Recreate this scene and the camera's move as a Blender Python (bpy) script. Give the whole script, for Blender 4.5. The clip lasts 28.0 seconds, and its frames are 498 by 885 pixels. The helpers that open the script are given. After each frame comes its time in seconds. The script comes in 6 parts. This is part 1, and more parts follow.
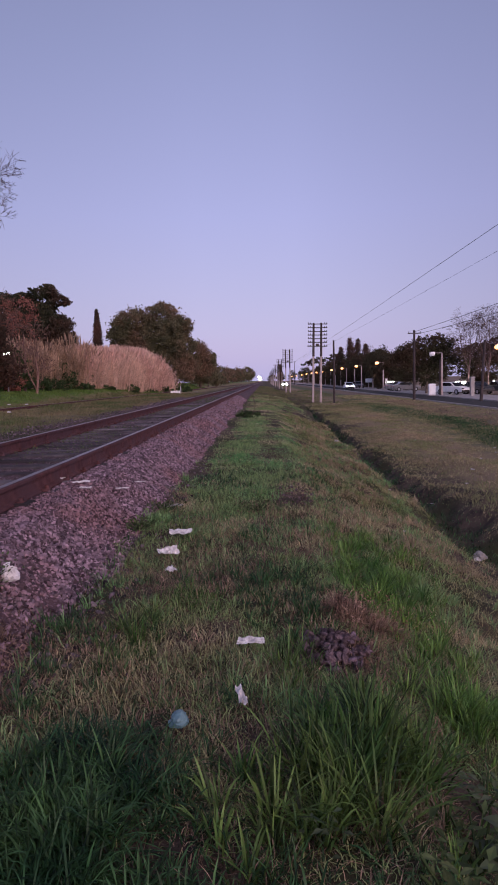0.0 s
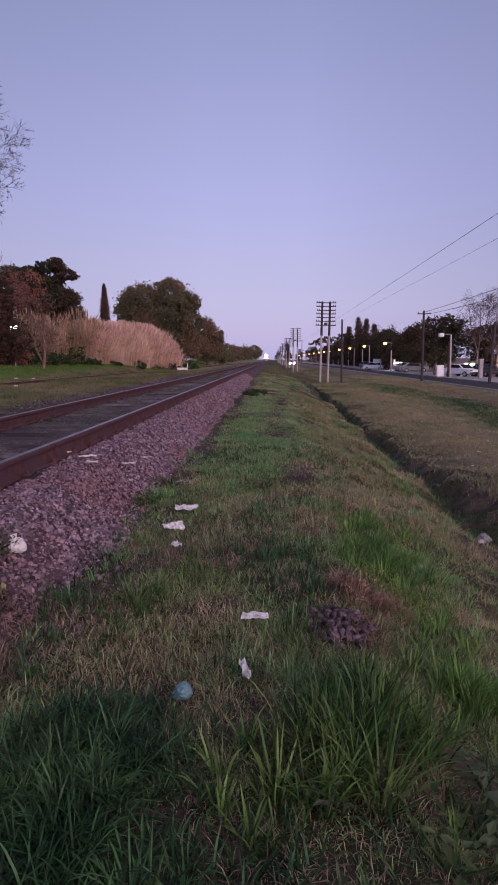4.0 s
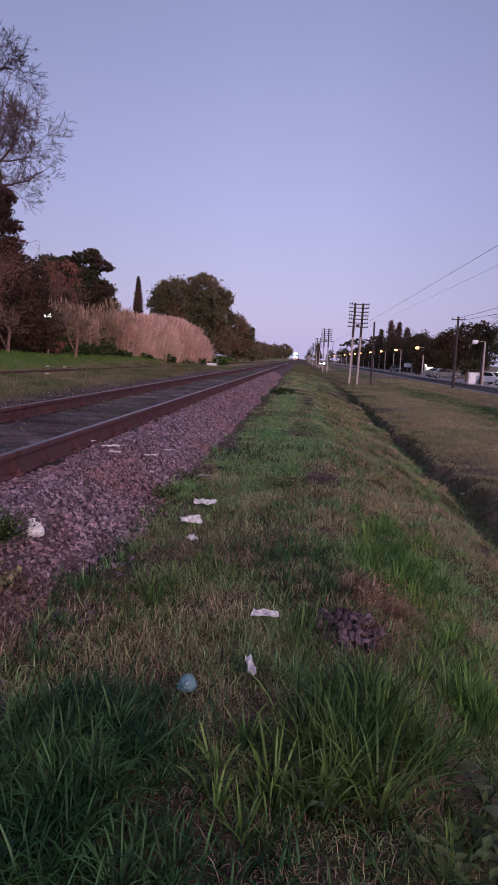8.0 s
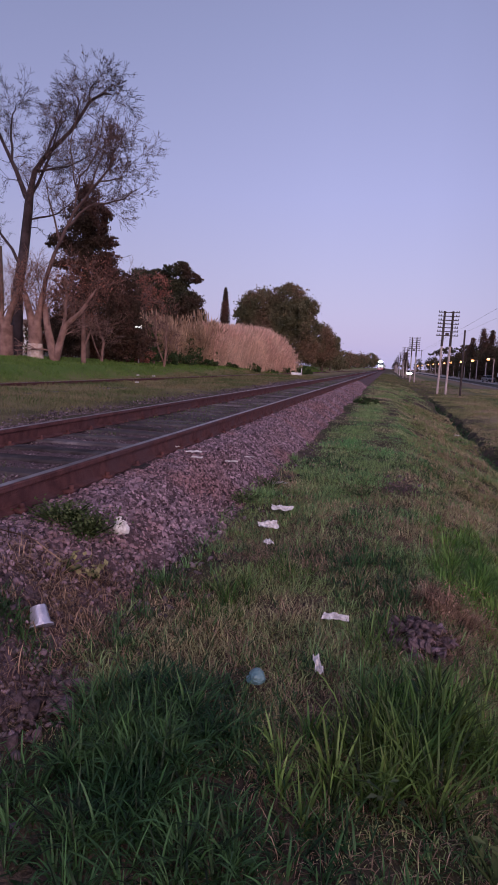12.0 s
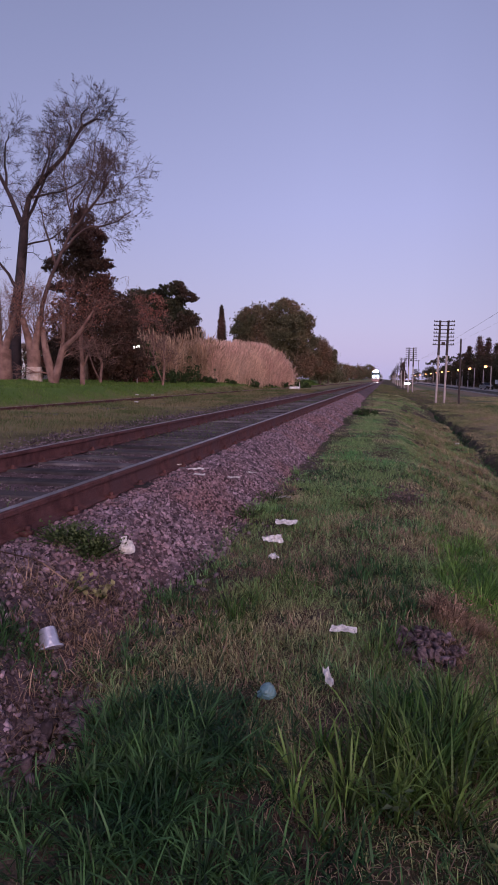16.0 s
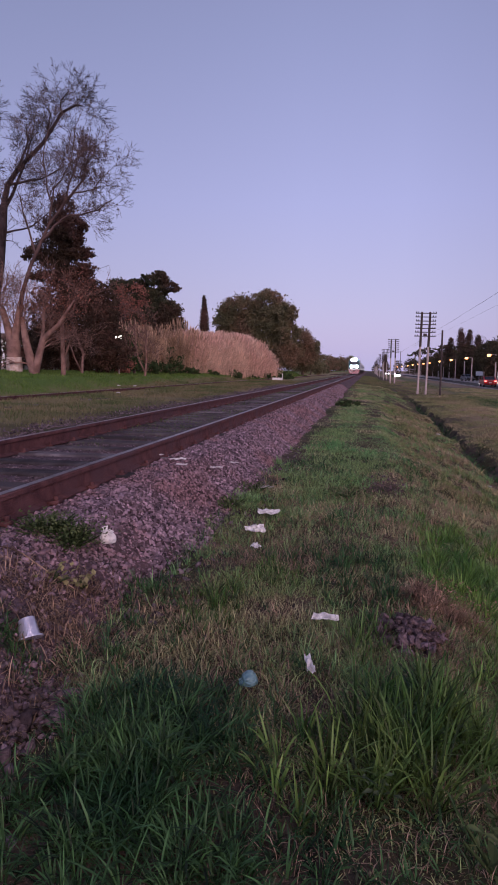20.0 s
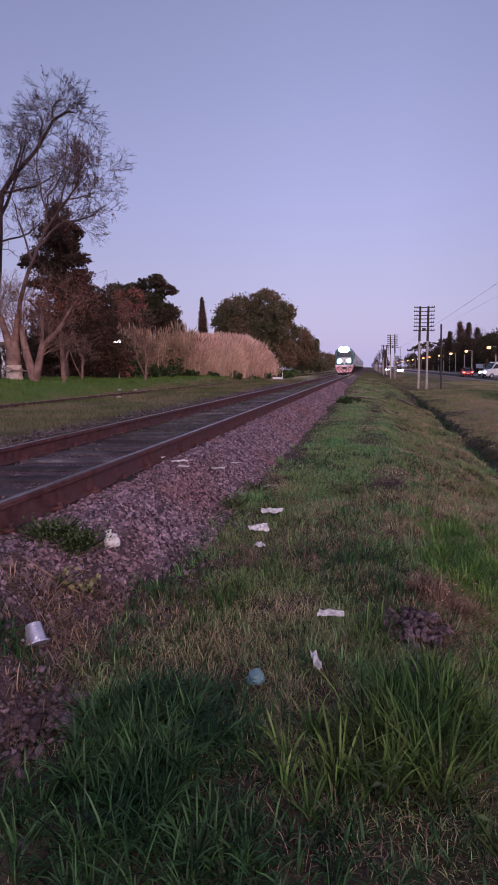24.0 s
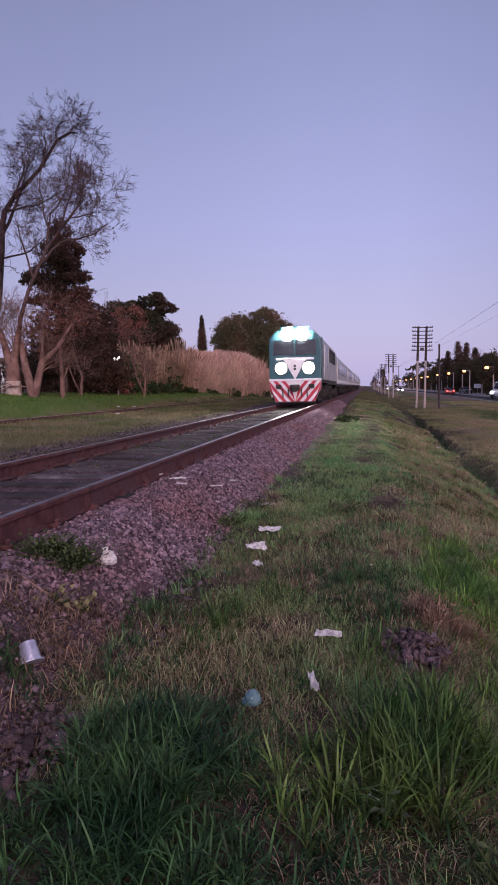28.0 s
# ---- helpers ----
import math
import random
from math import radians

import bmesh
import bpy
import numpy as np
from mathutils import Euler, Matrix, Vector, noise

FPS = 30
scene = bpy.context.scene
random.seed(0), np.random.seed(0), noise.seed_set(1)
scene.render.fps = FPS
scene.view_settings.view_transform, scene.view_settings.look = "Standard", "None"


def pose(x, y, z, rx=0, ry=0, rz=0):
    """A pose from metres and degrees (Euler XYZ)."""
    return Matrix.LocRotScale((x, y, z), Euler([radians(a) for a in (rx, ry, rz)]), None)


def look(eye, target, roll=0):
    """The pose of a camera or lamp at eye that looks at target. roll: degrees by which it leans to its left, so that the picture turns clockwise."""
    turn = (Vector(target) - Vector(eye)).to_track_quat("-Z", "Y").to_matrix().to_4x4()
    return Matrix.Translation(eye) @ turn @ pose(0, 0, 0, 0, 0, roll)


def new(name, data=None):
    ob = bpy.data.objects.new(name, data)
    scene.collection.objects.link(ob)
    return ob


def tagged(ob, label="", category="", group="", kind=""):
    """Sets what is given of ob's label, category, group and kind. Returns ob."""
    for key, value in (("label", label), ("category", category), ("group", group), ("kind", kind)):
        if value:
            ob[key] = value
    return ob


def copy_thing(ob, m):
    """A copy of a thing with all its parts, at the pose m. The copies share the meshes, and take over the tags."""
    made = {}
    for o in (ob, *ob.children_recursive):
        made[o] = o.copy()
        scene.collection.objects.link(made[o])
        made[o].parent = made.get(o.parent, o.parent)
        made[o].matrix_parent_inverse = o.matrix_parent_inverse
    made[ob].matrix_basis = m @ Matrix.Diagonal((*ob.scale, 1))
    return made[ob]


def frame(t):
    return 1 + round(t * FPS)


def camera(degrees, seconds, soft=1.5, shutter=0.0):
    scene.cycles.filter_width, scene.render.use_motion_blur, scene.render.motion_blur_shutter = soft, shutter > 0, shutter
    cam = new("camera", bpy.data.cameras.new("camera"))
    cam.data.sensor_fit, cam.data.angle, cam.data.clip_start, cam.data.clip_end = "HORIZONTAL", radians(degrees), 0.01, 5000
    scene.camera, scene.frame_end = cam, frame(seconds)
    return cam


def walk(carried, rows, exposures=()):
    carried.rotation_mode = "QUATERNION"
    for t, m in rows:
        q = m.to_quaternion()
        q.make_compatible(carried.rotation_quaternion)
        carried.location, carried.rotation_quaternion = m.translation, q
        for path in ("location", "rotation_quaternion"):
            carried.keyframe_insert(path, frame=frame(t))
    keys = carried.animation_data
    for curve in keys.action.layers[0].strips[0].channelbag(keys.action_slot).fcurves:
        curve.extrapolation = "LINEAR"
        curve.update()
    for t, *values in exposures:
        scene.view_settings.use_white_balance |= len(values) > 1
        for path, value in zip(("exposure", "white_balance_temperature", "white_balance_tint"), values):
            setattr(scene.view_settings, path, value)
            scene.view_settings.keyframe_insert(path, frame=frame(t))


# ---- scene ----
cam = camera(44.2, 28.0, soft=1.7)
PATH = [
    (0, (-0.355, 0.254, 1.444), (-0.41, 2.243, 1.245), -1.5),
    (0.5, (-0.359, 0.249, 1.449), (-0.419, 2.237, 1.23), -1.4),
    (1, (-0.37, 0.263, 1.446), (-0.43, 2.249, 1.215), -0.8),
    (1.5, (-0.365, 0.268, 1.441), (-0.421, 2.252, 1.195), -1.2),
    (2, (-0.368, 0.279, 1.437), (-0.433, 2.262, 1.187), -1.0),
    (2.5, (-0.37, 0.274, 1.438), (-0.453, 2.254, 1.169), -1.1),
    (4.5, (-0.367, 0.267, 1.426), (-0.445, 2.248, 1.158), -0.2),
    (5, (-0.384, 0.273, 1.422), (-0.57, 2.243, 1.132), 0.4),
    (5.5, (-0.382, 0.281, 1.417), (-0.615, 2.247, 1.133), 0.5),
    (6, (-0.375, 0.273, 1.42), (-0.593, 2.242, 1.144), 0.3),
    (6.5, (-0.377, 0.275, 1.419), (-0.604, 2.243, 1.148), 0.1),
    (7, (-0.375, 0.275, 1.416), (-0.568, 2.249, 1.156), 1.1),
    (7.5, (-0.367, 0.269, 1.415), (-0.489, 2.249, 1.159), 1.1),
    (8, (-0.329, 0.27, 1.425), (-0.487, 2.245, 1.149), 2.1),
    (8.5, (-0.265, 0.256, 1.43), (-0.601, 2.204, 1.124), 2.5),
    (9, (-0.25, 0.272, 1.418), (-0.685, 2.205, 1.142), 0.1),
    (9.5, (-0.291, 0.201, 1.428), (-0.686, 2.143, 1.161), 0.7),
    (10, (-0.26, 0.139, 1.427), (-0.565, 2.097, 1.157), 1.6),
    (10.5, (-0.24, 0.122, 1.439), (-0.561, 2.077, 1.166), -0.8),
    (11, (-0.232, 0.138, 1.427), (-0.566, 2.089, 1.143), -0.0),
    (11.5, (-0.248, 0.157, 1.42), (-0.587, 2.111, 1.155), 0.3),
    (12, (-0.262, 0.151, 1.429), (-0.69, 2.088, 1.173), 2.1),
    (12.5, (-0.26, 0.149, 1.419), (-0.726, 2.074, 1.145), 2.3),
    (14.5, (-0.27, 0.161, 1.417), (-0.764, 2.084, 1.179), 1.7),
    (15, (-0.267, 0.156, 1.419), (-0.718, 2.094, 1.212), 0.7),
    (15.5, (-0.267, 0.15, 1.424), (-0.675, 2.098, 1.232), 0.4),
    (16, (-0.263, 0.12, 1.433), (-0.695, 2.062, 1.227), 0.1),
    (16.5, (-0.258, 0.133, 1.43), (-0.656, 2.082, 1.223), -0.2),
    (17, (-0.264, 0.126, 1.424), (-0.66, 2.073, 1.198), 0.6),
    (17.5, (-0.264, 0.14, 1.417), (-0.649, 2.086, 1.167), 0.6),
    (18, (-0.267, 0.141, 1.418), (-0.65, 2.09, 1.186), -0.0),
    (18.5, (-0.269, 0.142, 1.415), (-0.644, 2.09, 1.163), 0.1),
    (19, (-0.267, 0.145, 1.415), (-0.647, 2.093, 1.166), -0.0),
    (19.5, (-0.264, 0.141, 1.415), (-0.654, 2.087, 1.17), -0.1),
    (20, (-0.259, 0.135, 1.415), (-0.636, 2.085, 1.181), 0.2),
    (20.5, (-0.259, 0.135, 1.414), (-0.655, 2.082, 1.181), 0.1),
    (21, (-0.256, 0.133, 1.414), (-0.634, 2.083, 1.176), -0.3),
    (21.5, (-0.261, 0.136, 1.413), (-0.631, 2.087, 1.176), -0.9),
    (23.5, (-0.246, 0.13, 1.412), (-0.632, 2.081, 1.197), -1.7),
    (24, (-0.244, 0.129, 1.41), (-0.629, 2.078, 1.177), -1.7),
    (24.5, (-0.242, 0.131, 1.41), (-0.622, 2.081, 1.182), -1.7),
    (25, (-0.238, 0.128, 1.412), (-0.615, 2.08, 1.189), -1.8),
    (25.5, (-0.238, 0.129, 1.409), (-0.617, 2.081, 1.193), -1.8),
    (26, (-0.24, 0.125, 1.411), (-0.622, 2.076, 1.198), -1.7),
    (26.5, (-0.245, 0.132, 1.409), (-0.629, 2.084, 1.197), -1.6),
    (27, (-0.248, 0.127, 1.41), (-0.637, 2.078, 1.206), -1.4),
    (27.5, (-0.246, 0.123, 1.413), (-0.628, 2.076, 1.218), -1.2),
    (28, (-0.245, 0.13, 1.412), (-0.624, 2.086, 1.236), -1.2),
]
walk(cam, [(t, look(eye, target, roll)) for t, eye, target, roll in PATH])

# ---- world and light ----
world = bpy.data.worlds.new("dusk_sky")
scene.world = world
world.use_nodes = True
wn, wl = world.node_tree.nodes, world.node_tree.links
wn.clear()
w_out = wn.new("ShaderNodeOutputWorld")
w_bg = wn.new("ShaderNodeBackground")
w_sky = wn.new("ShaderNodeTexSky")
w_sky.sky_type = "NISHITA"
w_sky.sun_disc = False
w_sky.sun_elevation = radians(1.0)
w_sky.sun_rotation = radians(150)
w_geo = wn.new("ShaderNodeTexCoord")
w_sep = wn.new("ShaderNodeSeparateXYZ")
w_ramp = wn.new("ShaderNodeValToRGB")
w_mix = wn.new("ShaderNodeMix")
w_mix.data_type, w_mix.blend_type = "RGBA", "MIX"
w_mix.inputs[0].default_value = 0.06
els = w_ramp.color_ramp.elements
els[0].position, els[0].color = 0.0, (0.50, 0.47, 0.76, 1)
els[1].position, els[1].color = 1.0, (0.10, 0.11, 0.22, 1)
for pos, col in ((0.08, (0.47, 0.46, 0.78, 1)), (0.25, (0.39, 0.40, 0.745, 1)), (0.45, (0.28, 0.30, 0.56, 1)), (0.65, (0.18, 0.195, 0.37, 1))):
    e = els.new(pos)
    e.color = col
wl.new(w_geo.outputs["Generated"], w_sep.inputs[0])
wl.new(w_sep.outputs["Z"], w_ramp.inputs[0])
wl.new(w_ramp.outputs["Color"], w_mix.inputs[6])
wl.new(w_sky.outputs[0], w_mix.inputs[7])
wl.new(w_mix.outputs[2], w_bg.inputs["Color"])
# the sky is brighter towards the sunset behind the walker, and a little dimmer to the left
w_lin = wn.new("ShaderNodeVectorMath")
w_lin.operation = "DOT_PRODUCT"
w_lin.inputs[1].default_value = (0.25, -0.97, 0.0)
wl.new(w_geo.outputs["Generated"], w_lin.inputs[0])
w_str = wn.new("ShaderNodeMapRange")
w_str.interpolation_type = "SMOOTHSTEP"
w_str.inputs[1].default_value, w_str.inputs[2].default_value = -1.05, 1.0
w_str.inputs[3].default_value, w_str.inputs[4].default_value = 1.02, 2.2
wl.new(w_lin.outputs["Value"], w_str.inputs[0])
w_side = wn.new("ShaderNodeMapRange")
w_side.inputs[1].default_value, w_side.inputs[2].default_value = -0.8, -0.1
w_side.inputs[3].default_value, w_side.inputs[4].default_value = 0.72, 1.0
wl.new(w_sep.outputs["X"], w_side.inputs[0])
w_mul = wn.new("ShaderNodeMath")
w_mul.operation = "MULTIPLY"
wl.new(w_str.outputs[0], w_mul.inputs[0])
wl.new(w_side.outputs[0], w_mul.inputs[1])
w_right = wn.new("ShaderNodeMapRange")
w_right.inputs[1].default_value, w_right.inputs[2].default_value = 0.05, 0.45
w_right.inputs[3].default_value, w_right.inputs[4].default_value = 1.0, 0.74
wl.new(w_sep.outputs["X"], w_right.inputs[0])
w_all = wn.new("ShaderNodeMath")
w_all.operation = "MULTIPLY"
wl.new(w_mul.outputs[0], w_all.inputs[0])
wl.new(w_right.outputs[0], w_all.inputs[1])
wl.new(w_all.outputs[0], w_bg.inputs["Strength"])
wl.new(w_bg.outputs[0], w_out.inputs[0])

# afterglow of the set sun, low behind the camera and to its right
glow = bpy.data.lights.new("afterglow", "SUN")
glow.energy, glow.angle, glow.color = 2.1, radians(50), (1.0, 0.70, 0.64)
new("afterglow", glow).matrix_world = look((50, -90, 45), (0, 0, 0))

# ---- materials ----


def surface(name, c1, c2, scale=4.0, rough=0.8, metal=0.0, bump=0.3, fine=60.0, local=False, rnd=0.0, c3=None, scale3=0.5, island=False, soft=(0.35, 0.65), zones=()):
    """Two colours mixed by noise at one scale, a third in large stains, fine relief."""
    m = bpy.data.materials.new(name)
    m.use_nodes = True
    n, l = m.node_tree.nodes, m.node_tree.links
    b = n["Principled BSDF"]
    b.inputs["Roughness"].default_value, b.inputs["Metallic"].default_value = rough, metal
    if local:
        co = n.new("ShaderNodeTexCoord").outputs["Object"]
    else:
        co = n.new("ShaderNodeNewGeometry").outputs["Position"]

    def noise_at(s, detail=4.0):
        t = n.new("ShaderNodeTexNoise")
        t.inputs["Scale"].default_value, t.inputs["Detail"].default_value = s, detail
        l.new(co, t.inputs["Vector"])
        return t.outputs["Fac"]

    def spread(f, lo, hi):
        r = n.new("ShaderNodeMapRange")
        r.inputs[1].default_value, r.inputs[2].default_value = lo, hi
        l.new(f, r.inputs[0])
        return r.outputs[0]

    def mixed(f, a, c):
        x = n.new("ShaderNodeMix")
        x.data_type = "RGBA"
        l.new(f, x.inputs[0])
        for k, v in ((6, a), (7, c)):
            if isinstance(v, tuple):
                x.inputs[k].default_value = (*v, 1)
            else:
                l.new(v, x.inputs[k])
        return x.outputs[2]

    col = mixed(spread(noise_at(scale), *soft), c1, c2)
    if c3:
        col = mixed(spread(noise_at(scale3, 3.0), 0.45, 0.62), col, c3)
    for x0, x1, colour in zones:
        # a change of growth across the plan, from x0 to x1
        sx = n.new("ShaderNodeSeparateXYZ")
        l.new(co, sx.inputs[0])
        wob = n.new("ShaderNodeMath")
        wob.operation = "MULTIPLY_ADD"
        l.new(noise_at(0.9, 4.0), wob.inputs[0])
        wob.inputs[1].default_value = 2.5
        l.new(sx.outputs["X"], wob.inputs[2])
        col = mixed(spread(wob.outputs[0], x0 + 1.25, x1 + 1.25), col, colour)
    if island or rough >= 0.75:
        b.inputs["Specular IOR Level"].default_value = 0.25 if rough < 0.5 else 0.12
    if rnd or island:
        hsv = n.new("ShaderNodeHueSaturation")
        if island:
            src = n.new("ShaderNodeNewGeometry").outputs["Random Per Island"]
        else:
            src = n.new("ShaderNodeObjectInfo").outputs["Random"]
        r = n.new("ShaderNodeMapRange")
        r.inputs[3].default_value, r.inputs[4].default_value = 1 - (rnd or 0.3), 1 + (rnd or 0.3)
        l.new(src, r.inputs[0])
        l.new(r.outputs[0], hsv.inputs["Value"])
        l.new(col, hsv.inputs["Color"])
        col = hsv.outputs[0]
    l.new(col, b.inputs["Base Color"])
    if island and not bump:
        # thin blades and leaves let part of the light through
        tr, ms = n.new("ShaderNodeBsdfTranslucent"), n.new("ShaderNodeMixShader")
        l.new(col, tr.inputs["Color"])
        ms.inputs[0].default_value = 0.38
        l.new(b.outputs[0], ms.inputs[1])
        l.new(tr.outputs[0], ms.inputs[2])
        l.new(ms.outputs[0], n["Material Output"].inputs["Surface"])
    if bump:
        bp = n.new("ShaderNodeBump")
        bp.inputs["Strength"].default_value, bp.inputs["Distance"].default_value = bump, 0.02
        l.new(noise_at(fine, 5.0), bp.inputs["Height"])
        l.new(bp.outputs[0], b.inputs["Normal"])
    return m


def lamp_mat(name, colour, strength):
    m = bpy.data.materials.new(name)
    m.use_nodes = True
    b = m.node_tree.nodes["Principled BSDF"]
    b.inputs["Base Color"].default_value = (*colour, 1)
    b.inputs["Emission Color"].default_value = (*colour, 1)
    b.inputs["Emission Strength"].default_value = strength
    return m


M = {}
M["soil"] = surface("soil", (0.04, 0.031, 0.027), (0.12, 0.088, 0.066), 4.0, 0.95, bump=1.0, fine=45, c3=(0.045, 0.045, 0.022), scale3=0.9, zones=((3.9, 4.9, (0.21, 0.158, 0.105)), (6.5, 8.4, (0.10, 0.105, 0.056)), (9.8, 11.6, (0.17, 0.125, 0.095)), (-6.0, -8.0, (0.18, 0.15, 0.08)), (-12.4, -13.6, (0.085, 0.14, 0.036))))
M["turf"] = surface("turf_blades", (0.19, 0.265, 0.10), (0.48, 0.39, 0.25), 1.1, 0.65, bump=0, island=True, rnd=0.65, c3=(0.19, 0.31, 0.11), scale3=0.5)
M["tall"] = surface("tall_grass_blades", (0.034, 0.084, 0.02), (0.125, 0.19, 0.052), 3.0, 0.42, bump=0, island=True, rnd=0.85)
# fresh green blades, made lighter to carry headlamp glare over the mid ground
M["fresh"] = surface("fresh_turf_blades", (0.17, 0.28, 0.108), (0.30, 0.375, 0.175), 1.2, 0.6, bump=0, island=True, rnd=0.5, c3=(0.145, 0.305, 0.115), scale3=0.6)
M["lush"] = surface("lush_grass_blades", (0.060, 0.145, 0.032), (0.165, 0.265, 0.066), 2.5, 0.45, bump=0, island=True, rnd=0.7)
M["deep"] = surface("dark_grass_blades", (0.022, 0.064, 0.025), (0.066, 0.135, 0.047), 4.0, 0.45, bump=0, island=True, rnd=0.85)
M["straw"] = surface("dry_straw", (0.38, 0.265, 0.19), (0.15, 0.098, 0.075), 6.0, 0.75, bump=0, island=True, rnd=0.8)
M["straw_pale"] = surface("pale_dead_grass", (0.42, 0.33, 0.215), (0.29, 0.23, 0.145), 1.4, 0.85, bump=0, island=True, rnd=0.35)
M["tan"] = surface("pale_dry_grass", (0.50, 0.385, 0.24), (0.23, 0.25, 0.11), 0.8, 0.8, bump=0, island=True, rnd=0.55, c3=(0.17, 0.22, 0.082), scale3=0.5)
M["bank"] = surface("bank_grass", (0.10, 0.175, 0.038), (0.15, 0.21, 0.06), 0.8, 0.7, bump=0, island=True, rnd=0.3)
M["stone"] = surface("ballast_stone", (0.105, 0.072, 0.092), (0.29, 0.205, 0.245), 12.0, 0.75, bump=0.5, fine=120, island=True, rnd=0.8, c3=(0.20, 0.118, 0.13), scale3=1.1)
M["grimy"] = surface("grimy_crib_stone", (0.06, 0.046, 0.055), (0.17, 0.128, 0.142), 9.0, 0.9, bump=0.5, fine=120, island=True, rnd=0.7)
M["bed"] = surface("ballast_fines", (0.03, 0.022, 0.027), (0.13, 0.09, 0.108), 28.0, 0.95, bump=1.0, fine=60, c3=(0.10, 0.062, 0.068), scale3=0.9)
M["siding"] = surface("siding_grass_blades", (0.17, 0.16, 0.08), (0.23, 0.185, 0.11), 1.0, 0.8, bump=0, island=True, rnd=0.35, c3=(0.10, 0.13, 0.052), scale3=0.4)
M["olive"] = surface("olive_grass_blades", (0.20, 0.22, 0.10), (0.33, 0.29, 0.155), 0.8, 0.8, bump=0, island=True, rnd=0.4, c3=(0.37, 0.29, 0.18), scale3=0.4)
M["weed"] = surface("weed_leaves", (0.06, 0.095, 0.034), (0.12, 0.145, 0.062), 9.0, 0.6, bump=0, island=True, rnd=0.5)
M["weed_pale"] = surface("yellow_weed_leaves", (0.33, 0.29, 0.15), (0.20, 0.20, 0.08), 9.0, 0.6, bump=0, island=True, rnd=0.4)
M["weed_dark"] = surface("broad_weed_leaves", (0.075, 0.105, 0.056), (0.12, 0.145, 0.085), 9.0, 0.55, bump=0, island=True, rnd=0.3)
M["weed_dry"] = surface("withered_leaves", (0.20, 0.085, 0.068), (0.46, 0.30, 0.225), 7.0, 0.8, bump=0, island=True, rnd=0.7)
M["stone_one"] = surface("single_ballast_stone", (0.10, 0.068, 0.085), (0.22, 0.155, 0.185), 3.0, 0.85, bump=0.5, fine=8, local=True, rnd=0.55)
M["car_beam"] = lamp_mat("dazzling_car_headlight", (1.0, 0.97, 0.95), 900)
M["rust"] = surface("rusty_rail_steel", (0.072, 0.031, 0.033), (0.135, 0.06, 0.06), 9.0, 0.8, 0.2, bump=0.6, fine=60, c3=(0.095, 0.05, 0.056), scale3=2.0)
M["steel"] = surface("polished_rail_head", (0.33, 0.28, 0.285), (0.20, 0.165, 0.165), 5.0, 0.36, 0.85, bump=0.08)
M["sleeper"] = surface("weathered_sleeper_wood", (0.072, 0.06, 0.067), (0.14, 0.12, 0.128), 7.0, 0.9, bump=0.6, fine=50, rnd=0.45, c3=(0.05, 0.04, 0.043), scale3=1.6)
M["bark"] = surface("tree_bark", (0.085, 0.06, 0.05), (0.15, 0.11, 0.095), 3.0, 0.9, bump=0.9, fine=25)
M["bark_pale"] = surface("reddish_bark", (0.125, 0.072, 0.062), (0.25, 0.155, 0.132), 2.5, 0.9, bump=0.9, fine=22)
M["twig"] = surface("bare_twigs", (0.03, 0.022, 0.024), (0.06, 0.043, 0.046), 2.0, 0.9, bump=0.5, fine=20)
M["twig_brown"] = surface("brown_twigs", (0.07, 0.046, 0.044), (0.12, 0.078, 0.074), 2.0, 0.9, bump=0)
M["whitewash"] = surface("whitewashed_bark", (0.55, 0.47, 0.43), (0.34, 0.24, 0.2), 5.0, 0.9, bump=0.8, fine=25)
M["conifer"] = surface("conifer_needles", (0.055, 0.04, 0.03), (0.09, 0.062, 0.046), 1.5, 0.8, bump=0, island=True, rnd=0.4, c3=(0.13, 0.07, 0.056), scale3=0.45)
M["pine"] = surface("pine_needles", (0.042, 0.048, 0.03), (0.075, 0.074, 0.044), 1.0, 0.8, bump=0, island=True, rnd=0.4, c3=(0.09, 0.06, 0.045), scale3=0.3)
M["leaf"] = surface("olive_leaves", (0.10, 0.10, 0.056), (0.165, 0.148, 0.088), 0.5, 0.75, bump=0, island=True, rnd=0.35, c3=(0.205, 0.135, 0.09), scale3=0.22)
M["leaf_red"] = surface("russet_leaves", (0.20, 0.085, 0.066), (0.32, 0.14, 0.105), 0.8, 0.8, bump=0, island=True, rnd=0.45)
M["shrub"] = surface("shrub_leaves", (0.036, 0.062, 0.026), (0.068, 0.098, 0.038), 1.5, 0.7, bump=0, island=True, rnd=0.4)
M["street_tree"] = surface("dusky_tree_leaves", (0.038, 0.038, 0.022), (0.065, 0.058, 0.034), 0.8, 0.8, bump=0, island=True, rnd=0.4, c3=(0.085, 0.056, 0.038), scale3=0.25)
M["reed"] = surface("dry_reed_stalks", (0.74, 0.54, 0.43), (0.56, 0.38, 0.295), 0.7, 0.85, bump=0, island=True, rnd=0.35, c3=(0.60, 0.385, 0.315), scale3=0.3)
M["reed_dark"] = surface("old_reed_stalks", (0.27, 0.18, 0.125), (0.45, 0.31, 0.215), 0.8, 0.85, bump=0, island=True, rnd=0.4)
M["asphalt"] = surface("asphalt", (0.038, 0.036, 0.036), (0.055, 0.052, 0.05), 2.0, 1.0, bump=0.3, fine=80)
M["concrete"] = surface("concrete", (0.36, 0.33, 0.32), (0.27, 0.25, 0.24), 2.0, 0.9, bump=0.3, fine=60)
M["pole_dark"] = surface("creosoted_pole", (0.045, 0.035, 0.035), (0.07, 0.055, 0.055), 4.0, 0.9, bump=0.4)
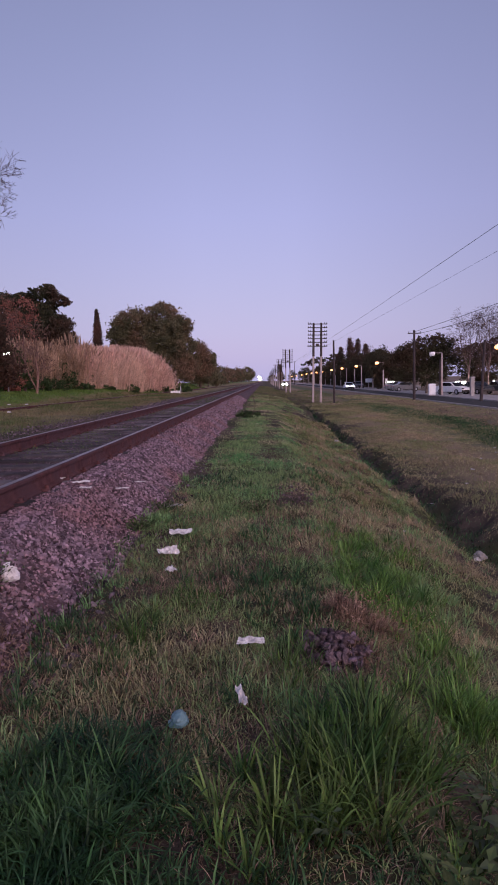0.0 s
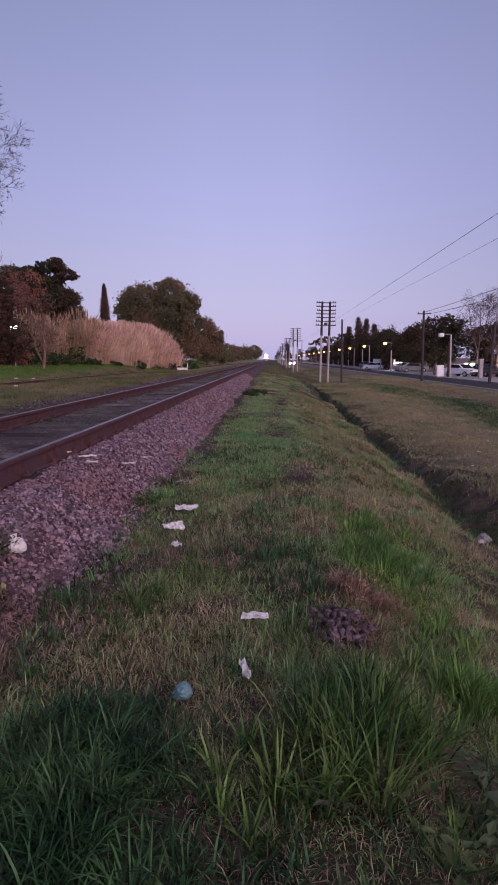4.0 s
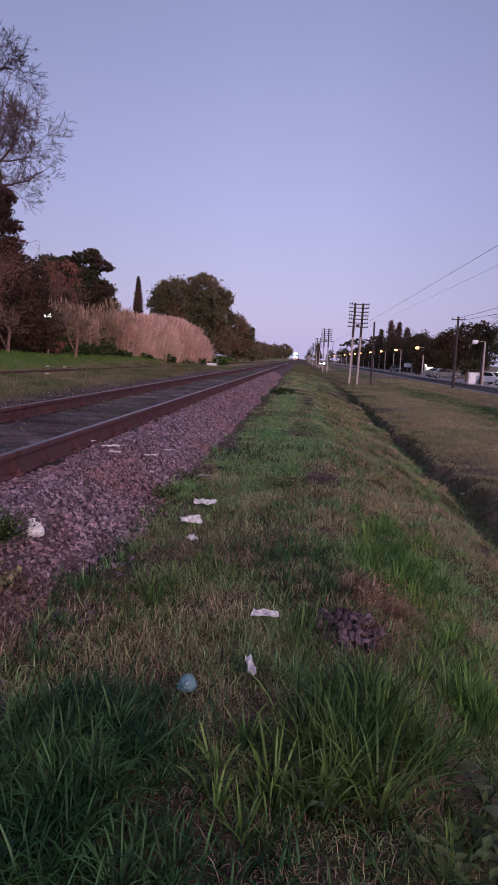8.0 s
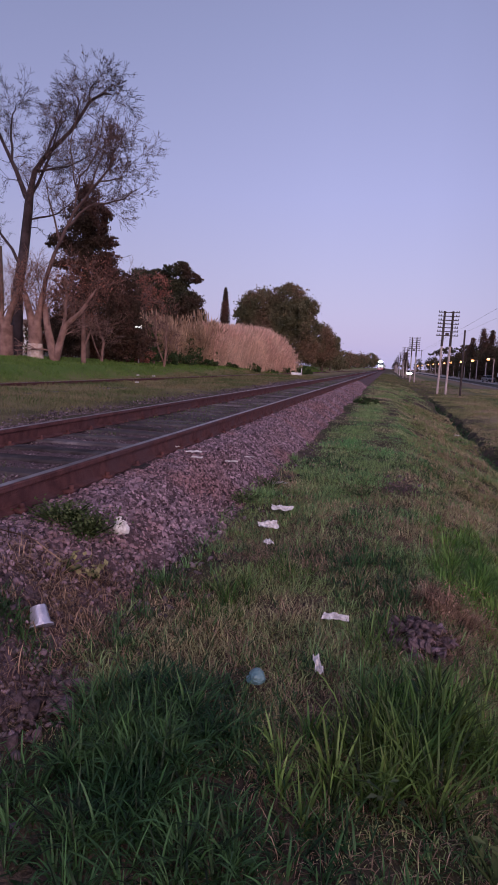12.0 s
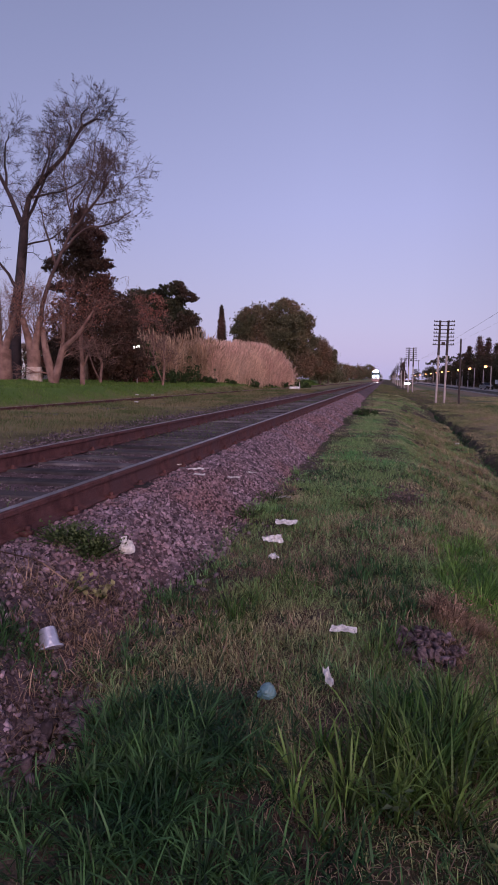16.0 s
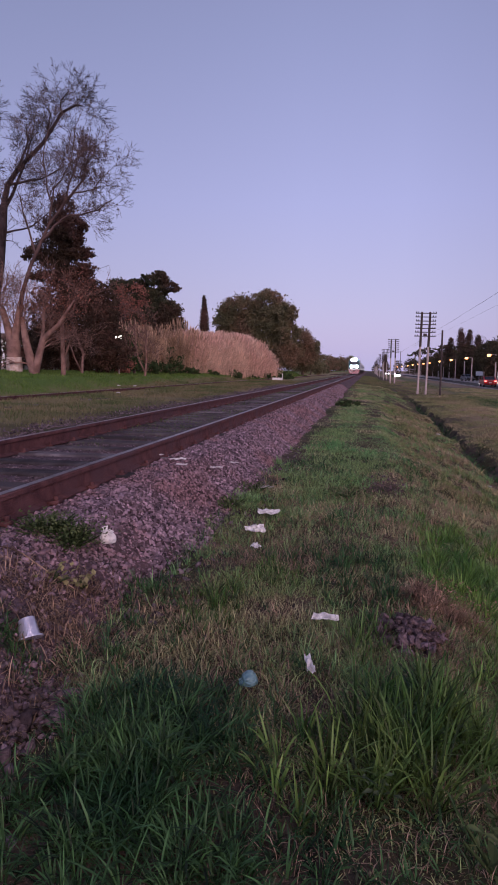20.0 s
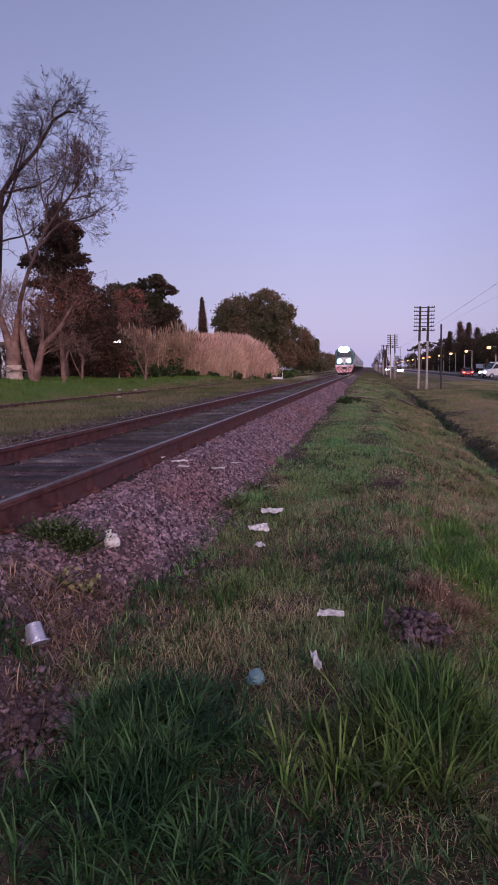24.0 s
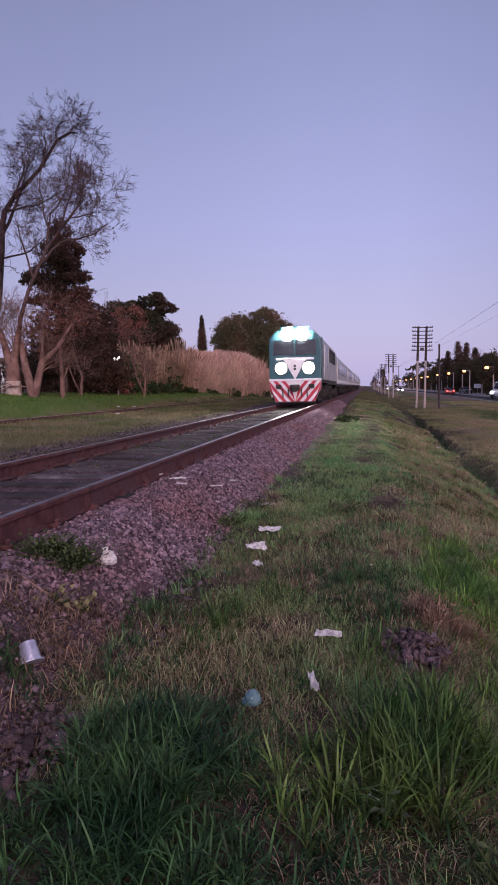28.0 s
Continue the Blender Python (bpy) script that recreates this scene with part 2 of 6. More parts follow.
M["pole_pale"] = surface("pale_painted_post", (0.46, 0.38, 0.37), (0.34, 0.28, 0.27), 5.0, 0.8, bump=0.3)
M["white"] = surface("white_paint", (0.74, 0.73, 0.74), (0.64, 0.63, 0.65), 3.0, 0.4, bump=0.05, local=True)
M["teal"] = surface("teal_loco_paint", (0.022, 0.085, 0.10), (0.03, 0.105, 0.12), 2.0, 0.35, bump=0.04, local=True)
M["red"] = surface("red_paint", (0.48, 0.03, 0.06), (0.40, 0.025, 0.05), 3.0, 0.4, bump=0.05, local=True)
M["silver"] = surface("coach_grey_paint", (0.33, 0.33, 0.355), (0.26, 0.26, 0.285), 0.8, 0.4, bump=0.04, local=True)
M["under"] = surface("underframe_grime", (0.03, 0.028, 0.028), (0.055, 0.048, 0.045), 5.0, 0.8, bump=0.3, local=True)
M["glass"] = surface("dark_window_glass", (0.012, 0.014, 0.018), (0.02, 0.022, 0.026), 1.0, 0.08, bump=0, local=True)
M["rubber"] = surface("tyre_rubber", (0.02, 0.02, 0.02), (0.03, 0.03, 0.03), 8.0, 0.8, bump=0.1, local=True)
M["plastic"] = surface("white_plastic_film", (0.66, 0.64, 0.65), (0.38, 0.36, 0.37), 38.0, 0.5, bump=0.5, fine=70)
M["bag"] = surface("white_bag_film", (0.76, 0.74, 0.74), (0.60, 0.57, 0.58), 25.0, 0.5, bump=0.4, fine=60)
M["blue_film"] = surface("pale_blue_plastic", (0.075, 0.155, 0.18), (0.125, 0.215, 0.235), 20.0, 0.4, bump=0.3)
M["foil"] = surface("silvery_plastic", (0.50, 0.50, 0.60), (0.36, 0.36, 0.46), 18.0, 0.25, 0.4, bump=0.3)
M["rubble"] = surface("purple_grey_clods", (0.10, 0.068, 0.076), (0.185, 0.128, 0.135), 2.0, 0.95, bump=0.8, fine=6, local=True, rnd=0.6)
M["head"] = lamp_mat("headlight_lens", (1.0, 0.97, 0.95), 480)
M["head_low"] = lamp_mat("lower_headlight_lens", (0.85, 0.95, 1.0), 40)
M["car_head"] = lamp_mat("car_headlight", (1.0, 0.95, 0.9), 120)
M["tail"] = lamp_mat("tail_lamp", (1.0, 0.06, 0.05), 14)
M["sodium"] = lamp_mat("sodium_lamp", (1.0, 0.40, 0.13), 5.0)
M["globe"] = lamp_mat("white_globe_lamp", (1.0, 0.95, 0.88), 6)

# ---- building helpers ----
rng = np.random.default_rng(7)


def fast_mesh(name, V, F, smooth=False):
    V, F = np.asarray(V, np.float32).reshape(-1, 3), np.asarray(F, np.int32)
    me = bpy.data.meshes.new(name)
    m, k = F.shape
    me.vertices.add(len(V))
    me.vertices.foreach_set("co", V.ravel())
    me.loops.add(m * k)
    me.loops.foreach_set("vertex_index", F.ravel())
    me.polygons.add(m)
    me.polygons.foreach_set("loop_start", np.arange(0, m * k, k, dtype=np.int32))
    if smooth:
        me.polygons.foreach_set("use_smooth", np.ones(m, bool))
    me.update(calc_edges=True)
    return me


def thing(name, me, mat, label="", category="", group="", kind=""):
    ob = new(name, me)
    if me is not None and mat is not None:
        me.materials.append(mat)
    return tagged(ob, label, category, group, kind)


def base(name, m, label, category, group="", kind=""):
    ob = new(name)
    ob.empty_display_size = 0.2
    ob.matrix_basis = m
    return tagged(ob, label, category, group, kind)


def part(name, bm, mat, parent, label=""):
    if isinstance(bm, bpy.types.Mesh):
        me = bm
    else:
        me = bpy.data.meshes.new(name)
        bm.to_mesh(me)
        bm.free()
    if not me.materials:
        me.materials.append(mat)
    ob = new(name, me)
    ob.parent = parent
    return tagged(ob, label)


def bm_box(sx, sy, sz, at=(0, 0, 0), bevel=0.0, taper=None, seg=2):
    """A box with its middle at `at`; taper scales the top in x and y."""
    bm = bmesh.new()
    bmesh.ops.create_cube(bm, size=1)
    for v in bm.verts:
        v.co.x *= sx
        v.co.y *= sy
        if taper and v.co.z > 0:
            v.co.x *= taper[0]
            v.co.y *= taper[1]
        v.co.z *= sz
    if bevel:
        bmesh.ops.bevel(bm, geom=bm.edges[:], offset=bevel, segments=seg, affect="EDGES", profile=0.6)
    bmesh.ops.translate(bm, vec=at, verts=bm.verts)
    return bm


def bm_cyl(r1, r2, h, at=(0, 0, 0), axis="z", n=12):
    bm = bmesh.new()
    bmesh.ops.create_cone(bm, cap_ends=True, segments=n, radius1=r1, radius2=r2, depth=h)
    if axis == "y":
        bmesh.ops.rotate(bm, matrix=Matrix.Rotation(radians(90), 3, "X"), verts=bm.verts)
    elif axis == "x":
        bmesh.ops.rotate(bm, matrix=Matrix.Rotation(radians(90), 3, "Y"), verts=bm.verts)
    bmesh.ops.translate(bm, vec=at, verts=bm.verts)
    return bm


def bm_prism(outline, depth, axis="y", at=(0, 0, 0), bevel=0.0):
    """An outline in two axes, drawn out along the third (axis y: outline in x and z; axis x: in y and z)."""
    bm = bmesh.new()
    lo, hi = [], []
    for a, c in outline:
        for lst, d in ((lo, -depth / 2), (hi, depth / 2)):
            lst.append(bm.verts.new((a, d, c) if axis == "y" else (d, a, c)))
    bm.faces.new(lo)
    bm.faces.new(hi[::-1])
    k = len(lo)
    for i in range(k):
        bm.faces.new((lo[i], hi[i], hi[(i + 1) % k], lo[(i + 1) % k]))
    bmesh.ops.recalc_face_normals(bm, faces=bm.faces)
    if bevel:
        bmesh.ops.bevel(bm, geom=bm.edges[:], offset=bevel, segments=2, affect="EDGES", profile=0.6)
    bmesh.ops.translate(bm, vec=at, verts=bm.verts)
    return bm


def tubes(P0, P1, R0, R1, n=5):
    """Open frustums from P0 to P1."""
    P0, P1 = np.asarray(P0, float), np.asarray(P1, float)
    R0, R1 = np.asarray(R0, float)[:, None, None], np.asarray(R1, float)[:, None, None]
    d = P1 - P0
    d /= np.linalg.norm(d, axis=1)[:, None] + 1e-9
    a = np.where(np.abs(d[:, 2:3]) < 0.9, [[0, 0, 1.0]], [[1.0, 0, 0]])
    u = np.cross(d, a)
    u /= np.linalg.norm(u, axis=1)[:, None]
    w = np.cross(d, u)
    ang = np.linspace(0, 2 * np.pi, n, endpoint=False)
    ring = u[:, None] * np.cos(ang)[None, :, None] + w[:, None] * np.sin(ang)[None, :, None]
    V = np.concatenate([P0[:, None] + ring * R0, P1[:, None] + ring * R1], 1)
    i = np.arange(n)
    f = np.stack([i, (i + 1) % n, (i + 1) % n + n, i + n], 1)
    F = (f[None] + (np.arange(len(P0)) * 2 * n)[:, None, None]).reshape(-1, 4)
    return V.reshape(-1, 3), F


def lattice(x, y, scale, seed):
    """Smooth noise from 0 to 1 over the plan."""
    x, y = np.asarray(x) / scale, np.asarray(y) / scale
    xi, yi = np.floor(x).astype(np.int64), np.floor(y).astype(np.int64)
    fx, fy = x - xi, y - yi
    fx, fy = fx * fx * (3 - 2 * fx), fy * fy * (3 - 2 * fy)

    def h(a, b):
        v = (a * 374761393 + b * 668265263 + seed * 1442695041) & 0x7FFFFFFF
        v = ((v ^ (v >> 13)) * 1274126177) & 0x7FFFFFFF
        return ((v ^ (v >> 16)) & 0xFFFF) / 65535.0

    return (h(xi, yi) * (1 - fx) + h(xi + 1, yi) * fx) * (1 - fy) + (h(xi, yi + 1) * (1 - fx) + h(xi + 1, yi + 1) * fx) * fy


NEAR_X = [-4000, -30, -16.5, -14.0, -12.9, -9.0, -7.5, -5.8, -1.9, -1.45, -0.4, 0.12, 0.6, 2.1, 2.42, 2.86, 3.4, 5.5, 8.6, 13.4, 14.2, 4000]
NEAR_Z = [1.3, 1.3, 1.28, 1.0, 0.46, 0.40, 0.36, 0.30, 0.08, 0.03, 0.0, -0.03, -0.30, -0.98, -1.06, -1.12, -1.12, -1.06, -1.34, -0.72, -0.66, -0.84]
FAR_X = [-4000, -30, -16.5, -13.2, -12.0, -9.0, -7.5, -5.8, -1.9, -1.2, -0.2, 0.8, 2.0, 2.4, 3.0, 5.0, 9.0, 14.4, 4000]
FAR_Z = [1.3, 1.3, 1.28, 1.0, 0.48, 0.42, 0.38, 0.32, 0.10, 0.06, 0.0, -0.2, -0.55, -0.62, -0.6, -0.66, -0.74, -0.82, -0.82]


def hollow(x, y):
    """1 in the ragged scar along the foot of the slope, 0 outside it."""
    mid = 2.72 + np.interp(y, [5, 11, 20, 40], [0.55, 0.4, 0.15, 0.0]) + 0.55 * (lattice(y, y * 0, 2.3, 31) - 0.5) + 0.3 * (lattice(y, y * 0, 0.6, 32) - 0.5)
    half = np.interp(y, [5, 12, 24, 45], [0.95, 0.62, 0.4, 0.25]) * (0.65 + 0.7 * lattice(x, y, 0.7, 33))
    k = np.clip(1.25 - np.abs(x - mid) / half, 0, 1) * np.clip((52 - y) / 10, 0, 1)
    return k * k * (3 - 2 * k)


def gz(x, y):
    """Height of the ground."""
    x, y = np.asarray(x, float), np.asarray(y, float)
    k = np.clip((y - 20) / 28, 0, 1)
    k = k * k * (3 - 2 * k)
    sway = (0.5 * (lattice(y, y * 0, 4.0, 3) - 0.5) + 0.22 * (lattice(y, y * 0, 0.8, 4) - 0.5)) * np.clip((x - 0.3) / 1.2, 0, 1) * np.clip((6 - x) / 2, 0, 1)
    z = np.interp(x + sway, NEAR_X, NEAR_Z) * (1 - k) + np.interp(x + sway, FAR_X, FAR_Z) * k
    bank = np.clip((x - 0.3) / 0.5, 0, 1) * np.clip((3.0 - x) / 0.6, 0, 1)
    z = z + bank * (0.26 * (lattice(x, y, 0.85, 5) - 0.45) + 0.12 * (lattice(x, y, 0.33, 6) - 0.45))
    z = z - 0.32 * hollow(x, y)
    z = z + 0.20 * (lattice(x, y, 1.9, 7) - 0.5) * np.clip((x - 3.0) / 1.0, 0, 1) * np.clip((14 - x) / 1.5, 0, 1)
    wild = np.where((x > 14.3) | ((x < -1.9) & (x > -6)), 0.0, 1.0)
    z = z + wild * (0.10 * (lattice(x, y, 1.3, 1) - 0.5) + 0.04 * (lattice(x, y, 0.35, 2) - 0.5))
    return z


# ---- ground ----
def axis_steps(stops):
    out = []
    for a, b, step in stops:
        out += list(np.arange(a, b, step))
    return np.array(out + [stops[-1][1]])


gx = axis_steps([(-3000, -400, 400), (-400, -60, 40), (-60, -20, 4), (-20, -6, 0.5), (-6, -2.5, 0.5), (-2.5, 3.2, 0.085), (3.2, 6.0, 0.16), (6.0, 14.6, 0.4), (14.6, 24, 2.35), (24, 100, 15), (100, 400, 60), (400, 3000, 400)])
gy = axis_steps([(-60, -6, 9), (-6, 0, 0.5), (0, 9, 0.1), (9, 20, 0.3), (20, 60, 1.0), (60, 160, 5), (160, 500, 30), (500, 3200, 300)])
GX, GY = np.meshgrid(gx, gy)
GZ = gz(GX, GY)
GZ = np.where((GX > 14.5) & (GX < 24), GZ - 0.1, GZ)
nx, ny = len(gx), len(gy)
ii = (np.arange(ny - 1)[:, None] * nx + np.arange(nx - 1)[None]).ravel()
thing("ground", fast_mesh("ground", np.stack([GX, GY, GZ], -1), np.stack([ii, ii + 1, ii + nx + 1, ii + nx], 1), True), M["soil"],
      "brown soil with patchy turf sloping to a ditch", "ground", kind="structure")


# ---- railway ----
TRACK_X, HEAD_Z = -3.445, 0.62
prof = [(-5.7, 0.28), (-5.25, 0.41), (-4.9, 0.43), (-3.445, 0.415), (-2.45, 0.425), (-2.12, 0.40), (-1.58, 0.035), (-1.45, -0.08)]
by = axis_steps([(-20, 0, 1.0), (0, 14, 0.12), (14, 40, 0.5), (40, 700, 8)])
bx = np.interp(np.linspace(0, len(prof) - 1, 60), np.arange(len(prof)), [p[0] for p in prof])
bz = np.interp(bx, [p[0] for p in prof], [p[1] for p in prof])
BX, BY = np.meshgrid(bx, by)
BZ = np.broadcast_to(bz, BX.shape) + 0.035 * (lattice(BX, BY, 0.12, 12) - 0.5)
ii = (np.arange(len(by) - 1)[:, None] * 60 + np.arange(59)[None]).ravel()
thing("ballast_bed", fast_mesh("ballast_bed", np.stack([BX, BY, BZ], -1), np.stack([ii, ii + 1, ii + 61, ii + 60], 1), True), M["bed"],
      "purplish grey crushed stone track bed", "ballast", kind="structure")

RAIL = [(-0.07, 0), (0.07, 0), (0.07, 0.012), (0.012, 0.03), (0.011, 0.13), (0.036, 0.142), (0.037, 0.172), (0.028, 0.180), (-0.028, 0.180), (-0.037, 0.172), (-0.036, 0.142), (-0.011, 0.13), (-0.012, 0.03), (-0.07, 0.012)]


def rail(x0, y0, x1, y1, z, label):
    """One rail with its shiny running surface."""
    ln = math.hypot(x1 - x0, y1 - y0)
    ob = base("rail", pose((x0 + x1) / 2, (y0 + y1) / 2, z, 0, 0, math.degrees(math.atan2(x0 - x1, y1 - y0))), label, "rail", "rails", "structure")
    part("rail_body", bm_prism(RAIL, ln), M["rust"], ob)
    part("running_surface", bm_box(0.052, ln, 0.004, (0, 0, 0.183), 0.0015, seg=1), M["steel"], ob, "polished steel running surface")
    return ob


for dx in (-0.873, 0.873):
    rail(TRACK_X + dx, -20, TRACK_X + dx, 700, HEAD_Z - 0.185, "rusty steel rail with worn bright head on ballast")
for dx in (-0.873, 0.873):
    rail(-11.3 + dx, -10, -6.2 + dx, 190, 0.20 if dx > 0 else 0.385, "rusty siding rail half sunk in dry grass")

# ---- train ----
def motions():
    Y0, V = 27.9, 13.85
    stamps = [0, 0.2, 1, 4, 8, 12, 16, 20, 24, 27, 27.8, 28.0]
    for ob, back in TRAIN:
        walk(ob, [(t, pose(TRACK_X, Y0 + V * (28 - t) + back, HEAD_Z)) for t in stamps])
    for ob, rows in DRIVES:
        walk(ob, rows)


TRAIN, DRIVES = [], []


def slim(ob, k):
    """Narrows all parts of a thing but its lamps and running gear."""
    for o in ob.children_recursive:
        if not any(w in o.name for w in ("headlight", "wheel", "axle", "brake", "coupler")):
            for v in o.data.vertices:
                v.co.x *= k


def build_loco():
    lo = base("locomotive", pose(TRACK_X, 27.9, HEAD_Z), "teal diesel locomotive with red and white chevron skirt, headlights on", "locomotive")
    L = 14.0
    body = [(-1.28, 1.12), (1.28, 1.12), (1.30, 2.6), (1.24, 3.05), (0.95, 3.32), (0.4, 3.42), (-0.4, 3.42), (-0.95, 3.32), (-1.24, 3.05), (-1.30, 2.6)]
    part("body", bm_prism(body, L - 0.25, at=(0, L / 2 + 0.15, 0), bevel=0.03), M["silver"], lo, "pale grey locomotive body side")
    part("cab_front", bm_prism([(x * 1.004, z) for x, z in body], 0.5, at=(0, 0.27, 0), bevel=0.05), M["teal"], lo, "teal cab front")
    part("windscreen", bm_prism([(-1.08, 2.25), (1.08, 2.25), (1.02, 2.92), (-1.02, 2.92)], 0.03, at=(0, 0.01, 0), bevel=0.008), M["glass"], lo)
    part("windscreen_pillar", bm_box(0.07, 0.04, 0.7, (0, -0.01, 2.58), 0.01), M["teal"], lo)
    part("light_bar", bm_box(1.9, 0.06, 0.10, (0, -0.005, 2.08), 0.02), M["white"], lo, "white trim bar")
    part("nose_bib", bm_prism([(-0.55, 2.03), (0.55, 2.03), (0.22, 1.5), (0.0, 1.15), (-0.22, 1.5)], 0.03, at=(0, 0.0, 0), bevel=0.006), M["white"], lo, "white pointed nose panel")
    for z in (1.62, 1.76):
        part("emblem", bm_box(0.12, 0.02, 0.10, (0, -0.022, z), 0.01), M["under"], lo)
    part("sill", bm_box(2.6, 0.3, 0.1, (0, 0.1, 1.13), 0.02), M["white"], lo)
    # skirt with chevrons
    ol = [(-1.3, 1.1), (1.3, 1.1), (1.28, 0.72), (0.98, 0.12), (-0.98, 0.12), (-1.28, 0.72)]
    skirt = part("skirt", bm_prism(ol, 0.12, at=(0, 0.05, 0), bevel=0.02), M["white"], lo, "white skirt with red chevron bands")
    for side in (-1, 1):
        for k in range(5):
            pts = []
            c = 0.05 + k * 0.40
            w = 0.2
            lim = lambda z: 1.29 if z > 0.72 else 0.97 + (z - 0.12) * 0.5
            for z in (1.085, 0.72, 0.14):
                pts.append((min(max(c - 0.45 + (z - 0.14) * 0.95, 0.0), lim(z)), z))
            for z in (0.14, 0.72, 1.085):
                pts.append((min(max(c + w - 0.45 + (z - 0.14) * 0.95, 0.0), lim(z)), z))
            pts = [(side * a, z) for a, z in pts]
            area = abs(sum(pts[i][0] * pts[(i + 1) % 6][1] - pts[(i + 1) % 6][0] * pts[i][1] for i in range(6)))
            if area > 0.03:
                seen, clean = set(), []
                for p_ in pts:
                    q_ = (round(p_[0], 3), round(p_[1], 3))
                    if q_ not in seen:
                        seen.add(q_)
                        clean.append(p_)
                part("chevron", bm_prism(clean, 0.012, at=(0, -0.012, 0)), M["red"], skirt, "red painted band")
    for x in (-0.82, 0.82):
        part("buffer_plate", bm_box(0.28, 0.10, 0.2, (x, -0.04, 0.83), 0.02), M["under"], lo)
    part("coupler", bm_box(0.42, 0.3, 0.28, (0, -0.1, 0.78), 0.05), M["under"], lo)
    part("coupler_head", bm_box(0.24, 0.25, 0.3, (0, -0.28, 0.74), 0.06), M["under"], lo)
    part("footboard", bm_box(2.0, 0.3, 0.05, (0, -0.05, 0.13), 0.01), M["under"], lo)
    for x in (-0.55, -0.3, 0.3, 0.55):
        part("brake_hose", bm_cyl(0.025, 0.025, 0.4, (x, -0.08, 0.55)), M["under"], lo)
    # lamps
    for x in (-0.32, 0.32):
        part("top_headlight", bm_cyl(0.29, 0.27, 0.06, (x, -0.03, 3.18), "y", 24), M["head"], lo, "dazzling white headlight")
    part("headlight_box", bm_box(1.3, 0.25, 0.66, (0, 0.12, 3.16), 0.08), M["teal"], lo)
    part("headlight_visor", bm_box(1.3, 0.2, 0.04, (0, -0.04, 3.5), 0.012), M["teal"], lo)
    for x in (-0.62, 0.62):
        part("headlight_housing", bm_cyl(0.32, 0.32, 0.1, (x, 0.02, 1.66), "y", 24), M["under"], lo)
        part("lower_headlight", bm_cyl(0.27, 0.25, 0.05, (x, -0.04, 1.66), "y", 24), M["head_low"], lo, "bright bluish white headlight")
    # side details
    for s in (-1, 1):
        part("cab_side_panel", bm_box(0.02, 0.9, 1.9, (s * 1.303, 0.75, 2.1), 0.01), M["teal"], lo)
        for y, w in ((1.9, 0.35), (3.1, 0.7), (4.6, 0.35)):
            part("side_window", bm_box(0.02, w, 1.0, (s * 1.302, y, 2.25), 0.008), M["glass"], lo)
        for y in (6.2, 7.6, 9.0, 10.4, 11.8):
            part("side_grille", bm_box(0.02, 1.1, 0.75, (s * 1.302, y, 2.5), 0.008), M["under"], lo)
        part("door", bm_box(0.02, 0.65, 1.8, (s * 1.303, 5.6, 2.05), 0.008), M["silver"], lo)
        part("handrail", bm_cyl(0.018, 0.018, 1.5, (s * 1.36, 1.45, 2.0), n=6), M["white"], lo)
        part("side_sill", bm_box(0.06, L - 0.6, 0.16, (s * 1.28, L / 2 + 0.2, 1.05), 0.02), M["under"], lo)
    part("fuel_tank", bm_box(2.2, 3.2, 0.6, (0, 7.0, 0.62), 0.1), M["under"], lo)
    for y in (2.9, 11.1):
        part("bogie_frame", bm_box(2.1, 3.6, 0.3, (0, y, 0.68), 0.06), M["under"], lo)
        for dy in (-1.25, 0, 1.25):
            part("axle", bm_cyl(0.08, 0.08, 1.75, (0, y + dy, 0.46), "x", 10), M["under"], lo)
            for s in (-1, 1):
                w = part("wheel", bm_cyl(0.46, 0.46, 0.13, (s * 0.873, y + dy, 0.46), "x", 24), M["under"], lo)
                part("axle_box", bm_box(0.2, 0.32, 0.3, (s * 1.08, y + dy, 0.5), 0.04), M["under"], lo)
    for s in (-1, 1):
        for z in (0.25, 0.5, 0.75):
            part("cab_step", bm_box(0.25, 0.5, 0.03, (s * 1.15, 0.9, z), 0.008), M["under"], lo)
    for y in (5.0, 8.0, 11.0):
        part("roof_fan", bm_cyl(0.55, 0.5, 0.16, (0, y, 3.46), n=16), M["under"], lo)
    slim(lo, 0.91)
    TRAIN.append((lo, 0.0))
    return L


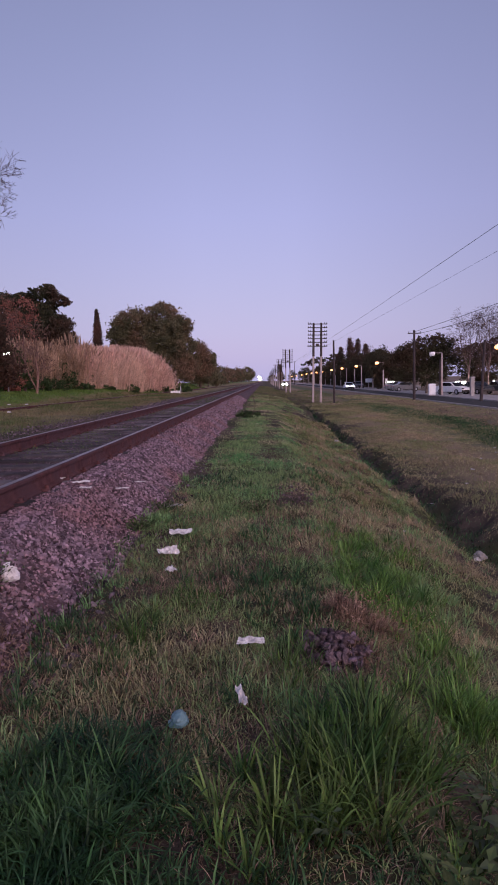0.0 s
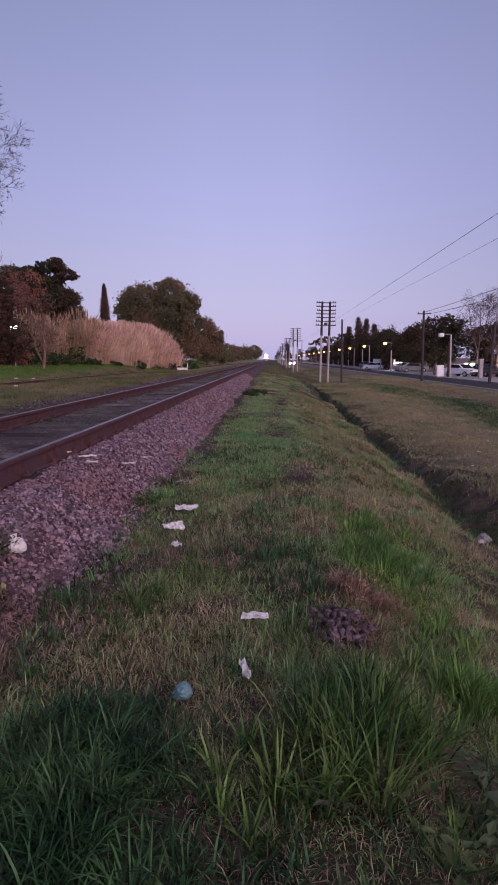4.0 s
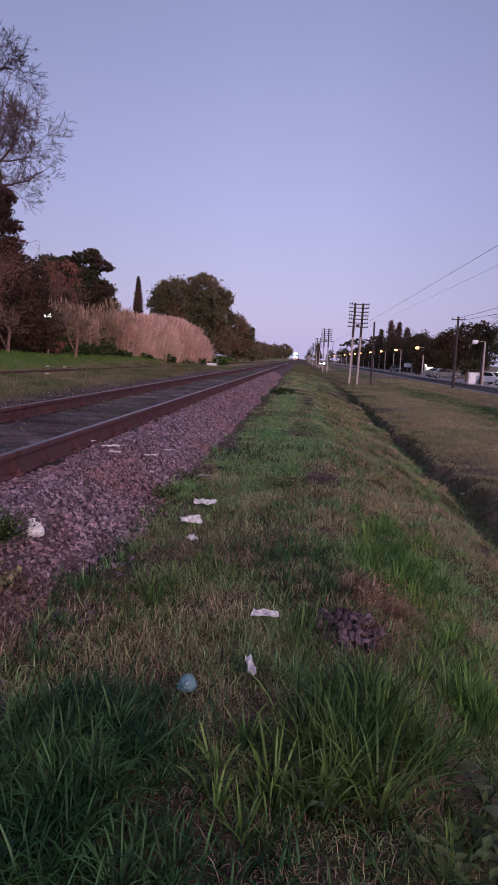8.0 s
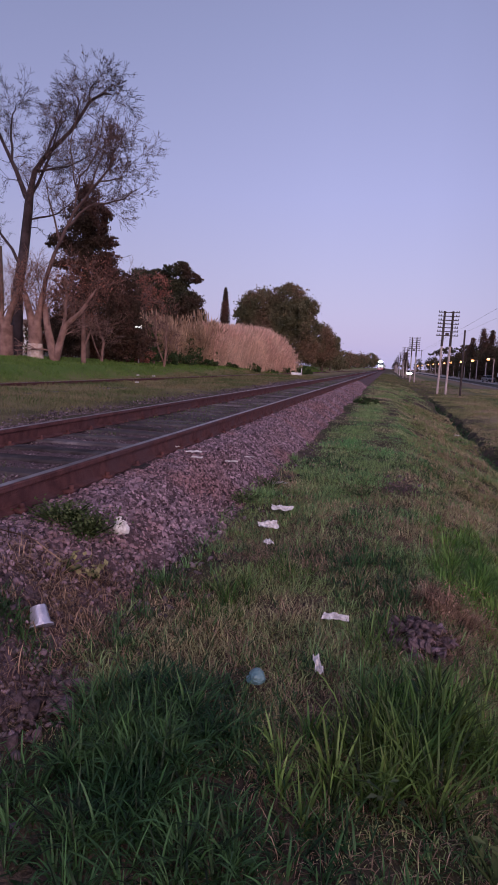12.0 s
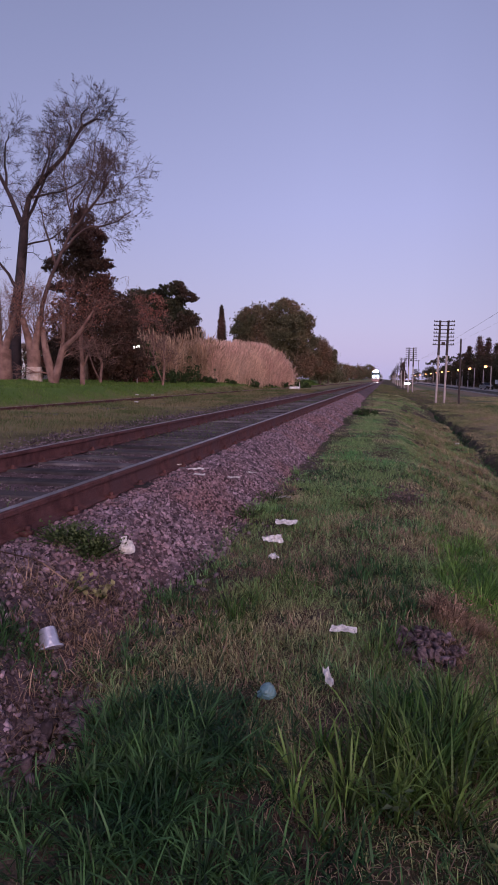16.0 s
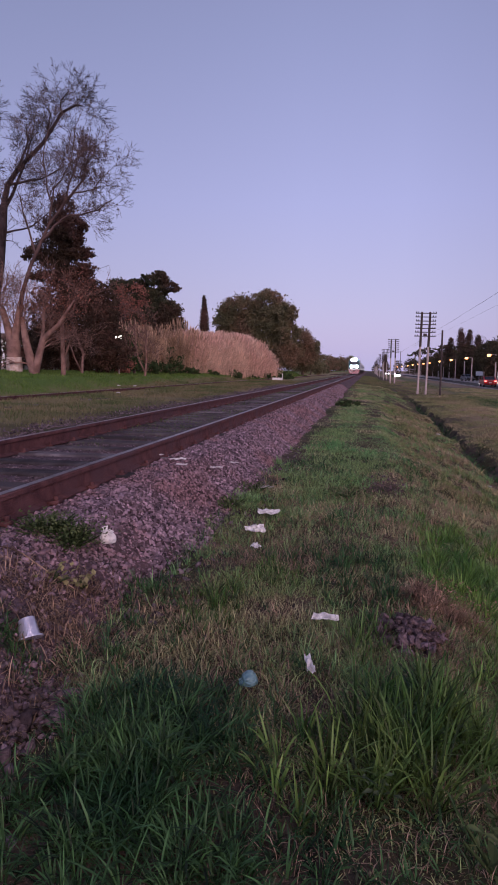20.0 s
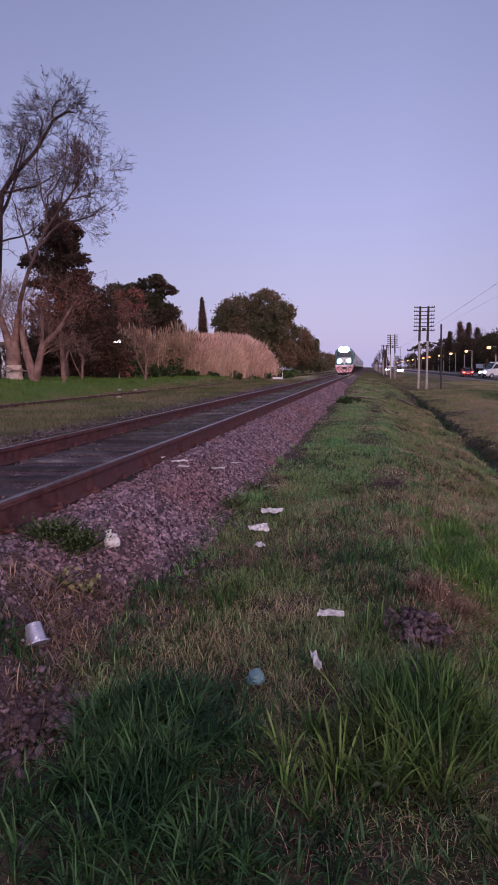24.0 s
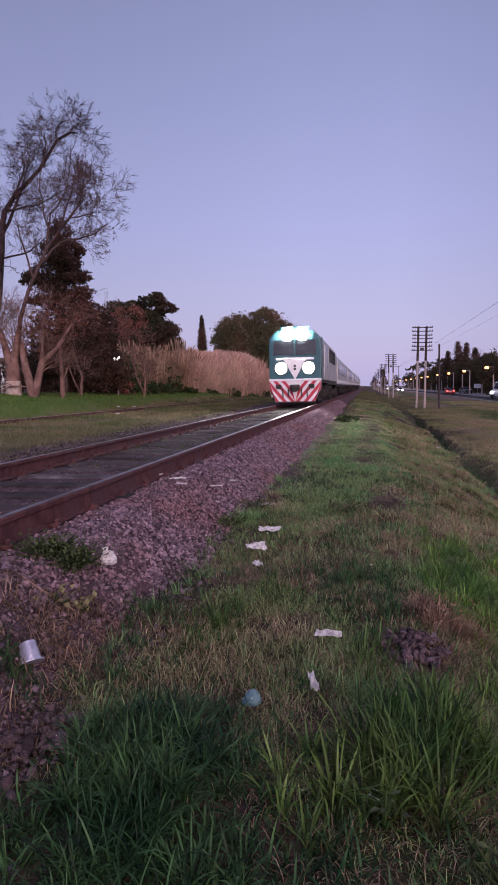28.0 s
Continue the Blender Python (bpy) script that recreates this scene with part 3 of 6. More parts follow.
def build_coach():
    co = base("passenger_coach", pose(0, 0, 0), "grey railway passenger coach with dark window band", "railway coach", "coaches of the train")
    L = 23.6
    shell = [(-1.28, 0.95), (1.28, 0.95), (1.30, 2.4), (1.22, 2.85), (0.9, 3.12), (0.3, 3.22), (-0.3, 3.22), (-0.9, 3.12), (-1.22, 2.85), (-1.30, 2.4)]
    part("body", bm_prism(shell, L, at=(0, L / 2, 0), bevel=0.03), M["silver"], co)
    part("roof", bm_prism([(-0.92, 3.115), (-0.3, 3.235), (0.3, 3.235), (0.92, 3.115), (0.3, 3.26), (-0.3, 3.26)], L - 0.1, at=(0, L / 2, 0.01)), M["concrete"], co, "dull grey coach roof")
    for s in (-1, 1):
        part("lower_stripe", bm_box(0.012, L - 0.2, 0.22, (s * 1.296, L / 2, 1.15), 0.004), M["white"], co, "white stripe")
        for k in range(10):
            part("window", bm_box(0.016, 1.45, 0.75, (s * 1.306, 3.2 + k * 1.9, 2.05), 0.006), M["glass"], co)
        for y in (1.2, L - 1.2):
            part("door", bm_box(0.016, 0.85, 1.85, (s * 1.304, y, 1.95), 0.006), M["white"], co)
        part("underframe_rail", bm_box(0.08, L - 0.4, 0.18, (s * 1.2, L / 2, 0.86), 0.02), M["under"], co)
    for y in (3.0, L - 3.0):
        part("bogie_frame", bm_box(2.0, 2.9, 0.26, (0, y, 0.6), 0.05), M["under"], co)
        for dy in (-1.2, 1.2):
            for s in (-1, 1):
                part("wheel", bm_cyl(0.45, 0.45, 0.13, (s * 0.873, y + dy, 0.45), "x", 18), M["under"], co)
    part("equipment_box", bm_box(2.2, 4.0, 0.5, (0, L / 2, 0.62), 0.06), M["under"], co)
    part("gangway", bm_box(1.2, 0.7, 2.1, (0, -0.3, 2.0), 0.06), M["under"], co)
    return co


loco_len = build_loco()
coach = build_coach()
slim(coach, 0.91)
for k in range(6):
    c = coach if k == 0 else copy_thing(coach, pose(0, 0, 0))
    TRAIN.append((c, loco_len + 0.75 + k * 24.3))


# ---- trees ----
def leaf_cloud(blobs, n, size, clump=45, spread=0.35, hang=0.0):
    """Small two-triangle leaves in clumps over the blobs (x, y, z, rx, ry, rz)."""
    B = np.array(blobs, float)
    w = (B[:, 3] * B[:, 4] * B[:, 5]) ** 0.67
    nc = max(4, n // clump)
    pick = rng.choice(len(B), nc, p=w / w.sum())
    d = rng.normal(size=(nc, 3))
    d /= np.linalg.norm(d, axis=1)[:, None]
    r = rng.uniform(0.25, 1.0, nc) ** 0.45
    C = B[pick, :3] + d * r[:, None] * B[pick, 3:]
    R = B[pick, 3:].min(1) * spread
    idx = np.repeat(np.arange(nc), clump)
    P = C[idx] + rng.normal(size=(len(idx), 3)) * (R[idx] * rng.uniform(0.4, 1.0, len(idx)))[:, None] * [1, 1, 0.7]
    if hang:
        P[:, 2] -= np.abs(rng.normal(size=len(P))) * hang
    a, b = rng.normal(size=(2, len(P), 3))
    a /= np.linalg.norm(a, axis=1)[:, None]
    b -= a * (a * b).sum(1)[:, None]
    b /= np.linalg.norm(b, axis=1)[:, None]
    s = (size * rng.uniform(0.6, 1.4, len(P)))[:, None]
    V = np.stack([P - a * s, P - b * s * 0.5, P + a * s, P + b * s * 0.5], 1)
    F = np.arange(len(P) * 4).reshape(-1, 4)
    return V.reshape(-1, 3), F


def grow(p, d, length, radius, depth, out, droop=0.0, fork=(2, 3), spread=0.6, shrink=0.72, gnarl=0.16):
    """A limb that forks on and on; its pieces go into out."""
    steps = 3
    q, r = np.array(p, float), radius
    for k in range(steps):
        d = d + rng.normal(size=3) * gnarl
        d[2] -= droop
        d = d / np.linalg.norm(d)
        q2 = q + d * length / steps
        r2 = r * 0.88
        out.append((q, q2, r, r2))
        q, r = q2, r2
        if depth > 0 and k > 0 and rng.random() < 0.55:
            s = d + rng.normal(size=3) * spread
            grow(q, s / np.linalg.norm(s), length * shrink * 0.7, r * 0.55, depth - 1, out, droop, fork, spread, shrink, gnarl)
    if depth > 0:
        for _ in range(rng.integers(fork[0], fork[1] + 1)):
            s = d + rng.normal(size=3) * spread
            grow(q, s / np.linalg.norm(s), length * shrink, r * 0.75, depth - 1, out, droop, fork, spread, shrink, gnarl)


def limb_mesh(name, out, n=5):
    A = [np.array([o[i] for o in out]) for i in range(4)]
    A[2], A[3] = np.maximum(A[2], 0.006), np.maximum(A[3], 0.005)
    thin = A[2] < 0.022
    lots, at = [], 0
    for pick, sides in ((~thin, n), (thin, 3)):
        if pick.any():
            V, F = tubes(*[a[pick] for a in A], sides)
            lots.append((V, F + at))
            at += len(V)
    return fast_mesh(name, np.concatenate([v for v, f in lots]), np.concatenate([f for v, f in lots]), True)


def limb(points, r0, r1, out, twigs=0, depth=3, length=1.2, wander=0.25, up=0.15):
    """A drawn limb through the given places, with forking twigs along it."""
    P = [np.array(p, float) for p in points]
    pts = []
    for a, b in zip(P[:-1], P[1:]):
        for k in range(3):
            pts.append(a + (b - a) * k / 3 + rng.normal(0, 0.04, 3) * (k > 0 and r0 < 0.15))
    pts.append(P[-1])
    rs = np.linspace(r0, r1, len(pts))
    for i in range(len(pts) - 1):
        out.append((pts[i], pts[i + 1], rs[i], rs[i + 1]))
    for k in range(twigs):
        i = int(rng.integers(max(1, len(pts) // 4), len(pts)))
        d = (pts[i] - pts[i - 1]) / (np.linalg.norm(pts[i] - pts[i - 1]) + 1e-6)
        s = d * 0.8 + rng.normal(0, 0.6, 3) + np.array([0, 0, up])
        grow(pts[i], s / np.linalg.norm(s), length * rng.uniform(0.6, 1.3), max(0.008, rs[i] * 0.22), depth, out, spread=0.46, shrink=0.8, gnarl=wander)


def drawn_tree(name, at, limbs, label, mat, twigs, depth=3, length=1.2, group="bare trees", leaves=0, wander=0.11):
    x, y = at
    z = float(gz(x, y)) - 0.1
    t = base(name, pose(x, y, z), label, "tree", group)
    ends = []
    for k, (pts, r0, r1, share) in enumerate(limbs):
        out = []
        pts = [(a - x, b - y, c - z) for a, b, c in pts]
        limb(pts, r0, r1, out, int(twigs * share), depth, length, wander)
        part("trunk" if k == 0 else "limb", limb_mesh("limb", out, 6 if k == 0 else 5), M[mat], t)
        ends += [o[1] for o in out if o[3] < 0.012]
    if leaves and ends:
        E = np.array(ends)[rng.integers(0, len(ends), leaves)] + rng.normal(0, 0.03, (leaves, 3))
        a, b = rng.normal(0, 0.026, (2, leaves, 3))
        V = np.stack([E - a, E - b * 0.6, E + a, E + b * 0.6], 1).reshape(-1, 3)
        tagged(part("withered_leaves", fast_mesh("withered_leaves", V, np.arange(leaves * 4).reshape(-1, 4)), M["twig_brown"], t, "last withered leaves on the twigs"), kind="stuff")
    return t


drawn_tree("bare_tree", (-19.9, 30), [
    ([(-19.9, 30, 1.0), (-19.75, 30, 4.97), (-19.37, 30, 6.8), (-19.09, 30, 8.91), (-18.99, 30, 9.8)], 0.31, 0.2, 0.15),
    ([(-18.99, 30, 9.8), (-18.63, 29.9, 10.82), (-17.95, 29.8, 11.51), (-16.44, 29.6, 12.58), (-15.3, 29.5, 13.92), (-14.5, 29.3, 14.1), (-14.1, 29.2, 14.0)], 0.16, 0.03, 1.5),
    ([(-16.19, 29.6, 12.8), (-16.11, 29.8, 13.9), (-16.43, 30, 14.4)], 0.06, 0.02, 0.9),
    ([(-15.3, 29.5, 13.92), (-15.25, 29.3, 14.4), (-14.8, 29.2, 14.6)], 0.05, 0.02, 0.9),
    ([(-17.9, 29.8, 11.5), (-17.6, 30.3, 13.2), (-18.0, 30.8, 14.0)], 0.07, 0.02, 1.0),
    ([(-19.0, 30, 9.6), (-18.2, 30.8, 12.0), (-17.9, 31.4, 14.2)], 0.1, 0.02, 1.0),
    ([(-19.17, 30, 9.51), (-19.85, 30.2, 10.87), (-21.05, 30.4, 13.0), (-22.08, 30.6, 14.2)], 0.15, 0.04, 1.3),
    ([(-20.2, 30.3, 11.6), (-20.0, 30.0, 13.3), (-19.6, 29.8, 14.1)], 0.07, 0.02, 1.2),
    ([(-19.73, 30, 6.35), (-21.14, 30.3, 8.06), (-22.21, 30.6, 9.0)], 0.09, 0.03, 0.7),
    ([(-18.95, 30, 8.45), (-17.45, 30, 8.71), (-16.4, 30, 9.4)], 0.06, 0.02, 0.5),
    ([(-18.6, 29.9, 10.8), (-17.2, 30.6, 11.2), (-15.8, 31, 12.0)], 0.07, 0.02, 0.9),
], "tall leafless tree with dark leaning trunk and fine twigs", "twig", 15, 3, 0.56, leaves=2400, wander=0.07)
drawn_tree("bare_tree", (-18.0, 29), [
    ([(-18.05, 29, 1.0), (-17.82, 29, 3.36), (-17.22, 29, 6.02), (-16.39, 29, 7.74), (-15.9, 29, 8.58)], 0.14, 0.06, 0.4),
    ([(-15.9, 29, 8.58), (-14.46, 28.8, 9.93), (-13.8, 28.6, 10.6), (-13.5, 28.5, 11.3)], 0.08, 0.02, 1.6),
    ([(-16.39, 29, 7.74), (-15.09, 28.8, 8.7), (-13.6, 28.6, 8.9), (-12.4, 28.5, 9.4)], 0.08, 0.02, 1.4),
    ([(-15.9, 29, 8.58), (-15.73, 29.2, 10.26), (-14.79, 29.4, 11.6)], 0.06, 0.02, 1.3),
    ([(-16.71, 29, 7.17), (-17.37, 29.3, 8.91), (-17.85, 29.5, 10.35)], 0.06, 0.02, 1.0),
    ([(-15.3, 29, 9.1), (-14.7, 29.3, 11.0), (-14.5, 29.5, 12.0)], 0.05, 0.02, 1.5),
    ([(-14.4, 28.8, 9.9), (-13.4, 28.8, 10.0), (-12.8, 28.8, 10.7)], 0.04, 0.015, 1.2),
    ([(-15.8, 29, 9.6), (-16.3, 29.3, 11.6), (-16.0, 29.5, 13.4)], 0.045, 0.015, 1.0),
    ([(-14.9, 29.4, 11.4), (-14.6, 29.4, 13.2), (-14.2, 29.5, 14.0)], 0.03, 0.012, 0.8),
], "slender leafless tree with brown spreading twigs", "twig_brown", 16, 3, 0.58, leaves=2600, wander=0.07)
drawn_tree("dead_stub_tree", (-23.55, 34), [([(-23.54, 34, 1), (-23.54, 34, 5.45), (-23.58, 34, 7.9)], 0.22, 0.15, 0)], "dead trunk broken off at the top", "bark", 0)

# pollarded trees, each with a whitewashed foot
def pollard(at, limbs, wash, n):
    x, y = at
    z = float(gz(x, y)) - 0.1
    t = base("pollard_tree", pose(x, y, z), "pollarded tree with reddish bark" + (" and whitewashed foot" if wash else ""), "tree", "pollard trees")
    for k, (pts, r0, r1, tw) in enumerate(limbs):
        out = []
        limb([(a - x, b - y, c - z) for a, b, c in pts], r0, r1, out, int(tw * 0.7), 3, 0.75, 0.12, up=0.7)
        part("trunk" if k == 0 else "limb", limb_mesh("limb", out, 8), M["bark_pale"], t)
    tops = [(pts[-1][0] - x, pts[-1][1] - y, pts[-1][2] - z + 0.4, 1.0, 0.8, 1.1) for pts, r0, r1, tw in limbs if tw]
    V, F = leaf_cloud(tops, 650 * len(tops), 0.036, clump=8, spread=0.5)
    tagged(part("withered_foliage", fast_mesh("withered_foliage", V, F), M["leaf_red"], t, "withered russet leaves"), kind="stuff")
    if wash:
        part("whitewash", bm_cyl(limbs[0][1] * 1.1 + 0.02, limbs[0][1] * 1.02 + 0.015, 0.85, (limbs[0][0][0][0] - x, 0, 0.42), n=12), M["whitewash"], t, "flaking whitewash on the bark")
    return t


pollard((-18.48, 27), [([(-18.48, 27, 1.1), (-18.46, 27, 2.85)], 0.36, 0.33, 0), ([(-18.5, 27, 2.7), (-19.1, 27, 4.05)], 0.2, 0.12, 9), ([(-18.45, 27, 2.8), (-17.9, 27, 4.3)], 0.2, 0.12, 9)], False, 0)
pollard((-16.89, 27), [([(-16.89, 27, 1.1), (-16.88, 27, 2.8)], 0.33, 0.34, 0), ([(-16.95, 27, 2.6), (-17.39, 27, 4.3)], 0.24, 0.12, 10), ([(-16.85, 27, 2.6), (-16.5, 27, 4.4)], 0.22, 0.1, 10)], True, 0)
pollard((-15.83, 27), [([(-15.83, 27, 1.1), (-16.22, 27, 2.67), (-16.5, 27.2, 3.8)], 0.24, 0.12, 9), ([(-15.83, 27, 1.2), (-15.36, 27, 2.83), (-14.51, 27, 3.52), (-13.7, 27, 4.6)], 0.2, 0.05, 10), ([(-15.4, 27, 2.8), (-15.3, 27.2, 4.4)], 0.1, 0.05, 7)], False, 0)
pollard((-14.89, 27), [([(-14.89, 28, 1.1), (-14.89, 28, 3.6)], 0.13, 0.09, 10)], False, 0)
for x, y, h, n in ((-16.6, 37, 3.8, 16), (-15.2, 38, 4.6, 18), (-17.8, 38, 4.2, 16), (-13.9, 36.5, 3.4, 12), (-15.4, 31, 3.0, 12)):
    pts = [(x, y, 1.0), (x + 0.15, y, 1.2 + h * 0.35), (x + rng.uniform(-0.4, 0.4), y, 1.2 + h * 0.75)]
    drawn_tree("bare_sapling", (x, y), [(pts, 0.09, 0.03, 1.0), ([(x, y, 1.3), (x - 0.5, y, 1.2 + h * 0.4), (x - 0.9, y + 0.2, 1.2 + h * 0.7)], 0.05, 0.02, 0.8)], "brushy leafless sapling with reddish twigs", "bark_pale", n // 3 + 2, 3, 0.7, "saplings", 300, 0.12)

# evergreen masses on the left
def blob_tree(name, at, blobs, n, size, leaf, label, trunk=(0.2, 3.0), group="", spread=0.3, hang=0.0, clump=45, lumps=0):
    """A tree whose trunk and main limbs run into a crown of leaf clumps."""
    x, y = at
    z = float(gz(x, y)) - 0.1
    t = base(name, pose(x, y, z), label, "tree", group)
    out = []
    limb([(0, 0, 0), (0.05, 0, trunk[1] * 0.5), (0, 0, trunk[1])], trunk[0], trunk[0] * 0.6, out)
    part("trunk", limb_mesh("trunk", out, 7), M["bark"], t)
    for b in blobs[:6]:
        out = []
        limb([(0, 0, trunk[1] * 0.8), ((b[0] - x) * 0.5, (b[1] - y) * 0.5, trunk[1] * 0.5 + (b[2] - z) * 0.5), (b[0] - x, b[1] - y, b[2] - z)], trunk[0] * 0.4, 0.03, out, 4, 1, b[3] * 0.6)
        part("limb", limb_mesh("limb", out, 5), M["bark"], t)
    if lumps:
        # boughs that stand out of the crown at uneven heights
        more = []
        for a, b, c, d, e, f in blobs:
            more.append((a, b, c, d * 0.86, e * 0.86, f * 0.86))
            for _ in range(lumps):
                v = rng.normal(size=3)
                v /= np.linalg.norm(v)
                q = rng.uniform(0.2, 0.42)
                r = rng.uniform(0.62, 0.98)
                more.append((a + v[0] * d * r, b + v[1] * e * r, c + v[2] * f * r, d * q, e * q, f * q * 0.85))
        blobs = more
    V, F = leaf_cloud([(a - x, b - y, c - z, d, e, f) for a, b, c, d, e, f in blobs], n, size, clump=clump, spread=spread, hang=hang)
    part("crown", fast_mesh("crown", V, F), M[leaf], t)
    return t


blob_tree("conifer_tree", (-17.4, 33), [(-17.2, 33, 10.2, 0.8, 0.7, 0.8), (-16.8, 33, 9.5, 1.0, 0.9, 0.5), (-16.2, 33, 7.9, 1.0, 0.9, 0.4), (-16.2, 33, 6.9, 1.1, 0.9, 0.5), (-15.2, 33.5, 5.0, 1.2, 1.0, 1.2), (-17.6, 33, 9.2, 1.25, 1, 0.85), (-17.0, 33, 8.9, 0.9, 1, 0.7), (-17.9, 33, 8.1, 1.45, 1.3, 0.8), (-16.7, 33, 8.6, 0.7, 1.0, 0.6), (-16.7, 33, 7.8, 0.7, 1.0, 0.4), (-17.8, 33, 6.9, 1.3, 1.3, 0.9), (-17.0, 33, 6.4, 1.3, 1.3, 0.9), (-16.2, 33, 5.6, 1.2, 1.3, 1.0), (-17.8, 33, 5.3, 1.6, 1.4, 1.1), (-15.9, 33, 6.3, 0.6, 1.0, 0.6), (-15.6, 33, 5.2, 0.8, 1.0, 0.9), (-15.2, 33, 4.0, 1.0, 1.3, 1.3), (-18.9, 33, 7.9, 0.8, 1.0, 0.6), (-16.6, 33.5, 4.4, 2.3, 1.3, 1.5), (-15.6, 34, 3.0, 1.8, 1.2, 1.6), (-17.2, 33, 3.6, 2.2, 1.4, 1.3), (-16.0, 34, 2.2, 2.4, 1.2, 1.0), (-18.6, 34, 2.6, 1.8, 1.2, 1.6)], 95000, 0.07, "conifer", "dark shaggy conifer behind bare trunks", (0.25, 7.5), spread=0.3, clump=26, lumps=5)
blob_tree("pine_tree", (-21.0, 57), [(-20.3, 57, 9.9, 1.5, 1.6, 0.75), (-19.0, 57, 9.2, 1.1, 1.4, 0.55), (-22.3, 57, 9.5, 1.2, 1.6, 0.6), (-24.0, 57, 9.3, 1.2, 1.6, 0.8), (-21.0, 57, 8.3, 1.9, 1.8, 1.0), (-18.9, 57, 7.0, 1.0, 1.6, 1.1), (-20.6, 57, 6.5, 2.3, 1.8, 1.5), (-23.2, 57, 7.4, 2.0, 1.8, 1.6), (-24.6, 57, 6.4, 1.6, 1.8, 1.6), (-21.5, 57, 4.6, 3.4, 1.8, 1.8), (-18.7, 57, 5.2, 1.2, 1.6, 1.4)], 70000, 0.115, "pine", "dark umbrella pine with layered crown", (0.3, 6.5), spread=0.3, clump=30, lumps=5)
blob_tree("cypress_tree", (-19.9, 73), [(-19.9, 73, 2.6 + k * 0.46, 0.46 * min(1, 0.3 + 0.11 * (16 - k)), 0.46, 0.42) for k in range(17)], 16000, 0.085, "conifer", "slender dark green cypress tree", (0.12, 7.0), spread=0.4, clump=6)
blob_tree("broadleaf_tree", (-15.5, 86), [(-14.4, 86, 10.6, 2.6, 3, 2.2), (-18.2, 86, 10.0, 2.6, 3, 2.3), (-20.2, 86, 9.0, 1.6, 3, 2.4), (-12.4, 86, 8.8, 1.9, 3, 2.6), (-16.2, 86, 8.0, 4.6, 3, 2.8), (-11.9, 87, 6.2, 1.9, 3, 3.0), (-17.6, 86, 5.2, 4.2, 3, 3.2), (-13.2, 86, 4.2, 3.2, 3, 3.0)], 80000, 0.14, "leaf", "large olive-green tree behind the reed bed", (0.35, 6.0), spread=0.3, hang=0.25, clump=30, lumps=9)
blob_tree("broadleaf_tree", (-11.2, 104), [(-11.6, 104, 6.6, 1.9, 3, 2.2), (-10.2, 105, 5.6, 1.5, 3, 1.8), (-9.4, 106, 3.8, 1.2, 3, 2.2), (-12.4, 104, 3.8, 2.4, 3, 2.6), (-10.6, 104, 3.0, 2.0, 2.5, 2.0)], 30000, 0.14, "leaf", "dusty green tree beside the railway", (0.25, 4.0), spread=0.3, hang=0.2, clump=30, lumps=7)
for x, y, s in ((-12.0, 128, 0.8), (-12.6, 150, 0.85), (-13, 178, 1.0), (-13.5, 215, 1.15), (-14, 262, 1.3), (-14.5, 320, 1.5), (-15, 400, 1.8), (-13, 500, 2.2)):
    blob_tree("broadleaf_tree", (x, y), [(x - 1, y, 3.5 * s, 2.4 * s, 4, 2.3 * s), (x + 1.4, y + 3, 2.8 * s, 1.8 * s, 4, 1.9 * s), (x - 3, y + 1, 2.6 * s, 2.2 * s, 4, 1.8 * s)], 3500, 0.24 * s, "leaf", "distant green tree beside the railway", (0.2, 2.5), "far trees by the track", 0.25)
blob_tree("russet_tree", (-19.4, 46), [(-18.6, 46, 7.0, 1.5, 1.2, 1.0), (-20.2, 46, 6.4, 1.5, 1.2, 1.0), (-19.3, 46, 5.2, 1.8, 1.2, 1.2)], 4200, 0.07, "leaf_red", "small tree with sparse russet foliage", (0.1, 3.0), spread=0.35)


def bush(at, blobs, n, size, leaf, label):
    x, y = at
    z = float(gz(x, y))
    t = base("bush", pose(x, y, z), label, "bush", "bushes under the trees")
    V, F = leaf_cloud([(a, 0.0, c, d, 0.8, e) for a, c, d, e in blobs], n, size, spread=0.35)
    part("foliage", fast_mesh("foliage", V, F), M[leaf], t)
    out = []
    for a, c, d, e in blobs:
        limb([(a * 0.4, 0, -0.05), (a * 0.8, 0, c * 0.6), (a, 0, c)], 0.03, 0.01, out, 3, 1, 0.4)
    tagged(part("stem_tuft", limb_mesh("stem_tuft", out, 4), M["bark"], t), kind="stuff")


bush((-17.2, 36.5), [(0, 0.7, 0.9, 0.7), (1.0, 0.5, 0.7, 0.5), (-1.1, 0.6, 0.9, 0.6)], 2600, 0.09, "shrub", "dark green bush at the foot of bare trees")
bush((-15.6, 36.8), [(0, 0.9, 0.8, 0.8), (0.6, 0.5, 0.5, 0.5)], 1800, 0.08, "shrub", "dense green bush at the foot of saplings")
bush((-15.25, 35.8), [(0, 0.8, 0.5, 0.8), (0.4, 0.5, 0.4, 0.5), (-0.3, 1.3, 0.3, 0.4)], 2400, 0.06, "leaf_red", "reddish dry bush beside the reeds")
bush((-19.0, 40), [(0, 1.2, 1.6, 1.3), (2.0, 1.4, 1.5, 1.4), (-2.2, 1.2, 1.6, 1.2)], 5000, 0.1, "shrub", "dark hedge mass behind the trunks")
bush((-23.0, 44), [(0, 1.6, 2.0, 1.8), (3, 1.8, 2.0, 1.9), (-3.5, 1.4, 2.0, 1.5)], 6000, 0.11, "shrub", "dark hedge mass behind the trunks")
bush((-16.9, 46.5), [(0, 1.0, 1.4, 1.1), (1.3, 0.9, 1.0, 0.9), (-1.5, 1.1, 1.2, 1.2)], 4000, 0.09, "shrub", "dark thicket behind old reeds")
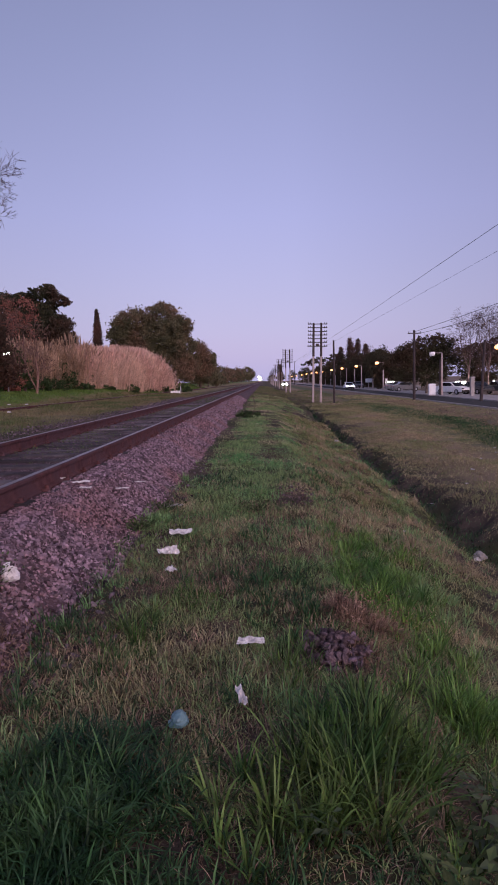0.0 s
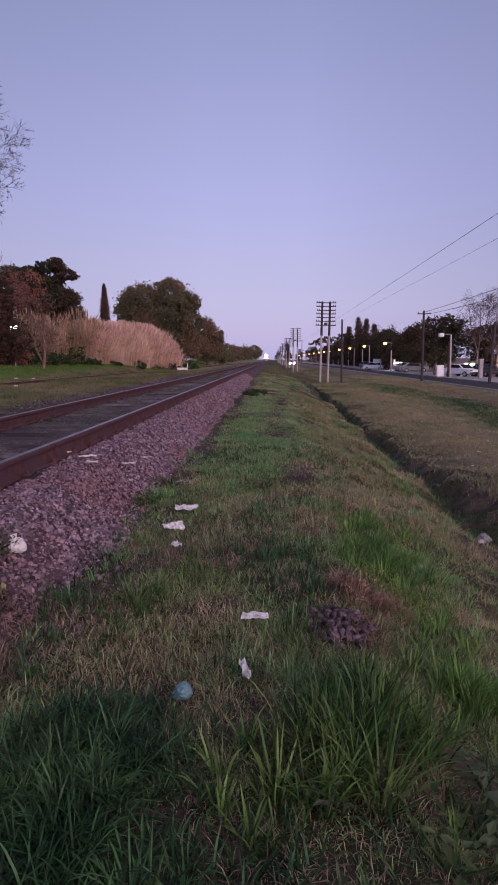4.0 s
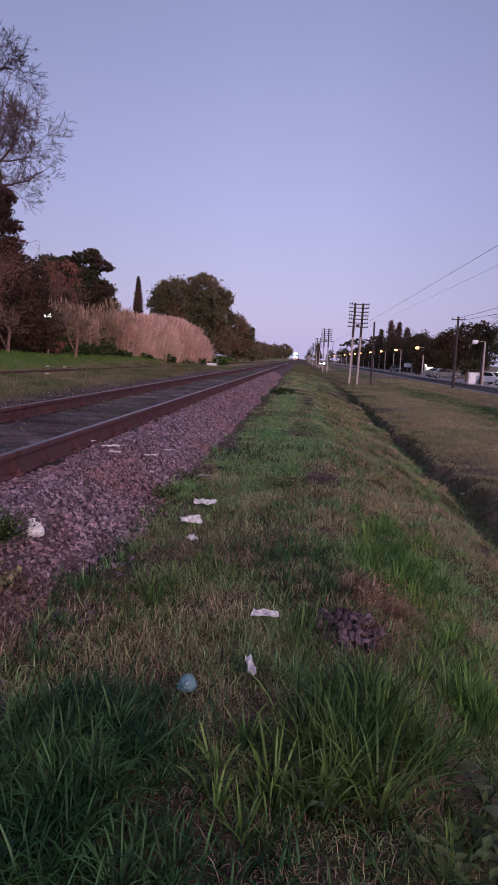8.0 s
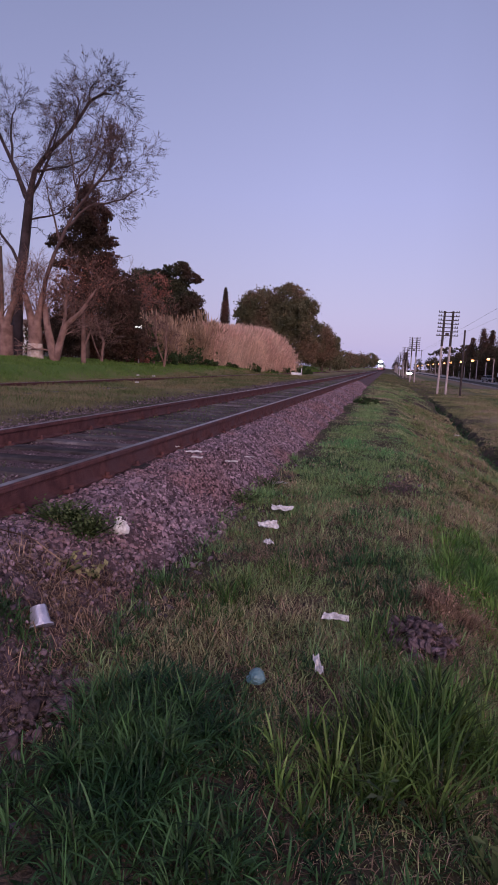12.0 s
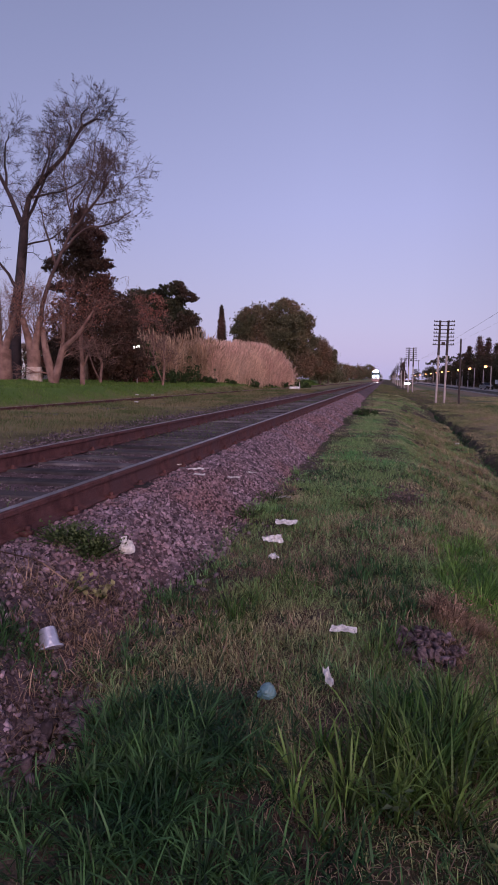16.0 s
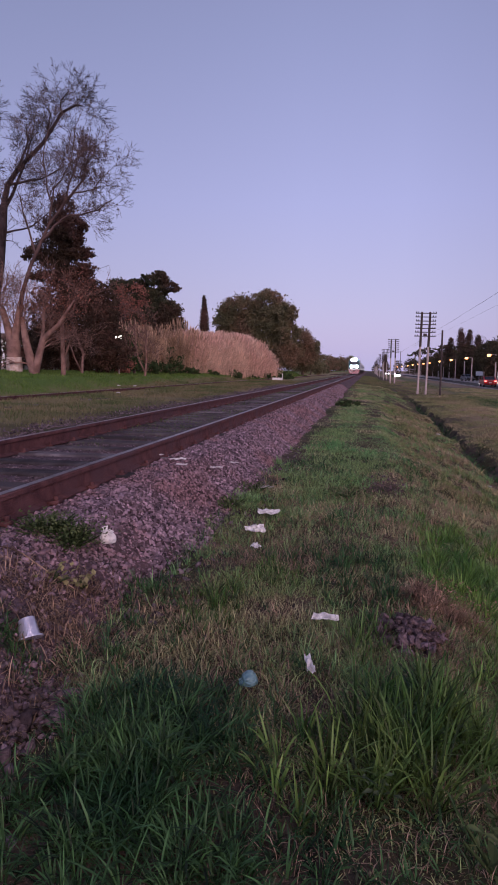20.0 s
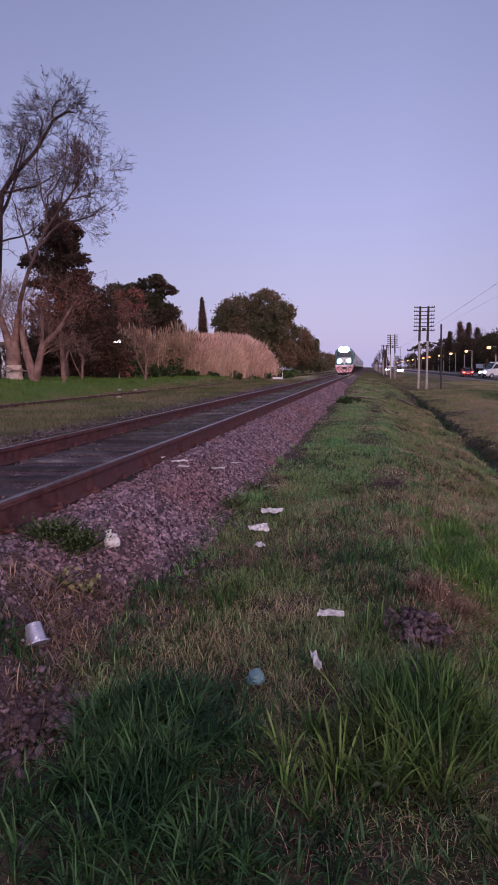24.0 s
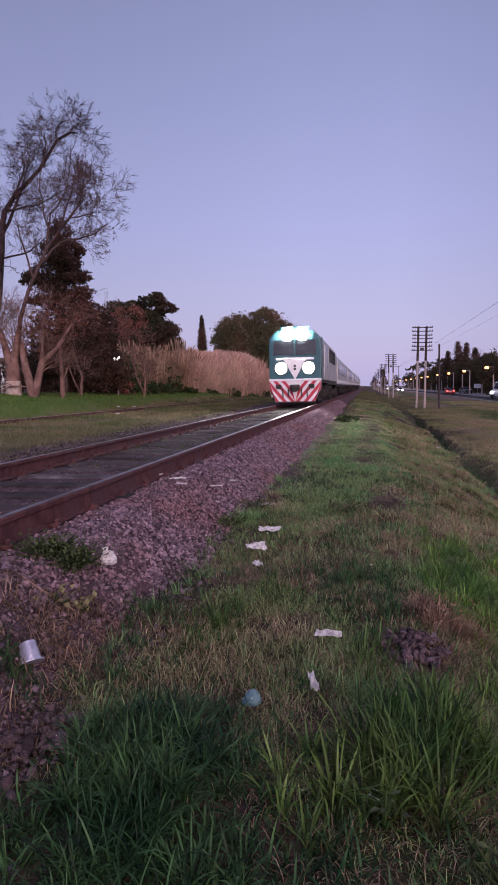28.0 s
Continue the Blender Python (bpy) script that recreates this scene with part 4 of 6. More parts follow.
bush((-16.2, 50), [(0, 1.0, 1.4, 1.1), (1.0, 0.9, 1.0, 0.9), (-1.3, 1.1, 1.2, 1.2)], 4000, 0.09, "shrub", "dark thicket behind old reeds")
bush((-19.5, 52), [(0, 1.6, 2.4, 1.8), (3, 1.4, 2.0, 1.5), (-3.5, 1.8, 2.4, 2.0)], 6000, 0.12, "shrub", "dark thicket behind old reeds")
bush((-19.8, 35), [(0, 1.5, 1.4, 1.6), (1.5, 1.3, 1.2, 1.4), (-1.8, 1.4, 1.4, 1.5), (-0.6, 2.8, 1.2, 1.0)], 6000, 0.08, "conifer", "dark brown brush between the trunks")
bush((-21.5, 37), [(0, 1.4, 1.5, 1.3), (1.6, 1.0, 1.2, 1.0)], 3500, 0.1, "leaf_red", "russet brush behind pollard trees")
bush((-1.15, 23.5), [(0, 0.12, 0.35, 0.16), (0.3, 0.1, 0.3, 0.14)], 900, 0.05, "shrub", "low green weeds at the ballast edge")

# ---- reeds ----
def stalks(n, line, depth, hgt, width, lean, clumps, fan=0.26, leaf_size=0.32):
    """Stalks with a leaf and a plume each, fanning out of clumps along a line of the plan."""
    (x0, y0), (x1, y1) = line
    nrm = np.array([-(y1 - y0), x1 - x0])
    nrm = nrm / np.hypot(*nrm)
    tc = (np.arange(clumps) + rng.random(clumps)) / clumps
    off = rng.random(clumps) * depth
    cx, cy = x0 + (x1 - x0) * tc + nrm[0] * off, y0 + (y1 - y0) * tc + nrm[1] * off
    ch = np.interp(tc, np.linspace(0, 1, len(hgt)), hgt) * rng.uniform(0.74, 1.10, clumps) * (0.72 + 0.28 * np.clip(off / 0.9, 0, 1))
    k = rng.integers(0, clumps, n)
    r = rng.normal(0, fan, (2, n))
    X, Y = cx[k] + r[0], cy[k] + r[1]
    Z = gz(X, Y)
    h = ch[k] * (1 - 0.45 * rng.random(n) ** 2.0) - 0.9 * (r ** 2).sum(0)
    h = np.maximum(h, 0.5)
    dx, dy = r * 0.85 + rng.normal(0, lean, (2, n)) * h
    a = rng.uniform(0, np.pi, n)
    w = width * rng.uniform(0.6, 1.4, n)
    U = np.stack([np.cos(a) * w, np.sin(a) * w, 0 * h], 1)
    P = np.stack([X, Y, Z], 1)
    D = np.stack([dx, dy, h], 1)
    bow = np.stack([dx * 0.2, dy * 0.2, 0 * h], 1)
    mid, neck = P + D * 0.5 - bow, P + D * 0.84 - bow * 0.6
    swell, top = P + D * 0.92, P + D * 0.99 + bow * rng.uniform(0.2, 1.4, n)[:, None]
    b, c = rng.uniform(0, 2 * np.pi, (2, n))
    leaf = []
    for ang, lo, hi in ((b, 0.25, 0.6), (c, 0.5, 0.9)):
        L = np.stack([np.cos(ang), np.sin(ang), -0.15 + 0 * b], 1) * (leaf_size * rng.uniform(0.5, 1.3, n))[:, None]
        q = P + D * rng.uniform(lo, hi, n)[:, None] - bow * 0.8
        leaf += [q - [0, 0, 0.02], q + L * 0.5 + [0, 0, 0.12], q + L, q + L * 0.5 + [0, 0, 0.07]]
    V = np.stack([P - U, P + U, mid + U, mid - U, neck + U * 0.6, neck - U * 0.6, swell + U * 3.0, top, swell - U * 3.0] + leaf, 1)
    f = np.array([[0, 1, 2, 3], [3, 2, 4, 5], [4, 6, 7, 8], [9, 10, 11, 12], [13, 14, 15, 16]])
    F = (f[None] + (np.arange(n) * 17)[:, None, None]).reshape(-1, 4)
    return V.reshape(-1, 3), F


V, F = stalks(34000, ((-14.5, 49.0), (-10.9, 69.5)), 2.6, [3.1, 3.75, 3.85, 3.85, 3.9, 3.95, 4.05, 4.15, 4.2, 4.1, 3.0], 0.012, 0.05, 260)
thing("reed_bed", fast_mesh("reed_bed", V, F), M["reed"], "dense bed of tall dry pinkish tan reeds", "reeds", kind="stuff")
V, F = stalks(1700, ((-16.4, 39.5), (-14.2, 51.0)), 1.6, [2.6, 3.8, 4.0, 3.4, 4.1, 4.3, 3.8], 0.016, 0.05, 70, 0.22, 0.32)
thing("old_reeds", fast_mesh("old_reeds", V, F), M["reed_dark"], "sparse old brown reed stalks before dark bushes", "reeds", kind="stuff")
for x, y, s in ((-15.5, 40.5, 0.9), (-15.3, 43.5, 1.0), (-14.2, 47, 0.6), (-13.7, 52, 0.5), (-12.7, 57, 0.7), (-11.9, 62, 0.6), (-11.2, 66, 0.8), (-10.6, 69.5, 1.1), (-10.2, 72.5, 1.0)):
    bush((x, y), [(0, 0.3 * s, 0.9 * s, 0.55 * s), (0.8 * s, 0.2 * s, 0.6 * s, 0.4 * s), (-0.7 * s, 0.5 * s, 0.6 * s, 0.6 * s)], 1500, 0.075, "shrub", "low dark green bush at the foot of reeds")

# ---- house front and low wall behind the trunks ----
def solid(name, bm, mat, label, cat, kind=""):
    me = bpy.data.meshes.new(name)
    bm.to_mesh(me)
    bm.free()
    return thing(name, me, mat, label, cat, kind=kind)


hs = base("house", pose(-31.5, 46, 1.2), "pale rendered house behind the trees", "house")
part("wall", bm_box(9.0, 6, 2.7, (0, 3, 1.35), 0.03), M["white"], hs)
part("roof", bm_prism([(-4.9, 2.7), (4.9, 2.7), (4.4, 3.1), (-4.4, 3.1)], 7.0, at=(0, 3, 0)), M["bark"], hs, "dark flat roof edge")
for x in (1.2, 3.2):
    w = part("window", bm_box(1.1, 0.08, 1.1, (x, -0.02, 1.5), 0.02), M["glass"], hs)
    part("frame", bm_box(1.3, 0.05, 0.08, (x, -0.05, 2.1), 0.01), M["concrete"], w)
part("garage_door", bm_box(2.4, 0.06, 2.0, (-2.2, -0.02, 1.0), 0.02), M["concrete"], hs)
solid("low_wall", bm_box(8, 0.2, 0.5, (-23.0, 36.2, 1.42), 0.02), M["concrete"], "low pale garden wall", "wall")
gl = base("garden_lamp", pose(-14.95, 35, 1.1), "white globe lamp on a thin post", "lamp post")
part("post", bm_cyl(0.045, 0.035, 2.2, (0, 0, 1.1), n=8), M["pole_pale"], gl)
for dx, dz, r in ((0.09, 2.26, 0.12), (-0.16, 2.22, 0.07)):
    bm = bmesh.new()
    bmesh.ops.create_icosphere(bm, subdivisions=2, radius=r)
    bmesh.ops.translate(bm, vec=(dx, 0, dz), verts=bm.verts)
    part("globe", bm, M["globe"], gl, "glowing white globe")
pt = base("point_indicator", pose(-9.3, 61.7, 0.42), "white painted point lever box beside the siding", "point lever")
part("box", bm_box(0.9, 0.5, 0.28, (0, 0, 0.12), 0.04), M["white"], pt)
part("lever", bm_cyl(0.03, 0.025, 0.7, (0.55, 0, 0.35), n=8), M["white"], pt)
for x, y in ((-12.7, 29.6), (-10.2, 23.6), (-12.2, 30.5)):
    solid("plastic_scrap", bm_box(0.14, 0.1, 0.05, (x, y, float(gz(x, y)) + 0.1), 0.02), M["plastic"], "scrap of white plastic in the grass", "litter")

# ---- telegraph poles, posts and wires ----
def telegraph():
    t = base("telegraph_pole_pair", pose(0, 0, 0), "double telegraph pole with seven cross-arms, pale feet", "telegraph pole", "telegraph poles")
    for x in (-0.34, 0.34):
        part("post_foot", bm_cyl(0.095, 0.085, 4.3, (x, 0, 2.1), n=10), M["pole_pale"], t, "pale painted foot")
        part("post", bm_cyl(0.11, 0.09, 2.95, (x, 0, 5.7), n=10), M["pole_dark"], t)
    for z, w in ((7.06, 1.72), (6.74, 1.72), (6.40, 1.66), (6.10, 1.72), (5.78, 1.66), (5.46, 1.7), (5.12, 1.76)):
        arm = part("cross_arm", bm_box(w, 0.09, 0.07, (0, -0.12, z), 0.012), M["pole_dark"], t)
        for x in (-0.47, -0.36, 0.36, 0.47):
            part("insulator", bm_cyl(0.035, 0.025, 0.1, (x * w, -0.12, z + 0.085), n=8), M["under"], arm)
    part("transposition_box", bm_box(0.3, 0.12, 0.2, (0, -0.1, 5.25), 0.03), M["pole_dark"], t)
    return t


tp = telegraph()
tp.matrix_basis = pose(4.3, 55.5, -0.75, 0, 1.3, 0)
for y in (100, 146, 192, 238, 284, 330, 376):
    copy_thing(tp, pose(3.45, y, -0.82))
thin = base("thin_post", pose(5.47, 52, -0.85), "thin dark wooden post in the grass", "post")
part("post", bm_cyl(0.085, 0.07, 5.5, (0, 0, 2.75), n=8), M["pole_dark"], thin)


def utility(at, h, arms, tilt=0.0, lab="dark wooden utility pole beside the road"):
    t = base("utility_pole", pose(at[0], at[1], -0.85, 0, tilt, 0), lab, "utility pole", "utility poles")
    part("post", bm_cyl(0.14, 0.10, h, (0, 0, h / 2), n=10), M["pole_dark"], t)
    for z in arms:
        a = part("cross_arm", bm_box(1.3, 0.09, 0.09, (0, -0.12, z), 0.012), M["pole_dark"], t)
        for x in (-0.55, 0.0, 0.55):
            part("insulator", bm_cyl(0.045, 0.03, 0.14, (x, -0.12, z + 0.11), n=8), M["under"], a)
    return t


utility((14.3, 61), 6.8, (6.5,))
utility((14.3, 300), 11.4, (11.05,))
utility((14.3, -15), 12.2, (11.85, 8.05))
utility((18.3, 53.8), 5.3, (), 3.0, "leaning pale-topped utility pole")
utility((19.8, 71.5), 4.2, (), 0.0, "plain pale post by the pavement")


def wire(a, b, sag, r, label):
    pts = [Vector(a).lerp(Vector(b), k / 24) - Vector((0, 0, sag * 4 * (k / 24) * (1 - k / 24))) for k in range(25)]
    P = np.array([tuple(p) for p in pts])
    return thing("overhead_wire", fast_mesh("overhead_wire", *tubes(P[:-1], P[1:], np.full(24, r), np.full(24, r), 5)), M["under"], label, "wire", "overhead wires")


wire((14.3, -15, 11.0), (14.3, 300, 10.2), 0.3, 0.017, "thin dark overhead cable along the road")
wire((14.3, -15, 7.2), (14.3, 61, 5.8), 0.4, 0.018, "thin dark overhead cable along the road")
wire((14.6, -15, 7.0), (14.6, 61, 5.6), 0.75, 0.016, "thin dark overhead cable along the road")
wire((14.3, -15, 9.2), (14.3, 300, 10.2), 0.5, 0.009, "thin dark overhead cable along the road")

# ---- road ----
def slab(name, x0, x1, y0, y1, z, th, mat, label, cat):
    return solid(name, bm_box(x1 - x0, y1 - y0, th, ((x0 + x1) / 2, (y0 + y1) / 2, z - th / 2), 0.01, seg=1), mat, label, cat, "structure")


slab("road", 14.85, 19.0, -40, 700, -0.78, 0.12, M["asphalt"], "grey asphalt road beside the railway", "road")
slab("kerb", 14.6, 14.83, -40, 700, -0.70, 0.25, M["concrete"], "pale concrete kerb of the road", "kerb")
slab("pavement", 19.02, 24, -40, 700, -0.70, 0.25, M["concrete"], "worn pavement on the far side of the road", "pavement")


def street_lamp(lit=True):
    t = base("street_lamp", pose(0, 0, 0), "concrete street lamp with " + ("a glowing orange head" if lit else "an unlit head"), "street lamp", "street lamps")
    part("post", bm_cyl(0.13, 0.08, 4.8, (0, 0, 2.4), n=10), M["pole_pale"], t)
    part("arm", bm_cyl(0.035, 0.03, 0.9, (-0.45, 0, 4.85), "x", 8), M["pole_pale"], t)
    hd = part("head", bm_box(0.66, 0.26, 0.13, (-1.1, 0, 4.93), 0.04), M["concrete"], t)
    part("lamp", bm_box(0.6, 0.5, 0.42, (-1.1, 0, 4.74), 0.19, seg=3), M["sodium"] if lit else M["white"], hd)
    return t


sl = street_lamp()
for k, y in enumerate((108, 132, 156, 180, 209, 232, 256, 288, 324, 378, 440)):
    o = sl if k == 0 else copy_thing(sl, pose(0, 0, 0))
    o.matrix_basis = pose(20.3, y, -0.75)
for y in (120, 144, 170, 196):
    p_ = base("concrete_post", pose(20.6, y, -0.75), "plain concrete post beside a street lamp", "post", "concrete posts")
    part("post", bm_cyl(0.13, 0.09, 4.3, (0, 0, 2.15), n=8), M["pole_pale"], p_)
ul = street_lamp(False)
ul.matrix_basis = pose(20.0, 71.6, -0.75)
nl = copy_thing(sl, pose(22.4, 58, -0.75))
for x, y in ((21.5, 74), (22.5, 74), (23.3, 74), (26.8, 74), (21.7, 110), (22.6, 111.5)):
    bl = base("bollard_lamp", pose(x, y, -0.75), "low post lamp with a bright white head", "lamp post", "post lamps under the trees")
    part("post", bm_cyl(0.05, 0.045, 1.3, (0, 0, 0.65), n=8), M["pole_pale"], bl)
    part("lamp", bm_box(0.42, 0.2, 0.2, (0, 0, 1.38), 0.06), M["car_head"], bl, "glowing white lamp head")
cab = base("roadside_cabinet", pose(18.3, 69.5, -0.7), "white roadside utility cabinet on the kerb", "cabinet")
part("body", bm_box(0.74, 0.45, 1.3, (0, 0, 0.68), 0.02), M["white"], cab)
part("door", bm_box(0.64, 0.03, 1.1, (0, -0.235, 0.7), 0.01), M["white"], cab)
part("plinth", bm_box(0.78, 0.5, 0.12, (0, 0, 0.06), 0.01), M["concrete"], cab)
sg = base("street_sign", pose(20.8, 126, -0.75), "pale rectangular board on a post", "sign")
part("post", bm_cyl(0.05, 0.05, 1.6, (0, 0, 0.8), n=8), M["pole_pale"], sg)
part("board", bm_box(1.3, 0.05, 0.8, (0, -0.06, 1.7), 0.01), M["white"], sg)
for y, w in ((66, 3.0), (112, 2.0)):
    g_ = base("gatepost", pose(21.6, y, -0.7), "pale masonry gatepost beside the pavement", "gatepost", "gateposts")
    part("pier", bm_box(0.4, 0.4, 1.9, (0, 0, 0.95), 0.03), M["concrete"], g_)
    part("cap", bm_box(0.5, 0.5, 0.1, (0, 0, 1.95), 0.02), M["concrete"], g_)

# ---- trees over the road ----
for x, y, blobs, lab in (
    (20.5, 80, [(16.6, 80, 3.2, 1.9, 1.6, 1.9), (18.4, 80, 4.6, 1.9, 1.8, 1.6), (20.4, 80, 5.3, 1.9, 1.6, 1.5), (22.4, 80, 5.4, 1.8, 1.6, 1.4), (18.4, 81, 2.6, 2.8, 1.6, 2.0), (22.8, 80, 3.6, 2.0, 1.6, 2.0), (20.4, 80, 2.2, 3.0, 1.6, 2.2)], "dark dense tree across the road"),
    (26.0, 78, [(25.2, 78, 3.6, 2.2, 1.8, 1.7), (28.2, 78, 4.2, 2.4, 1.8, 1.7), (26.6, 78, 2.2, 3.4, 1.6, 1.8), (31.0, 78, 3.4, 2.4, 1.8, 2.0)], "dark olive tree across the road"),
    (26.0, 122, [(23.5, 122, 4.2, 2.6, 2, 2.2), (27.0, 122, 4.6, 2.6, 2, 2.4), (25, 122, 1.8, 4.0, 2, 2.0)], "dark leafy tree across the road"),
    (29.0, 108, [(26.5, 108, 3.6, 2.6, 2, 2.4), (30.0, 108, 4.6, 2.8, 2, 2.4), (28, 108, 1.8, 4.4, 2, 2.0)], "dark leafy tree across the road"),
):
    blob_tree("broadleaf_tree", (x, y), blobs, 30000, 0.11, "street_tree", lab, (0.25, 2.5), "trees across the road", 0.3, lumps=7)
for x, y, h in ((23.0, 176, 12.6), (25.4, 178, 12.2), (27.6, 176, 10.8), (21.9, 190, 10.8)):
    blob_tree("conifer_tree", (x + 1, y), [(x + 1 + rng.uniform(-0.3, 0.3), y, h * f, 1.9 * (1.12 - f) + 0.2, 1.2, h * 0.09) for f in (0.95, 0.86, 0.76, 0.65, 0.5, 0.35, 0.2)], 9000, 0.13, "conifer", "dark conifer across the road", (0.22, h * 0.7), "conifers across the road", 0.55, clump=12)
for x, y, h in ((23.4, 118, 6.2), (24.5, 134, 8.0), (25.5, 146, 8.6), (23.8, 158, 8.0), (23.2, 172, 7.6), (23.4, 184, 7.6), (23.2, 205, 7.4), (23.4, 228, 7.4), (23.6, 262, 7.4), (27, 140, 7.6), (30, 138, 8.4), (24, 165, 5.6), (27, 175, 6.5), (23.5, 190, 5.6), (24, 215, 6), (25, 245, 6.5), (26, 285, 7), (27, 335, 8), (27, 400, 9), (25.5, 152, 9.4), (28.2, 152, 9.4), (25.3, 190, 10.4), (27.4, 192, 10.8), (25.6, 230, 9.8), (25.8, 246, 9.0), (26.0, 275, 9.4), (27.0, 300, 9.5), (27.5, 262, 9.5), (28.5, 320, 9.5), (30.0, 350, 10.5), (29.0, 430, 11.0), (29.0, 480, 12.0), (23.0, 520, 11.0), (14.0, 540, 9.0), (6.0, 560, 8.0)):
    blob_tree("broadleaf_tree", (x, y), [(x, y, h * 0.62, 2.4, 2.5, h * 0.32), (x + 1.8, y + 2, h * 0.5, 2.4, 3, h * 0.32), (x - 1.8, y, h * 0.38, 2.2, 3, h * 0.28), (x, y, 0.6, 3.2, 2, 1.3)], 4500, 0.22, "street_tree", "dark tree across the road", (0.2, h * 0.5), "trees across the road", 0.28)
for x, y, z in ((19.6, 305, 9.8), (22.0, 300, 11.0), (23.6, 285, 11.2), (23.8, 228, 9.9)):
    blob_tree("umbrella_pine", (x + 1.5, y), [(x - 0.6, y, z - 0.9, 1.5, 1.4, 0.5), (x + 1.6, y, z - 0.1, 1.7, 1.4, 0.6), (x + 3.2, y, z - 1.2, 1.5, 1.4, 0.7)], 3000, 0.18, "pine", "flat-topped umbrella pine across the road", (0.16, z - 0.4), "umbrella pines", 0.35)
blob_tree("conifer_tree", (6.4, 268), [(6.4, 268, 8.0 * f, 2.0 * (1.1 - f) + 0.2, 1.5, 0.9) for f in (0.95, 0.8, 0.62, 0.45, 0.28)], 4000, 0.2, "conifer", "pointed dark conifer far along the line", (0.2, 6.0), "", 0.3)
for x, y in ((24.5, 76), (26.5, 75), (28.5, 76), (26, 160)):
    drawn_tree("bare_tree", (x, y), [([(x, y, -0.8), (x, y, 1.5), (x + 0.2, y, 4.0)], 0.16, 0.08, 0.6), ([(x, y, 2.0), (x - 0.8, y, 4.5), (x - 1.2, y, 7.0)], 0.08, 0.02, 1.4), ([(x, y, 2.4), (x + 0.7, y, 4.8), (x + 1.2, y, 7.4)], 0.08, 0.02, 1.4), ([(x + 0.2, y, 4.0), (x + 0.1, y, 7.6)], 0.06, 0.02, 1.2)], "leafless brown street tree across the road", "twig_brown", 15, 3, 0.85, wander=0.08)

# ---- vehicles ----
def wheel(parent, x, y, r):
    w = part("wheel", bm_cyl(r, r, 0.2, (x, y, r), "x", 20), M["rubber"], parent)
    part("rim", bm_cyl(r * 0.62, r * 0.62, 0.215, (x, y, r), "x", 16), M["silver"], w)


def car(paint, label, lit_front=None, lit_back=None, name="car"):
    """A saloon that looks along its own -y."""
    c = base(name, pose(0, 0, 0), label, "car", "cars on the road")
    side = [(-2.1, 0.32), (-2.12, 0.62), (-1.95, 0.78), (-1.0, 0.92), (-0.35, 1.40), (0.9, 1.44), (1.55, 1.0), (2.05, 0.94), (2.1, 0.5), (2.05, 0.3)]
    part("body", bm_prism(side, 1.66, "x", bevel=0.06), paint, c)
    glass = [(-0.86, 0.97), (-0.33, 1.35), (0.86, 1.385), (1.36, 1.0)]
    for s in (-1, 1):
        part("side_window", bm_prism(glass, 0.02, "x", at=(s * 0.83, 0, 0)), M["glass"], c)
        part("headlight", bm_box(0.34, 0.1, 0.15, (s * 0.6, -2.07, 0.68), 0.03), M[lit_front] if lit_front else M["glass"], c)
        part("tail_light", bm_box(0.3, 0.08, 0.16, (s * 0.64, 2.07, 0.8), 0.03), M[lit_back] if lit_back else M["red"], c)
        part("mirror", bm_box(0.16, 0.1, 0.1, (s * 0.93, -0.65, 0.98), 0.03), paint, c)
        for y in (-1.3, 1.3):
            wheel(c, s * 0.76, y, 0.31)
    part("windscreen", bm_prism([(-0.99, 0.955), (-0.40, 1.385), (-0.37, 1.37), (-0.95, 0.94)], 1.4, "x", at=(0, -0.02, 0.005)), M["glass"], c)
    part("rear_window", bm_prism([(0.96, 1.42), (1.53, 1.02), (1.50, 1.0), (0.93, 1.40)], 1.3, "x", at=(0, 0.02, 0.005)), M["glass"], c)
    part("bumper", bm_box(1.6, 0.12, 0.2, (0, -2.1, 0.42), 0.04), M["under"], c)
    part("number_plate", bm_box(0.4, 0.02, 0.12, (0, 2.13, 0.6), 0.005), M["white"], c)
    return c


grey_car = surface("grey_car_paint", (0.16, 0.16, 0.17), (0.13, 0.13, 0.14), 2, 0.3, 0.3, bump=0.02, local=True)
dark_car = surface("dark_car_paint", (0.03, 0.03, 0.035), (0.04, 0.04, 0.045), 2, 0.3, 0.2, bump=0.02, local=True)
red_car = surface("red_car_paint", (0.30, 0.02, 0.02), (0.24, 0.015, 0.018), 2, 0.3, 0.1, bump=0.02, local=True)
ROAD_Z = -0.78
rc = car(red_car, "red saloon car with tail lights on, driving away", None, "tail")
DRIVES.append((rc, [(t, pose(16.3, 92 + 5 * (t - 20), ROAD_Z, 0, 0, 180)) for t in (0, 4, 8, 12, 16, 20, 24, 28)]))
wc = car(M["white"], "white car waiting with headlights on", "car_head")
DRIVES.append((wc, [(t, pose(x, y, ROAD_Z, 0, 0, r)) for t, x, y, r in ((0, 16.9, 127, 0), (2, 16.7, 125, 0), (3, 17.4, 123.5, 30), (4, 19.8, 121.8, 62), (5, 23.5, 121.0, 80), (7, 31, 120, 80), (28, 45, 118, 80))]))
bc = car(dark_car, "dark car with bright headlights at the bend", "car_beam")
DRIVES.append((bc, [(t, pose(x, y, float(gz(x, y)) + 0.03)) for t, x, y in ((0, 6.9, 220), (8, 6.9, 220), (17, 6.9, 219), (19.5, 9.0, 218), (21, 9.9, 218), (24, 10.2, 216), (28, 10.5, 210))]))
sc_ = car(grey_car, "grey car far off with headlights on", "car_head")
